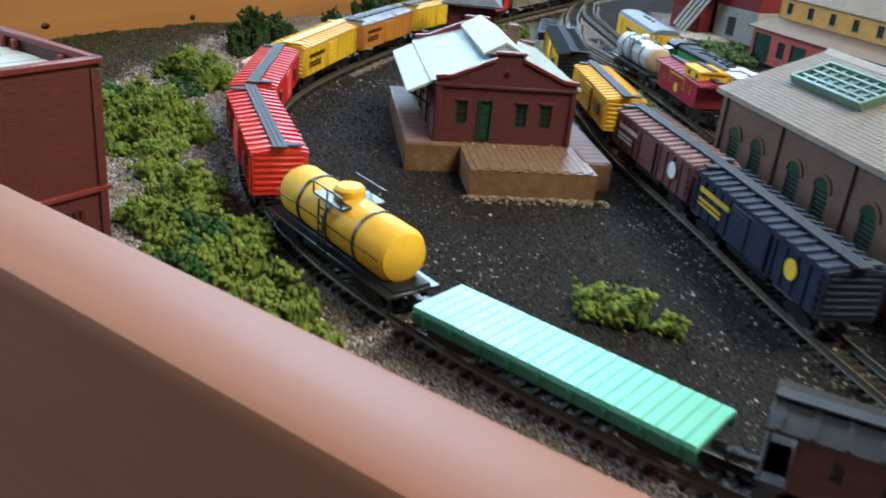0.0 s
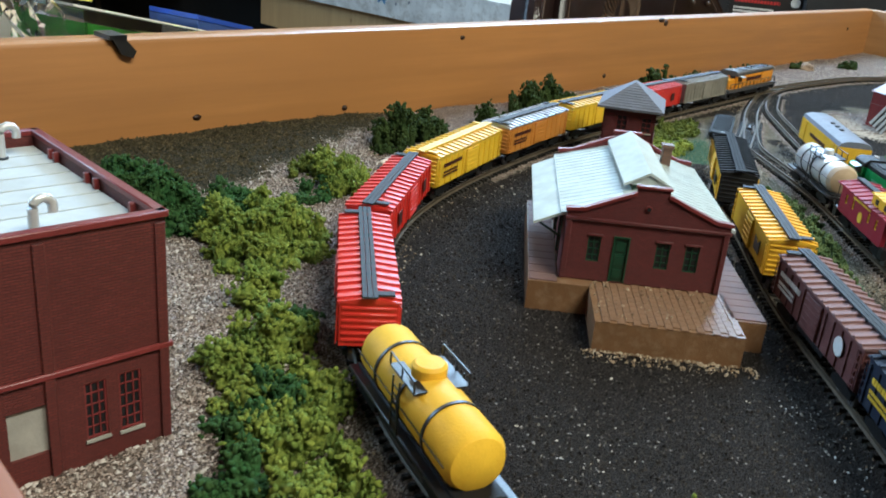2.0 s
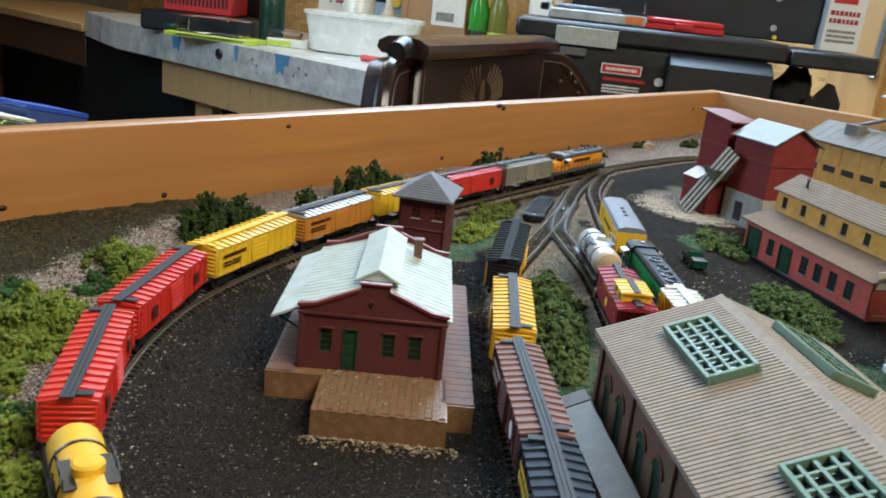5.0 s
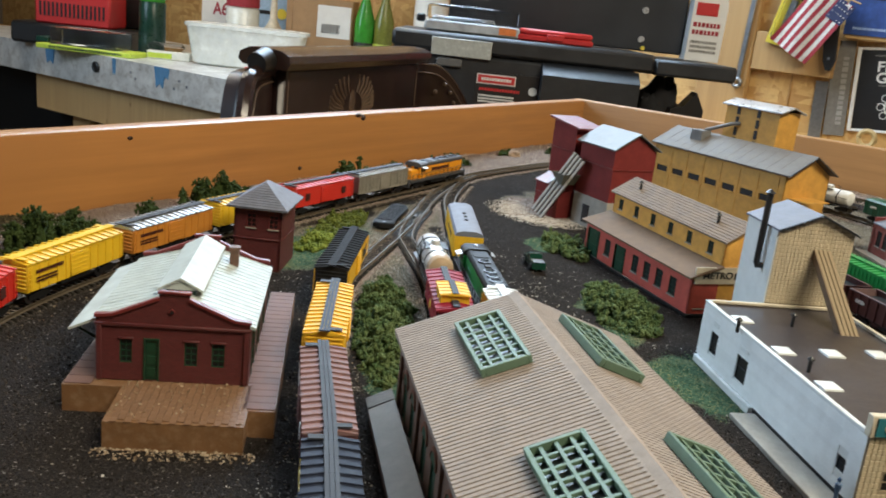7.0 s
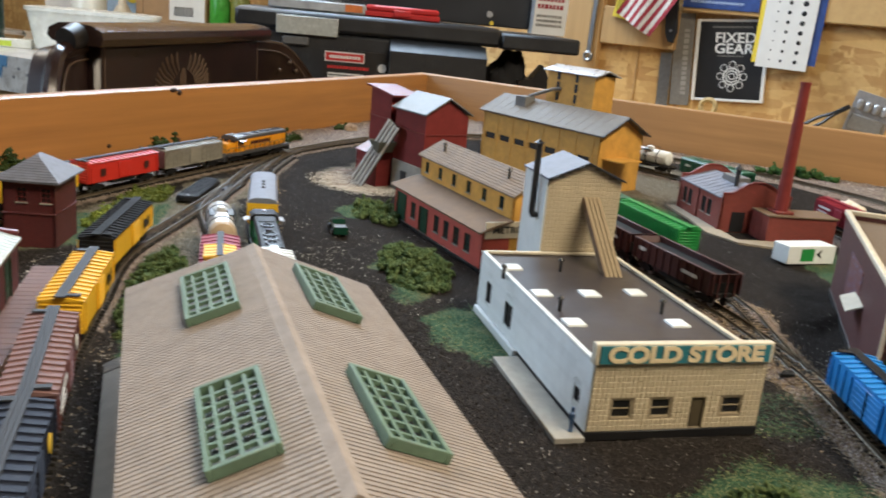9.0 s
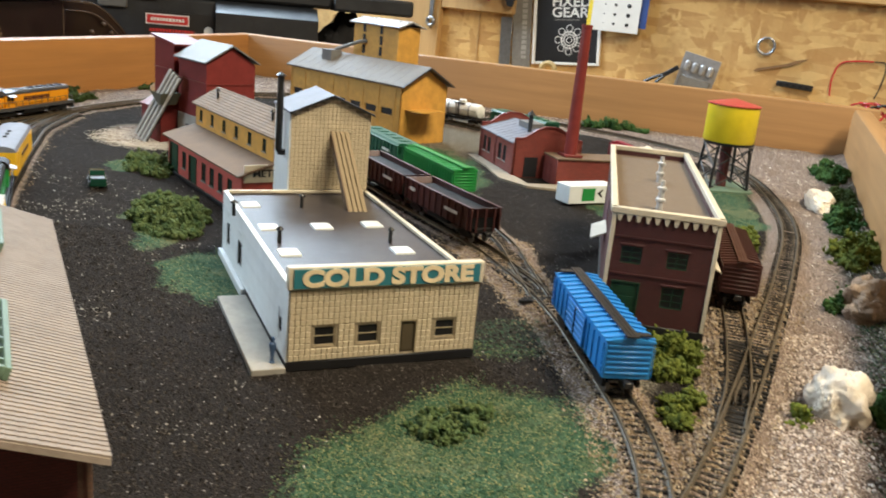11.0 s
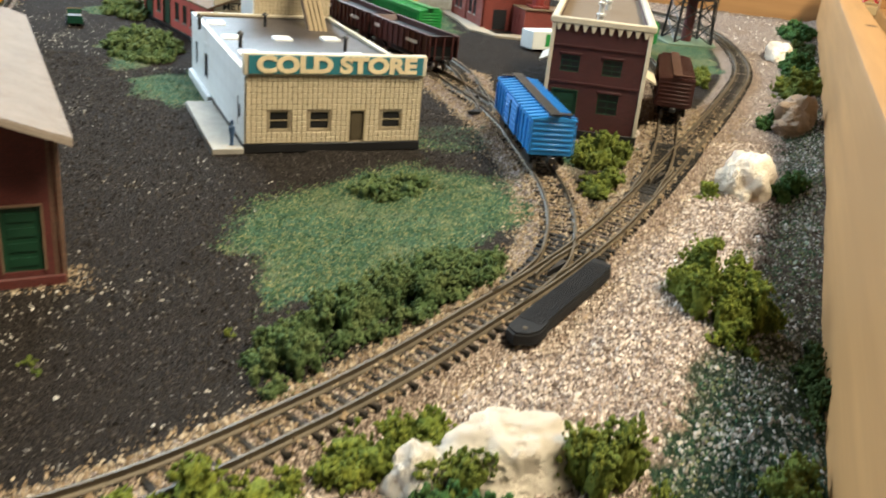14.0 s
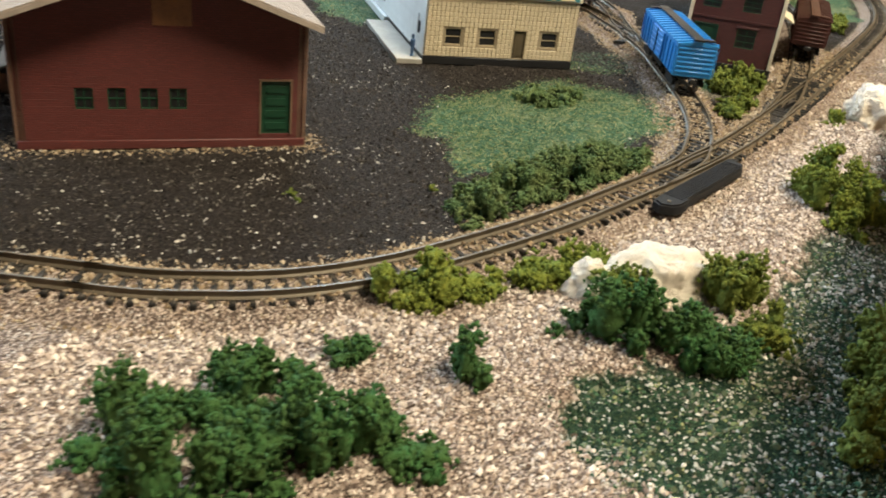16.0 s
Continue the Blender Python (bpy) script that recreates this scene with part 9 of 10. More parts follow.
part("sheath", Geo().prism([(-0.016, 0.085), (0.016, 0.085), (0.013, -0.06), (0.004, -0.082), (-0.006, -0.08), (-0.013, -0.06)], -0.012, 0.0, "xz"), BLACK, t)
part("strap", Geo().box(-0.017, 0.017, -0.0135, -0.012, 0.03, 0.042), TOOLBLACK, t)
part("rivet", Geo().cyl((0, -0.0145, -0.055), (0, -0.012, -0.055), 0.003), STEELGREY, t)


def wall_flag():
    t = thing("flag", on_wall(-0.26, 0.190, 0, 0.050), "small striped flag drooping from the wall", "flag")
    A, B, D = Vector((0, 0)), Vector((0.088, -0.048)), Vector((0.072, 0.112))

    def strip(u0, u1, v0, v1, lift):
        g, n = Geo(), 10
        vs = []
        for back in (0, 0.0008):
            for i in range(n + 1):
                v = v0 + (v1 - v0) * i / n
                for u in (u0, u1):
                    p = A + (B - A) * u + D * v
                    vs.append((p.x, 0.005 * math.sin(u * 8 + v * 3) * (1 - 0.4 * v) + back - lift, p.y))
        k = 2 * (n + 1)
        fs = []
        for i in range(n):
            a = 2 * i
            fs += [(a, a + 1, a + 3, a + 2), (k + a, k + a + 2, k + a + 3, k + a + 1), (a, a + 2, k + a + 2, k + a), (a + 1, k + a + 1, k + a + 3, a + 3)]
        fs += [(0, k, k + 1, 1), (k - 2, k - 1, 2 * k - 1, 2 * k - 2)]
        return g.add(vs, fs)
    for i in range(11):
        part("stripe", strip(i / 11, (i + 1) / 11, 0, 1.15, 0), FLAGRED if i % 2 == 0 else FLAGWHITE, t, "red stripe" if i % 2 == 0 else "white stripe")
    part("canton", strip(0.60, 1.02, 0.80, 1.16, 0.0012), NAVYC, t, "dark blue starred corner")
    g = Geo()
    for i in range(5):
        for j in range(4):
            p = A + (B - A) * (0.64 + 0.08 * i) + D * (0.84 + 0.09 * j)
            g.ball((p.x, 0.005 * math.sin((0.64 + 0.08 * i) * 8 + (0.84 + 0.09 * j) * 3) * 0.7 - 0.0014, p.y), 0.0016, 4)
    part("star_field", g, FLAGWHITE, t, "white stars")
    part("staff", Geo().cyl((-0.02, 0.03, 0.16), (0.18, -0.002, 0.09), 0.002), STUD, t, "thin wooden staff")


wall_flag()
t = thing("ring_wrench", on_wall(-0.322, 0.185, 1.5, 0.028), "long grey ring spanner hanging on the stud", "wrench")
g = Geo().box(-0.006, 0.006, -0.005, 0, -0.092, 0.12, 0.002)
part("shank", g, STEELGREY, t)
for z, r in ((-0.103, 0.009), (0.13, 0.009)):
    g = Geo()
    ring(g, r, 0.0045, 0, z, -0.003, 18)
    part("ring_end", g, STEELGREY, t)
t = thing("blister_card", on_wall(-0.236, 0.225, 12, 0.026), "yellow backed tool in a clear blister on the wall", "packaged tool")
part("card", Geo().box(-0.032, 0.032, -0.0015, 0, -0.05, 0.075, 0.0004), YELLOWC, t)
part("blister", Geo().box(-0.024, 0.024, -0.014, -0.0016, -0.036, 0.06, 0.006), CLEAR, t, "clear plastic blister")
part("tool", Geo().box(-0.008, 0.008, -0.010, -0.003, -0.03, 0.055, 0.002), STEELGREY, t, "steel tool inside")
t = thing("picture", on_wall(-0.022, 0.262, 0, 0.0265), "blue printed picture pinned above the poster", "picture")
part("print", Geo().box(-0.088, 0.083, -0.002, 0, -0.046, 0.06, 0.0004), BLUEC, t)
bars(t, Matrix.Translation((0, -0.0022, 0)), -0.07, -0.034, 0.12, 0.005, plain("pale print", (0.4, 0.5, 0.7), 0.5), 1)
lettering_card = part("caption", Geo().box(-0.075, -0.01, -0.0026, -0.002, 0.03, 0.055), POSTER, t, "black caption block")


def hole_gauge():
    t = thing("hole_gauge", on_wall(0.130, 0.185, 0.5, 0.030), "white card gauge with rows of black holes", "gauge")
    part("yellow_card", Geo().box(-0.066, 0.030, 0.001, 0.002, -0.075, 0.14), YELLOWC, t, "yellow card behind")
    part("blue_card", Geo().box(0.0, 0.068, 0.0025, 0.0035, -0.070, 0.15), BLUEC, t, "blue card behind")
    part("white_card", Geo().box(-0.056, 0.052, -0.001, 0.0005, -0.083, 0.14, 0.0004), PAPER, t)
    for k in range(10):
        z = -0.066 + 0.0205 * k
        for x, r in ((-0.028, 0.0014 + 0.0001 * k), (-0.004, 0.0030 + 0.00022 * k), (0.026, 0.0042 + 0.00028 * k)):
            part("hole", Geo().cyl((x, -0.0014, z), (x, -0.0009, z), r, n=12), BLACK, t)


hole_gauge()
t = thing("ring_wrench", on_wall(0.454, 0.105, 0, 0.003), "small steel ring hanging on the strand board", "ring")
g = Geo()
ring(g, 0.017, 0.003, 0, 0, -0.003, 22)
part("ring_end", g, STEELGREY, t)
t = thing("wood_strip", on_wall(0.49, 0.068, -14, 0.002), "splintered brown strip stuck to the boarding", "strip")
part("strip", Geo().prism([(-0.055, -0.004), (0.02, -0.003), (0.055, 0.006), (0.03, 0.006), (0.01, 0.002), (-0.05, 0.001)], -0.003, 0, "xz"), BROWNTWIG, t)
t = thing("power_strip", on_wall(0.525, 0.030, 3, 0.003), "short black connector strip on the boarding", "connector")
part("body", Geo().box(-0.037, 0.037, -0.014, 0, -0.006, 0.006, 0.002), BLACK, t)
for i in range(5):
    part("socket", Geo().box(-0.03 + i * 0.013, -0.024 + i * 0.013, -0.0145, -0.014, -0.002, 0.002), UNDER, t)
t = thing("cable", WALL, "thin red cable looped on the boarding", "cable")
part("lead", Geo().tube([tuple(p) for p in rails_of([(0.596, 0.018), (0.594, 0.05), (0.603, 0.084), (0.63, 0.093), (0.667, 0.096)], 0.006)], 0.0018, 6, pose(0, -0.006, 0, 90)), REDPLAST, t)
part("lead", Geo().tube([tuple(p) for p in rails_of([(0.667, 0.096), (0.69, 0.092), (0.688, 0.05), (0.68, 0.02)], 0.006)], 0.0012, 6, pose(0, -0.004, 0, 90)), BLACK, t, "thin black lead")
t = thing("cable", WALL @ Matrix.Translation((0.71, -0.09, -0.02)), "tangle of red and black cables with a clip", "cable")
rr = random.Random(8)
for k in range(6):
    pts = [(-0.06 + 0.024 * i + rr.uniform(-0.012, 0.012), rr.uniform(-0.03, 0.03)) for i in range(6)]
    lift = [rr.uniform(0.004, 0.045) for _ in range(200)]
    path = [(p.x, p.y, 0.004 + 0.034 * abs(math.sin(i * 0.11 + k))) for i, p in enumerate(rails_of(pts, 0.006))]
    part("lead", Geo().tube(path, 0.0022, 6), REDPLAST if k % 3 else BLACK, t)
part("clip", Geo().box(0.0, 0.035, -0.02, 0.0, 0.025, 0.058, 0.006), BLACK, t, "black clip")
t = thing("parts_tray", on_wall(0.79, 0.135, 4, 0.003), "black tray of metal fittings hung on the wall", "tray")
part("tray", Geo().box(-0.09, 0.11, -0.02, 0, -0.052, 0.06, 0.006), BLACK, t)
for x, z in ((-0.06, -0.012), (-0.02, -0.022), (0.02, 0.0), (-0.04, 0.03), (0.05, -0.02)):
    g = Geo()
    ring(g, 0.010, 0.004, x, z, -0.021, 14)
    g.box(x + 0.008, x + 0.034, -0.024, -0.020, z - 0.006, z + 0.003, 0.001)
    part("fitting", g, SILVER, t, "bright metal fitting")

# things lying on the ledge
LEDGE = WALL @ Matrix.Translation((0, -0.06, -0.0198))
t = thing("masking_tape", LEDGE @ Matrix.Translation((-0.005, 0, 0)), "roll of beige masking tape on the ledge", "tape")
g = Geo()
ring(g, 0.0165, 0.006, 0, 0.0225, 0, 22)
part("roll", g, plain("beige tape", (0.52, 0.38, 0.17), 0.6), t)
t = thing("pliers", LEDGE @ pose(0.03, -0.02, 0.0035, 0, 0, 14), "black handled pliers lying on the ledge", "pliers")
part("jaw", Geo().box(-0.02, 0.012, -0.006, 0.006, -0.003, 0.006, 0.002), STEELGREY, t)
for s in (-1, 1):
    part("handle", Geo().tube([(0.012, s * 0.003, 0.002), (0.04, s * 0.010, 0.003), (0.07, s * 0.012, 0.003)], 0.0035, 6), BLACK, t)
t = thing("cable", LEDGE @ Matrix.Translation((-0.085, -0.015, 0.0025)), "short pink cable lying on the ledge", "cable")
part("lead", Geo().tube([tuple(p) for p in rails_of([(-0.03, 0), (-0.01, 0.012), (0.02, 0.006), (0.06, 0.01)], 0.005)], 0.0025, 6), FLAGRED, t)
t = thing("pliers", LEDGE @ pose(0.245, 0.01, 0.034, 0, -35, 0), "black pliers leaning against the boarding", "pliers")
part("jaw", Geo().box(0.015, 0.05, -0.006, 0.004, -0.005, 0.005, 0.002), BLACK, t)
for s in (-1, 1):
    part("handle", Geo().tube([(0.015, 0, s * 0.002), (-0.015, 0, s * 0.007), (-0.045, 0, s * 0.007)], 0.004, 6), BLACK, t)
t = thing("blister_pack", LEDGE @ pose(0.325, 0.02, 0.046, 8, 12, 0), "grey foil blister pack leaning on the wall", "blister pack")
part("card", Geo().box(-0.04, 0.04, -0.002, 0, -0.043, 0.046, 0.0005), plain("silvered card", (0.30, 0.29, 0.29), 0.35), t)
for i in range(4):
    part("bubble", Geo().box(-0.032 + 0.017 * i, -0.020 + 0.017 * i, -0.011, -0.002, 0.008, 0.030, 0.004), SILVER, t)
part("bubble", Geo().box(-0.034, 0.034, -0.009, -0.002, -0.036, -0.002, 0.004), GREYCARD, t, "grey moulded pocket")

# ---- tool chest on its stand ----
CHEST = pose(1.6232, 0.6544, -0.0119) @ Matrix.Diagonal((1.07, 1.07, 1.07, 1)) @ pose(0, 0, 0, 0, 0, -60.9)
t = thing("tool_stand", pose(1.6232, 0.6544, 0, 0, 0, -60.9), "plain timber stand under the tool chest", "stand")
part("top", Geo().box(-0.22, 0.50, -0.12, 0.30, -0.108, -0.0774, 0.003), STUD, t)
for x in (-0.20, 0.45):
    for y in (-0.10, 0.25):
        part("leg", Geo().box(x, x + 0.035, y, y + 0.035, FZ, -0.1082, 0.003), STUD, t)


def tool_chest():
    t = thing("tool_chest", CHEST, "black plastic tool chest with a printed label", "tool chest")
    body = part("body", Geo().box(-0.14, 0.275, -0.05, 0.20, -0.061, 0.104, 0.006), TOOLBLACK, t)
    part("lid", Geo().box(-0.155, 0.300, -0.055, 0.205, 0.1045, 0.136, 0.006), TOOLBLACK, t)
    part("side_tray", Geo().box(0.301, 0.442, -0.055, 0.205, 0.103, 0.130, 0.004), TOOLBLACK, t)
    part("slope", Geo().prism([(-0.0505, 0.03), (-0.085, 0.035), (-0.085, 0.085), (-0.056, 0.1035), (-0.0505, 0.1035)], 0.108, 0.274, "yz"), TOOLBLACK, t)
    part("window", Geo().box(-0.086, 0.018, -0.0585, -0.0552, 0.098, 0.128, 0.001), plain("frosted panel", (0.42, 0.44, 0.42), 0.25), t, "pale frosted panel")
    part("latch", Geo().box(-0.075, -0.03, -0.058, -0.0502, 0.080, 0.094, 0.002), plain("grey latch", (0.12, 0.12, 0.12), 0.4), t)
    label = part("label", Geo().box(-0.004, 0.106, -0.0520, -0.0502, 0.005, 0.078), POSTER, t, "black printed label")
    at = Matrix.Translation((0, -0.0522, 0))
    part("plate", Geo().box(-0.002, 0.066, -0.0532, -0.0521, 0.0575, 0.0745), plain("white plate edge", (0.72, 0.70, 0.70), 0.4), label, "white edged plate")
    part("plate_face", Geo().box(-0.0, 0.064, -0.0540, -0.0533, 0.0595, 0.0725), REDPLAST, label, "red plate face")
    bars(label, Matrix.Translation((0, -0.0543, 0)), 0.006, 0.0635, 0.052, 0.005, DECAL_WHITE, 1)
    bars(label, at, 0.004, 0.046, 0.07, 0.005, REDPLAST, 1)
    bars(label, at, 0.004, 0.036, 0.062, 0.003, DECAL_WHITE, 3)
    part("seal", Geo().cyl((0.097, -0.0526, 0.052), (0.097, -0.0521, 0.052), 0.0075, n=16), DECAL_WHITE, label, "round white mark")
    return t


tool_chest()
t = thing("rag", CHEST @ Matrix.Translation((0.33, 0.02, -0.06)), "crumpled black cloth hanging from the tray", "cloth")
bm = bmesh.new()
bmesh.ops.create_icosphere(bm, subdivisions=4, radius=1.0)
for v in bm.verts:
    v.co *= 1 + 0.30 * noise.noise(v.co * 1.9) + 0.13 * noise.noise(v.co * 4.5)
g = Geo().add([(v.co.x * 0.042, v.co.y * 0.045, 0.078 + v.co.z * 0.082) for v in bm.verts], [tuple(v.index for v in f.verts) for f in bm.faces])
bm.free()
part("cloth", g, plain("black cloth", (0.010, 0.010, 0.012), 0.9), t)
t = thing("work_glove", CHEST @ pose(0.372, -0.02, -0.06, 0, 0, 0), "black rubber grip beside the tool chest", "grip")
part("grip", Geo().prism([(-0.03, 0.0), (0.02, 0.0), (0.028, 0.11), (0.012, 0.14), (-0.008, 0.115), (-0.03, 0.11)], -0.02, 0.02, "xz"), BLACK, t)
t = thing("parts_case", CHEST @ Matrix.Translation((-0.02, 0.03, 0.1372)), "clear plastic parts case on the tool chest", "case")
part("tray", Geo().box(-0.083, 0.085, -0.05, 0.05, 0, 0.018, 0.003), plain("clouded plastic", (0.46, 0.49, 0.53), 0.2, var=0.2, scale=40), t, "clouded plastic tray")
part("lid", Geo().box(-0.080, 0.084, -0.049, 0.049, 0.019, 0.045, 0.004), CLEAR, t, "clear plastic lid")
part("sticker", Geo().box(0.048, 0.078, -0.0515, -0.0502, 0.004, 0.016), ORANGE, t, "orange sticker")
part("contents", Geo().box(-0.07, 0.04, -0.035, 0.035, 0.0192, 0.026, 0.003), STEELGREY, t, "grey metal contents")
part("latch", Geo().box(-0.10, -0.084, -0.012, 0.012, 0.012, 0.026, 0.003), BLACK, t)
t = thing("index_box", CHEST @ pose(0.13, 0.02, 0.1372, 0, 0, -4), "flat red plastic box on the tool chest", "box")
part("base", Geo().box(-0.066, 0.066, -0.045, 0.045, 0, 0.010, 0.002), REDPLAST, t)
part("lid", Geo().box(-0.064, 0.064, -0.044, 0.044, 0.0102, 0.020, 0.003), REDPLAST, t)
part("catch", Geo().box(-0.015, 0.015, -0.048, -0.0452, 0.004, 0.014, 0.001), REDPLAST, t)
t = thing("machine_fence", CHEST @ Matrix.Translation((0.16, 0.13, 0.1372)), "tall black steel plate with two bolts", "steel plate")
part("plate", Geo().box(-0.225, 0.225, 0, 0.02, 0, 0.30, 0.003), plain("black steel", (0.014, 0.017, 0.024), 0.4, var=0.15, scale=15), t)
for z in (0.022, 0.075, 0.175):
    part("bolt", Geo().cyl((0.145, -0.004, z), (0.145, 0.0, z), 0.006, n=12), SILVER, t)
part("screw", Geo().cyl((0.150, -0.004, 0.006), (0.150, 0.0, 0.006), 0.004, n=10), YELLOWC, t, "brass screw")
t = thing("paper_bag", CHEST @ Matrix.Translation((0.415, 0.12, 0.1312)), "white printed paper bag on the tray", "bag")
part("bag", Geo().prism([(-0.030, 0), (0.034, 0), (0.036, 0.10), (0.022, 0.20), (-0.016, 0.20), (-0.028, 0.10)], -0.02, 0.02, "xz"), PAPER, t)
part("print", Geo().box(-0.022, 0.018, -0.0212, -0.0202, 0.083, 0.106), REDPLAST, t, "red printed block")
bars(t, Matrix.Translation((0, -0.0206, 0)), -0.024, 0.062, 0.05, 0.008, FLAGRED, 2)
bars(t, Matrix.Translation((0, -0.0206, 0)), -0.024, 0.032, 0.05, 0.005, GREYCARD, 3)

# ---- workbench ----
BENCH = pose(1.826, 2.503, -0.05, 0, 0, -93.7)
t = thing("workbench", BENCH, "old workbench with a zinc covered edge and timber apron", "workbench")
part("worktop", Geo().prism([(-0.42, 0.10), (-0.02, 0.0), (1.62, 0.0), (1.62, 0.70), (-0.42, 0.70)], -0.088, 0.0, "xy"), ZINC, t, "worn zinc covered top")
part("apron", Geo().box(0.20, 1.60, 0.03, 0.07, -0.20, -0.0885, 0.003), STUD, t, "softwood apron")
for x, y in ((0.32, 0.075), (1.5, 0.075), (0.32, 0.62), (1.5, 0.62), (-0.38, 0.62)):
    part("leg", Geo().box(x, x + 0.09, y, y + 0.05, FZ + 0.05, -0.0885, 0.003), STUD, t)
for x, w, h in ((0.30, 0.05, 0.05), (0.62, 0.016, 0.045), (0.80, 0.045, 0.056), (0.84, 0.02, 0.03)):
    part("paint_smear", Geo().prism([(x, -0.001), (x + w, -0.001), (x + w * 0.8, -h), (x + w * 0.5, -h * 0.8), (x + w * 0.2, -h)], -0.0022, -0.0002, "xz"), BLUEPAINT, t, "smear of blue paint")
g = Geo()
ring(g, 0.012, 0.004, 0.547, -0.034, -0.003, 16)
g.cyl((0.547, -0.006, -0.034), (0.547, -0.0005, -0.034), 0.009)
part("bolt_head", g, BLACK, t, "dark round bolt")
for x, z in ((0.70, -0.030), (0.72, -0.045), (0.90, -0.028), (0.93, -0.04), (0.88, -0.05)):
    part("nail_head", Geo().cyl((x, -0.0015, z), (x, 0, z), 0.004, n=8), STEELGREY, t)
# added cupboard: its black stands where there is only shade under the top
t = thing("dark_filler", BENCH @ Matrix.Translation((0.2, 0.12, 0)), "added black cupboard standing in for the shade under the bench", "cupboard")
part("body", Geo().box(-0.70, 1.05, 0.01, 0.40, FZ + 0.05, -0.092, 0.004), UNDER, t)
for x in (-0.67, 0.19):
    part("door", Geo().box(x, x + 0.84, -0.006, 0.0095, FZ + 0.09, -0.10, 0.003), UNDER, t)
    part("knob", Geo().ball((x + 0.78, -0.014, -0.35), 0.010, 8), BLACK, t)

t = thing("side_bench", BENCH, "old timber bench with a dark brown apron, in the corner", "workbench")
part("top", Geo().box(-1.62, -0.425, 0.09, 0.70, -0.075, -0.045, 0.003), PLY, t)
part("apron", Geo().box(-1.60, -0.44, 0.11, 0.15, -0.205, -0.0755, 0.003), timber("dark stained apron", (0.085, 0.036, 0.018), (0.03, 0.014, 0.008), 0.5, ring=9.0), t, "dark stained apron")
# black panel and legs put the deep shade below this top into colour
part("shade_panel", Geo().box(-1.58, -0.52, 0.30, 0.34, FZ, -0.076), UNDER, t, "black panel standing in for the shade under the bench")
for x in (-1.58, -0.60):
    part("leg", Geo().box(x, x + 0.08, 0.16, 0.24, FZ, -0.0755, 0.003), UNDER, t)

FACE = pose(2.0, 1.75, -0.0498, 0, 0, -60.9)


def bench_thing(name, x, y, label, category, turn=0.0):
    return thing(name, FACE @ pose(x, y, 0, 0, 0, turn), label, category)


t = bench_thing("tool_case", -0.44, 0.08, "black case holding a red slotted crate", "case")
part("shell", Geo().box(-0.16, 0.20, -0.02, 0.16, 0, 0.062, 0.008), BLACK, t)
part("back", Geo().box(-0.16, 0.20, 0.14, 0.16, 0.0625, 0.20, 0.006), BLACK, t)
crate = part("crate", Geo().box(-0.09, 0.135, -0.01, 0.12, 0.0625, 0.18, 0.006), REDPLAST, t, "red plastic crate")
for i in range(16):
    part("slot", Geo().box(-0.075 + 0.0125 * i, -0.069 + 0.0125 * i, -0.0115, -0.0101, 0.085, 0.125), DARK, crate)
t = bench_thing("display_box", -0.32, -0.03, "clear plastic box with yellow green edges", "box", -8)
part("base", Geo().box(-0.14, 0.15, -0.05, 0.05, 0, 0.014, 0.002), LIMEC, t, "yellow green base")
part("cover", Geo().box(-0.10, 0.10, -0.045, 0.045, 0.0145, 0.062, 0.003), CLEAR, t, "clear cover")
bars(t, Matrix.Translation((0, -0.0505, 0)), -0.10, 0.004, 0.22, 0.006, GREEN, 1)
part("insert", Geo().box(-0.16, -0.12, -0.02, 0.04, 0.0145, 0.030, 0.002), DKGREEN, t, "dark green insert")
t = bench_thing("display_box", -0.12, 0.02, "small opened box with lime printing", "box", 10)
part("base", Geo().box(-0.05, 0.07, -0.03, 0.03, 0, 0.024, 0.002), MILKY, t)
part("label", Geo().box(-0.048, 0.02, -0.0315, -0.0302, 0.004, 0.018), LIMEC, t, "lime label")
part("flap", Geo().box(-0.05, 0.05, -0.02, 0.028, 0.0245, 0.046, 0.008), CLEAR, t, "clear flap")
t = bench_thing("canister", -0.19, 0.10, "dark green canister with a bright green collar", "bottle")
part("body", Geo().lathe([(0.036, 0), (0.039, 0.004), (0.039, 0.15), (0.036, 0.156)], 24), DKGREEN, t)
part("collar", Geo().lathe([(0.037, 0.1562), (0.037, 0.17), (0.02, 0.19), (0.02, 0.22)], 24), GREENB, t, "bright green collar")
t = bench_thing("sign_card", -0.03, 0.36, "white card with dark red lettering", "sign", 0)
part("card", Geo().box(-0.09, 0.05, 0, 0.004, 0, 0.22, 0.001), PAPER, t)
lettering("A60", 0.055, FLAGRED, Matrix.Translation((-0.018, -0.0004, 0.150)), t, stretch=0.75)
t = bench_thing("sign_card", 0.145, 0.37, "blue card with a black and yellow badge", "sign", 0)
part("card", Geo().box(-0.11, 0.09, 0, 0.003, 0, 0.24, 0.001), plain("pale blue card", (0.36, 0.50, 0.66), 0.5), t)
part("band", Geo().box(-0.11, 0.09, -0.0015, -0.0002, 0.150, 0.162), BLACK, t, "black band")
part("badge", Geo().cyl((-0.005, -0.003, 0.155), (-0.005, -0.0016, 0.155), 0.017, n=20), YELLOWC, t, "round yellow badge")
t = bench_thing("storage_tub", 0.115, 0.03, "translucent plastic tub of small parts", "tub")
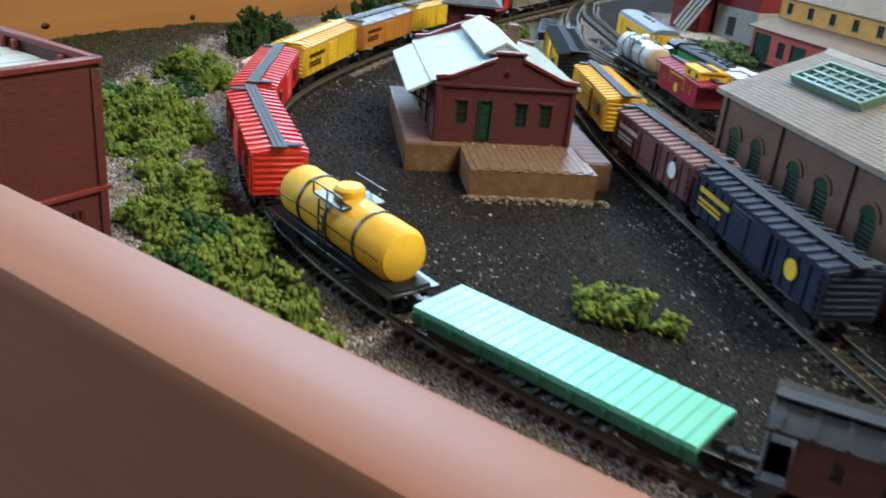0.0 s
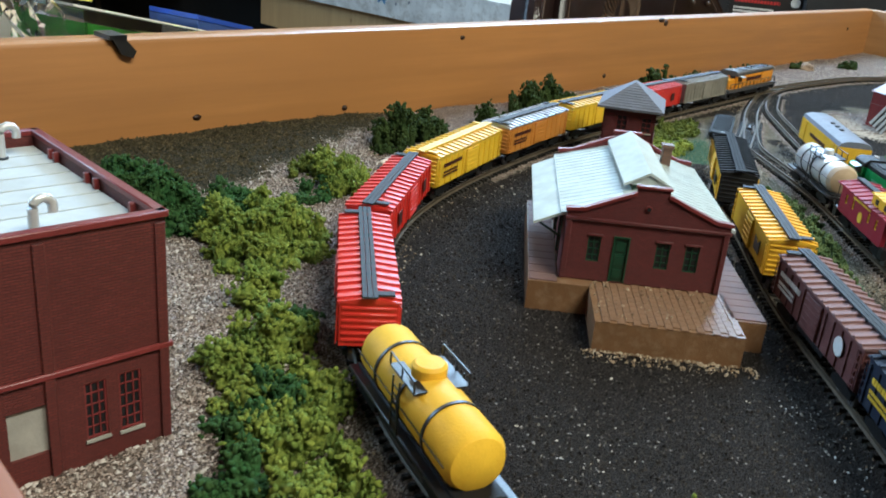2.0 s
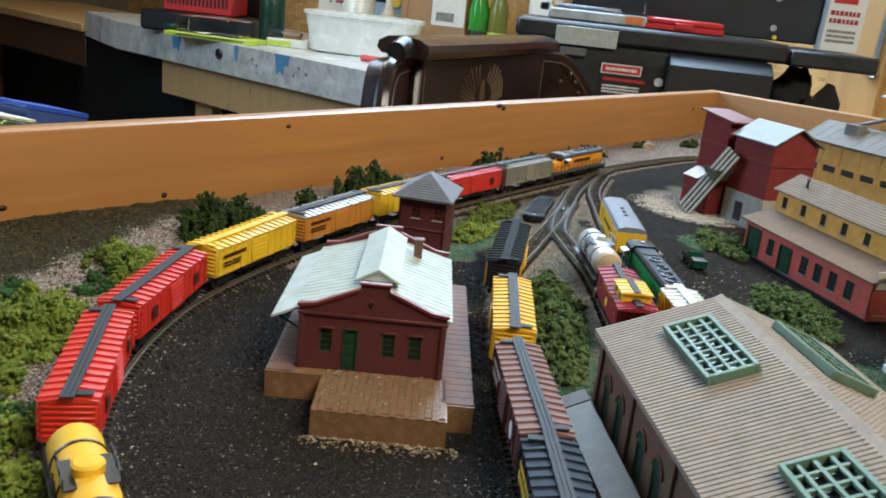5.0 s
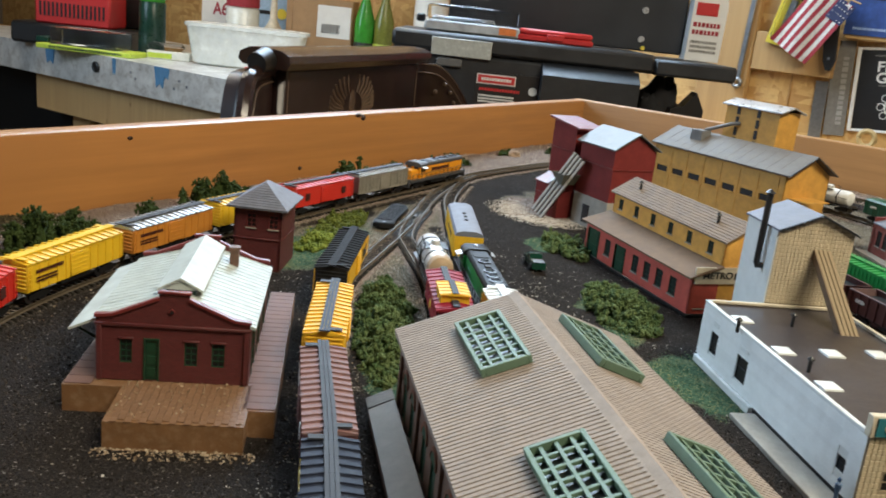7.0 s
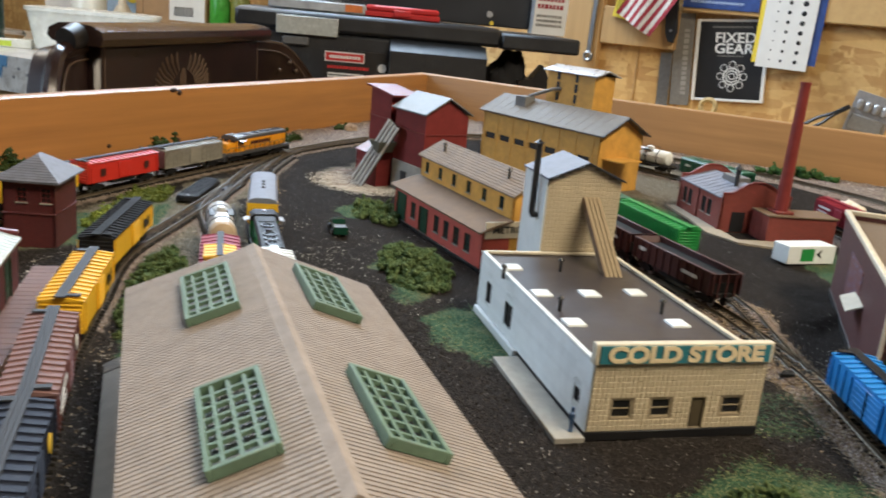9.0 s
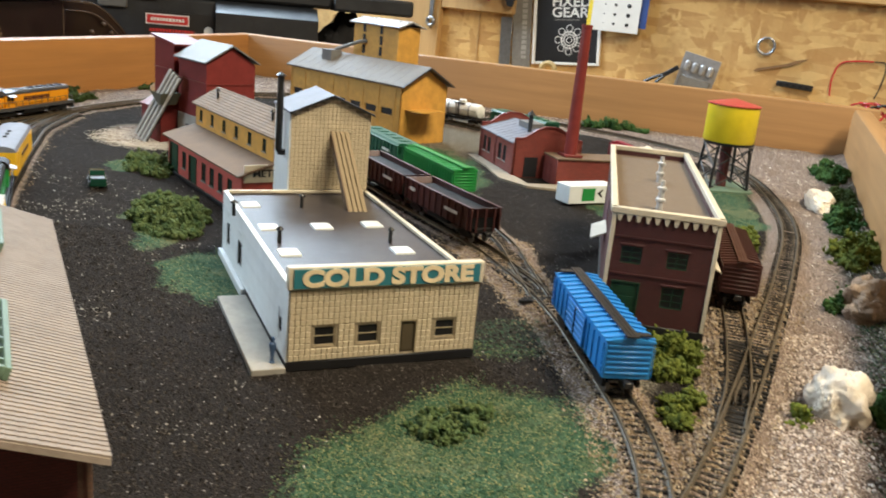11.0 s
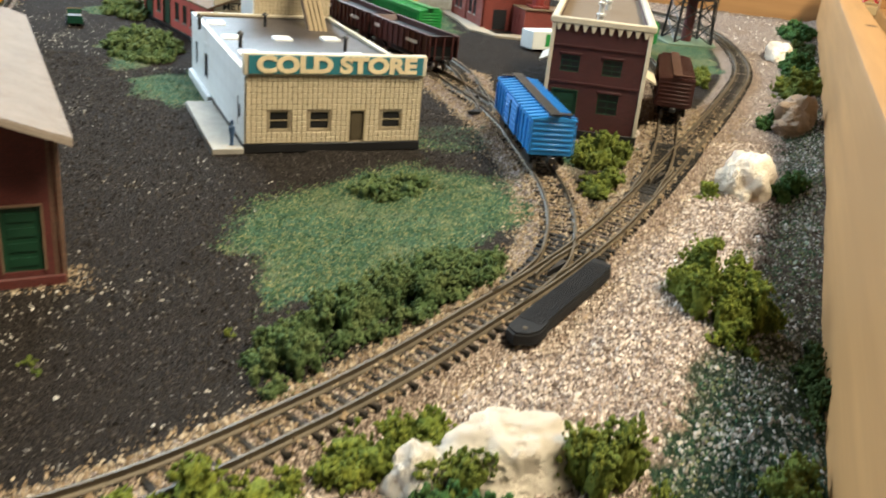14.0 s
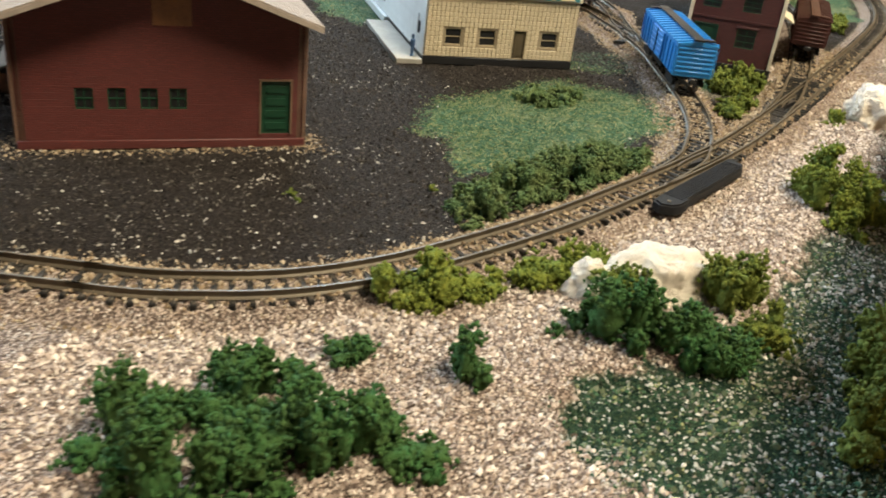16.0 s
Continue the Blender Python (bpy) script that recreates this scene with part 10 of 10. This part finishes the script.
for nm, prof in (("tub", [(0.13, 0), (0.15, 0.006), (0.17, 0.105)]), ("rim", [(0.171, 0.1052), (0.176, 0.106), (0.176, 0.116), (0.165, 0.117)])):
    g = Geo()
    k = 24
    vs = []
    for r, z in prof:
        for i in range(k):
            a = 2 * math.pi * i / k
            ca, sa = math.cos(a), math.sin(a)
            vs.append((r * math.copysign(abs(ca) ** 0.5, ca), 0.5 * r * math.copysign(abs(sa) ** 0.5, sa), z))
    g.add(vs, [(j * k + i, j * k + (i + 1) % k, (j + 1) * k + (i + 1) % k, (j + 1) * k + i) for j in range(len(prof) - 1) for i in range(k)] + [tuple(range(k))[::-1], tuple(range(len(vs) - k, len(vs)))])
    part(nm, g, MILKY, t)
t = bench_thing("screwdriver", 0.16, -0.17, "red handled screwdriver lying on the bench", "screwdriver", -20)
part("handle", Geo().cyl((0, 0, 0.010), (0.07, 0, 0.010), 0.009), REDPLAST, t)
part("blade", Geo().cyl((0.07, 0, 0.010), (0.14, 0, 0.010), 0.003), STEELGREY, t)
FACE = pose(2.35, 1.5, -0.0498, 0, 0, -60.9)
t = bench_thing("spray_bottle", -0.235, 0.0, "squat bottle with a cream nozzle", "bottle")
part("body", Geo().lathe([(0.03, 0), (0.034, 0.01), (0.034, 0.10), (0.012, 0.14), (0.008, 0.22)], 18), CREAM, t)
t = bench_thing("glass_jar", -0.33, 0.0, "clear jar with a dark red lid", "jar")
part("jar", Geo().lathe([(0.045, 0), (0.05, 0.006), (0.05, 0.16), (0.045, 0.168)], 20), MILKY, t)
part("lid", Geo().lathe([(0.05, 0.169), (0.05, 0.22), (0.04, 0.224)], 20), FLAGRED, t)
t = bench_thing("carton", -0.075, 0.02, "open brown carton with a printed code panel", "box")
part("box", Geo().box(-0.10, 0.083, -0.03, 0.12, 0, 0.22, 0.003), CARTON, t)
part("panel", Geo().box(-0.024, 0.078, -0.0315, -0.0302, 0.105, 0.20), PAPER, t, "white printed panel")
g, x = Geo(), -0.010
for k in range(16):
    w = (0.0012, 0.0022, 0.0016)[k % 3]
    g.box(x, x + w, -0.0325, -0.0316, 0.118, 0.145)
    x += w + (0.002, 0.0014, 0.0024)[k % 3]
part("code_bars", g, BLACK, t)
part("flap", Geo().box(-0.12, -0.101, -0.028, 0.118, 0.10, 0.26, 0.001), CARTON, t)
for x, c, lab in ((0.045, GREENB, "green plastic bottle on the bench"), (0.105, plain("olive glass", (0.16, 0.17, 0.03), 0.2), "olive glass bottle on the bench")):
    t = bench_thing("bottle", x, 0.0, lab, "bottle")
    part("body", Geo().lathe([(0.026, 0), (0.030, 0.006), (0.030, 0.17), (0.012, 0.23), (0.012, 0.26)], 20), c, t)
    part("base_band", Geo().lathe([(0.0305, 0.07), (0.0312, 0.072), (0.0312, 0.10), (0.0305, 0.102)], 20), BLACK if c is GREENB else LIMEC, t, "label band")
    part("cap", Geo().lathe([(0.014, 0.261), (0.014, 0.28)], 14), WHITE, t)
t = bench_thing("paper_towels", 0.245, -0.02, "white roll of paper towel on the bench", "paper roll")
part("roll", Geo().lathe([(0.045, 0), (0.05, 0.002), (0.05, 0.26), (0.045, 0.262)], 24), PAPER, t)


# ---- chair drawn up to the layout ----
def armchair():
    t = thing("chair", pose(1.12, 0.578, FZ, 0, 0, 11.9), "dark brown leather chair with a rolled top rail", "chair")
    up = -FZ
    panel = part("back_panel", Geo().box(-0.226, 0.225, -0.012, 0.03, up - 0.33, up + 0.090, 0.006), LEATHER, t, "embossed leather panel")
    roll = Geo()
    prof = [(-0.026, 0.088), (-0.030, 0.096), (-0.028, 0.104), (-0.018, 0.109), (0.0, 0.111), (0.022, 0.110), (0.034, 0.104), (0.036, 0.096), (0.030, 0.0905)]
    roll.prism([(y, z + up) for y, z in prof], -0.245, 0.228, "yz")
    part("top_roll", roll, GLOSS, t, "glossy rolled top rail")
    part("roll_end", Geo().cyl((-0.266, 0.0, up + 0.094), (-0.246, 0.0, up + 0.098), 0.012, 0.014, 16), BLACK, t, "black scrolled end")
    # wings, bowed toward the layout
    for s, w, bend, edge in ((-1, 0.115, -0.030, 0.085), (1, 0.160, -0.065, 0.083)):
        n = 14
        vs = []
        for side in (0.0, 0.03):
            for i in range(n + 1):
                u = i / n
                x = s * (0.228 + w * u)
                y = bend * u * u * 1.1 + side
                top = edge - 0.015 * u * u - 0.085 * max(0, u - 0.45) ** 2 / 0.3
                vs += [(x, y, up + top), (x, y, up - 0.30)]
        k = 2 * (n + 1)
        fs = []
        for i in range(n):
            a = 2 * i
            fs += [(a, a + 1, a + 3, a + 2), (k + a, k + a + 2, k + a + 3, k + a + 1), (a, a + 2, k + a + 2, k + a), (a + 1, k + a + 1, k + a + 3, a + 3)]
        fs += [(0, k, k + 1, 1), (k - 2, k - 1, 2 * k - 1, 2 * k - 2)]
        wing = part("wing", Geo().add(vs, fs), LEATHER, t)
        edge_pts = [(vs[2 * i][0], vs[2 * i][1] + 0.004, vs[2 * i][2]) for i in range(n + 1)]
        part("piping", Geo().tube(edge_pts + [(edge_pts[-1][0], edge_pts[-1][1], up - 0.3)], 0.009 if s < 0 else 0.004, 8), GLOSS, wing, "glossy piped edge")
        inner = [(p[0] * 1.0 - s * 0.012, p[1] - 0.0045, p[2] - 0.012) for p in edge_pts]
        part("stitching", Geo().tube(inner + [(inner[-1][0], inner[-1][1], up - 0.25)], 0.0012, 5), BRONZE, wing, "pale stitched line")
    # pressed motif in the panel: a pair of spread fans of long leaves over a low tuft
    mid = (-0.030, up + 0.022)
    for s in (-1, 1):
        for i in range(9):
            a = radians(14 + 8.5 * i)
            r0, r1 = 0.020 + 0.0035 * i, 0.060 + 0.0045 * i - 0.004 * max(0, i - 6)
            p = [(mid[0] + s * (r * math.cos(a) * 1.15 + 0.004), -0.0114, mid[1] + r * math.sin(a) * 0.62) for r in (r0, 0.55 * (r0 + r1), r1)]
            p[1] = (p[1][0] + s * 0.003, p[1][1] - 0.0006, p[1][2] - 0.003)
            part("leaf", Geo().tube(p, 0.0027 - 0.0001 * i, 6), BRONZE, panel)
        for i in range(4):
            a = radians(-40 - 16 * i)
            part("leaf", Geo().tube([(mid[0] + s * 0.006, -0.0114, mid[1] - 0.004), (mid[0] + s * (0.006 + 0.038 * math.cos(a)), -0.0118, mid[1] + 0.040 * math.sin(a))], 0.0026, 6), BRONZE, panel)
    part("boss", Geo().ball((0, 0, 0), 1.0, 10, 1.0, Matrix.Translation((mid[0], -0.0112, mid[1] + 0.012)) @ Matrix.Diagonal((0.010, 0.0022, 0.024, 1))), BRONZE, panel)
    for x in (-0.214, 0.213):
        part("stitching", Geo().tube([(x, -0.0122, up - 0.30), (x, -0.0122, up + 0.085)], 0.0011, 5), BRONZE, panel)
    for x, z in ((0.29, 0.038), (0.315, 0.05), (0.33, 0.036), (0.34, 0.018)):
        part("stud", Geo().ball((x, -0.0125 - 0.055 * ((x - 0.228) / 0.16) ** 2, up + z), 0.004, 6), BRONZE, t, "small bronze stud")
    part("seat", Geo().box(-0.25, 0.25, 0.0301, 0.50, up - 0.42, up - 0.31, 0.03), LEATHER, t)
    for x in (-0.22, 0.19):
        for y in (0.04, 0.44):
            part("leg", Geo().box(x, x + 0.03, y, y + 0.03, 0, up - 0.421, 0.003), BLACK, t)


armchair()

# ---- shelf behind the far board, with wrapped goods ----
t = thing("side_table", pose(0.22, 0.62, 0.004), "rough wooden side table beside the layout", "table")
part("top", Geo().box(-0.36, 0.22, -0.185, 0.16, -0.02, 0.0, 0.002), PLY, t)
for x in (-0.34, 0.17):
    for y in (-0.17, 0.12):
        part("leg", Geo().box(x, x + 0.03, y, y + 0.03, FZ - 0.004, -0.0202, 0.002), STUD, t)
TAB = pose(0.345, 0.475, 0.0045, 0, 0, 10)
t = thing("toy_package", TAB, "clear wrapped package with green and black goods", "package")
part("wrap", Geo().prism([(-0.012, 0), (0.095, 0), (0.098, 0.040), (-0.012, 0.062)], 0, 0.085, "xz"), CLEAR, t, "clear wrapping")
part("goods", Geo().prism([(-0.008, 0.004), (0.03, 0.004), (0.03, 0.046), (-0.008, 0.054)], 0.004, 0.08, "xz"), GREENB, t, "green goods")
part("goods", Geo().prism([(0.031, 0.004), (0.055, 0.004), (0.055, 0.040), (0.031, 0.046)], 0.004, 0.08, "xz"), BLACK, t, "black goods")
part("goods", Geo().prism([(0.056, 0.004), (0.092, 0.004), (0.092, 0.034), (0.056, 0.039)], 0.004, 0.08, "xz"), LIMEC, t, "yellow green goods")
part("header_card", Geo().prism([(-0.010, 0.0625), (0.097, 0.0405), (0.097, 0.0415), (-0.010, 0.0640)], 0.012, 0.080, "xz"), PAPER, t, "white glossy header")
t = thing("blue_case", TAB @ Matrix.Translation((0.104, 0.03, 0)), "blue plastic case beside the package", "case")
part("case", Geo().prism([(0, 0), (0.055, 0), (0.055, 0.034), (0, 0.046)], 0, 0.05, "xz"), BLUEC, t)
part("lid", Geo().prism([(0, 0.0465), (0.056, 0.0345), (0.056, 0.038), (0, 0.050)], 0, 0.05, "xz"), plain("bright blue lid", (0.02, 0.07, 0.42), 0.4), t)


def crumpled(name, m, s, seed, mat, label, category):
    bm = bmesh.new()
    bmesh.ops.create_icosphere(bm, subdivisions=4, radius=1.0)
    off = Vector((seed, 2 * seed, 0))
    for v in bm.verts:
        v.co *= 1 + 0.35 * abs(noise.noise(v.co * 2.3 + off)) - 0.30 * abs(noise.noise(v.co * 5.0 + off))
    g = Geo().add([(v.co.x * s[0], v.co.y * s[1], max(0, (v.co.z + 0.5) * s[2])) for v in bm.verts], [tuple(v.index for v in f.verts) for f in bm.faces])
    bm.free()
    t = thing(name, m, label, category)
    part("film", g, mat, t, smooth=False)
    return t


t = crumpled("plastic_bag", pose(0.285, 0.505, 0.0045), (0.050, 0.04, 0.062), 4, CLEAR, "crumpled clear bag with a yellow tag", "bag")
part("tag", Geo().box(0.036, 0.055, -0.012, -0.010, 0.072, 0.10, 0.0005, pose(0, 0, 0, 0, 8, 0)), YELLOWC, t, "yellow tag")
part("slip", Geo().box(-0.04, 0.03, -0.008, -0.006, 0.02, 0.085, 0.0005, pose(0, 0, 0, 0, -25, 0)), PAPER, t, "white slip")
part("contents", Geo().box(-0.04, 0.0, 0.0, 0.02, 0.004, 0.06, 0.004, pose(0, 0, 0, 0, -12, 0)), DKGREEN, t, "dark green contents")
t = thing("canister", pose(0.225, 0.475, 0.0045), "small can with a yellow band", "can")
part("body", Geo().lathe([(0.020, 0), (0.022, 0.003), (0.022, 0.062), (0.018, 0.066)], 20), GREYCARD, t)
part("band", Geo().lathe([(0.0223, 0.052), (0.0226, 0.053), (0.0226, 0.060), (0.0223, 0.061)], 20), YELLOWC, t, "yellow band")

# ---- timber beyond the near board ----
t = thing("wood_bin", pose(1.72, -0.98, -0.05, 0, 0, -8), "shallow softwood bin beyond the layout", "bin")
part("floor_board", Geo().box(-0.45, 0.06, -0.45, 0.34, -0.016, 0.0, 0.002), PLY, t)
part("back_board", Geo().box(0.03, 0.05, -0.45, 0.34, 0.0002, 0.075, 0.002), PINE_Y, t)
part("side_board", Geo().box(-0.45, 0.0298, 0.32, 0.34, 0.0002, 0.045, 0.002), PINE, t)
for x in (-0.43, 0.02):
    for y in (-0.43, 0.30):
        part("leg", Geo().box(x, x + 0.03, y, y + 0.03, FZ + 0.05, -0.0162, 0.002), STUD, t)


# ---- small pieces of walls and roofs ----
def wedge_tile(w, l, t, mat, name):
    g = Geo()
    g.prism([(0, 0), (l, 0), (l, t * 0.7), (0, t)], 0.00036, w - 0.00036, "xz")
    me = g.mesh(name, False)
    me.materials.append(mat)
    return me


def joined(name, me, mats, parent, mat, label=""):
    """The same piece laid many times, as one mesh."""
    co = [v.co.copy() for v in me.vertices]
    fs = [tuple(p.vertices) for p in me.polygons]
    vs, faces = [], []
    for m in mats:
        n = len(vs)
        vs += [tuple(m @ c) for c in co]
        faces += [tuple(i + n for i in f) for f in fs]
    out = bpy.data.meshes.new(name)
    out.from_pydata(vs, [], faces)
    out.materials.append(mat)
    ob = new(name, out)
    ob.parent = parent
    return tagged(ob, label, kind="stuff")


def shingle_roof():
    house = bpy.data.objects["engine_house"]
    W, D, E, P, ov = 0.089, 0.176, 0.0450, 0.0615, 0.0040
    h, y0 = W / 2, -0.0110
    slope = math.atan((P - E) / h)
    length = (h + ov) / math.cos(slope)
    rows, cols = 25, 86
    l, w = length / rows, (D + 0.0020 - y0) / cols
    me = wedge_tile(w, l * 1.02, 0.0006, ROOF_TAN, "shingle")
    rest, near = [], []
    for s in (-1, 1):
        for r in range(rows):
            for c in range(cols):
                d = length - l * r
                x, z = h + s * d * math.cos(slope), P - d * math.sin(slope)
                m = Matrix.Translation((x, y0 + c * w, z + 0.00005))
                m = m @ Matrix.Rotation(s * slope, 4, "Y") @ (Matrix.Identity(4) if s < 0 else Matrix.Translation((0, w, 0)) @ Matrix.Rotation(math.pi, 4, "Z"))
                (near if s < 0 and c < 12 else rest).append(m)
    for m in near[:300]:
        piece("shingle", me, house, m)
    joined("shingle_field", me, rest + near[300:], house, ROOF_TAN, "rows of small tan shingles")


def block_face(house, x0, x1, z0, z1, y, cols, rows, holes, gable=None):
    """Square wall blocks on a front wall, with narrow joints."""
    w, k = (x1 - x0) / cols, (z1 - z0) / rows
    g = Geo().box(0.00013, w - 0.00013, -0.0004, 0.0002, 0.00013, k - 0.00013, 0.00012)
    me = g.mesh("wall_block", False)
    me.materials.append(TILE_TAN)
    spots = []
    for r in range(rows):
        for c in range(cols):
            x, z = x0 + c * w, z0 + r * k
            if any(x + w > a + 0.0004 and x < b - 0.0004 and z + k > e + 0.0004 and z < f - 0.0004 for a, b, e, f in holes):
                continue
            if gable and not gable(x, x + w, z + k):
                continue
            spots.append(Matrix.Translation((x, y, z)))
    for m in spots[:300]:
        piece("wall_block", me, house, m)
    if spots[300:]:
        joined("block_field", me, spots[300:], house, TILE_TAN, "square tan wall blocks")


shingle_roof()
store = bpy.data.objects["cold_store"]
block_face(store, 0.0004, 0.0774, 0.0042, 0.0328, 0.0, 36, 12, [(0.0100, 0.0185, 0.0098, 0.0178), (0.0273, 0.0360, 0.0098, 0.0177), (0.0597, 0.0685, 0.0101, 0.0177), (0.0451, 0.0515, 0.0045, 0.0180)])
mast = bpy.data.objects["block_tower"]
TX0, TX1, TE, TP = 0.0345, 0.0785, 0.0770, 0.0865
block_face(mast, TX0, TX1, 0.0345, 0.0860, 0.1545, 20, 23, [], lambda a, b, z: z < TE + (TP - TE) * (1 - 2 * max(abs(a - (TX0 + TX1) / 2), abs(b - (TX0 + TX1) / 2)) / (TX1 - TX0)) - 0.0006)

# a tiny painted statuette on the dock
g = Geo()
g.lathe([(0.0010, 0), (0.0011, 0.0004), (0.0007, 0.0008), (0.0008, 0.0040), (0.0013, 0.0062), (0.0013, 0.0078), (0.0005, 0.0086), (0.0008, 0.0094), (0.0007, 0.0104), (0.0001, 0.0108)], 10)
solid("figurine", g, plain("blue painted statuette", (0.05, 0.10, 0.20), 0.5), "tiny blue painted statuette on the dock", "figurine", m=pose(0.474, -0.1375, 0, 0, 0, -53) @ Matrix.Translation((-0.0045, 0.004, 0.0026)))

# crumbs spilt on the depot platform and along its foot
rng = np.random.RandomState(77)
deck = pose(0.346, 0.137, 0, 0, 0, -53.2)
spots = [deck @ Vector((0.012 + 0.050 * rng.rand(), -0.035 + 0.034 * rng.rand() ** 0.6, 0.0119)) for _ in range(150)]
spots += [deck @ Vector((0.008 + 0.060 * rng.rand(), -0.037 - 0.008 * rng.rand() ** 2, 0.0012)) for _ in range(420)]
grain_stuff("pebbles", np.array([tuple(p) for p in spots]), 0.0002 + 0.0005 * rng.rand(len(spots)) ** 2, TAN, "tan crumbs spilt on the depot platform", "pebbles")
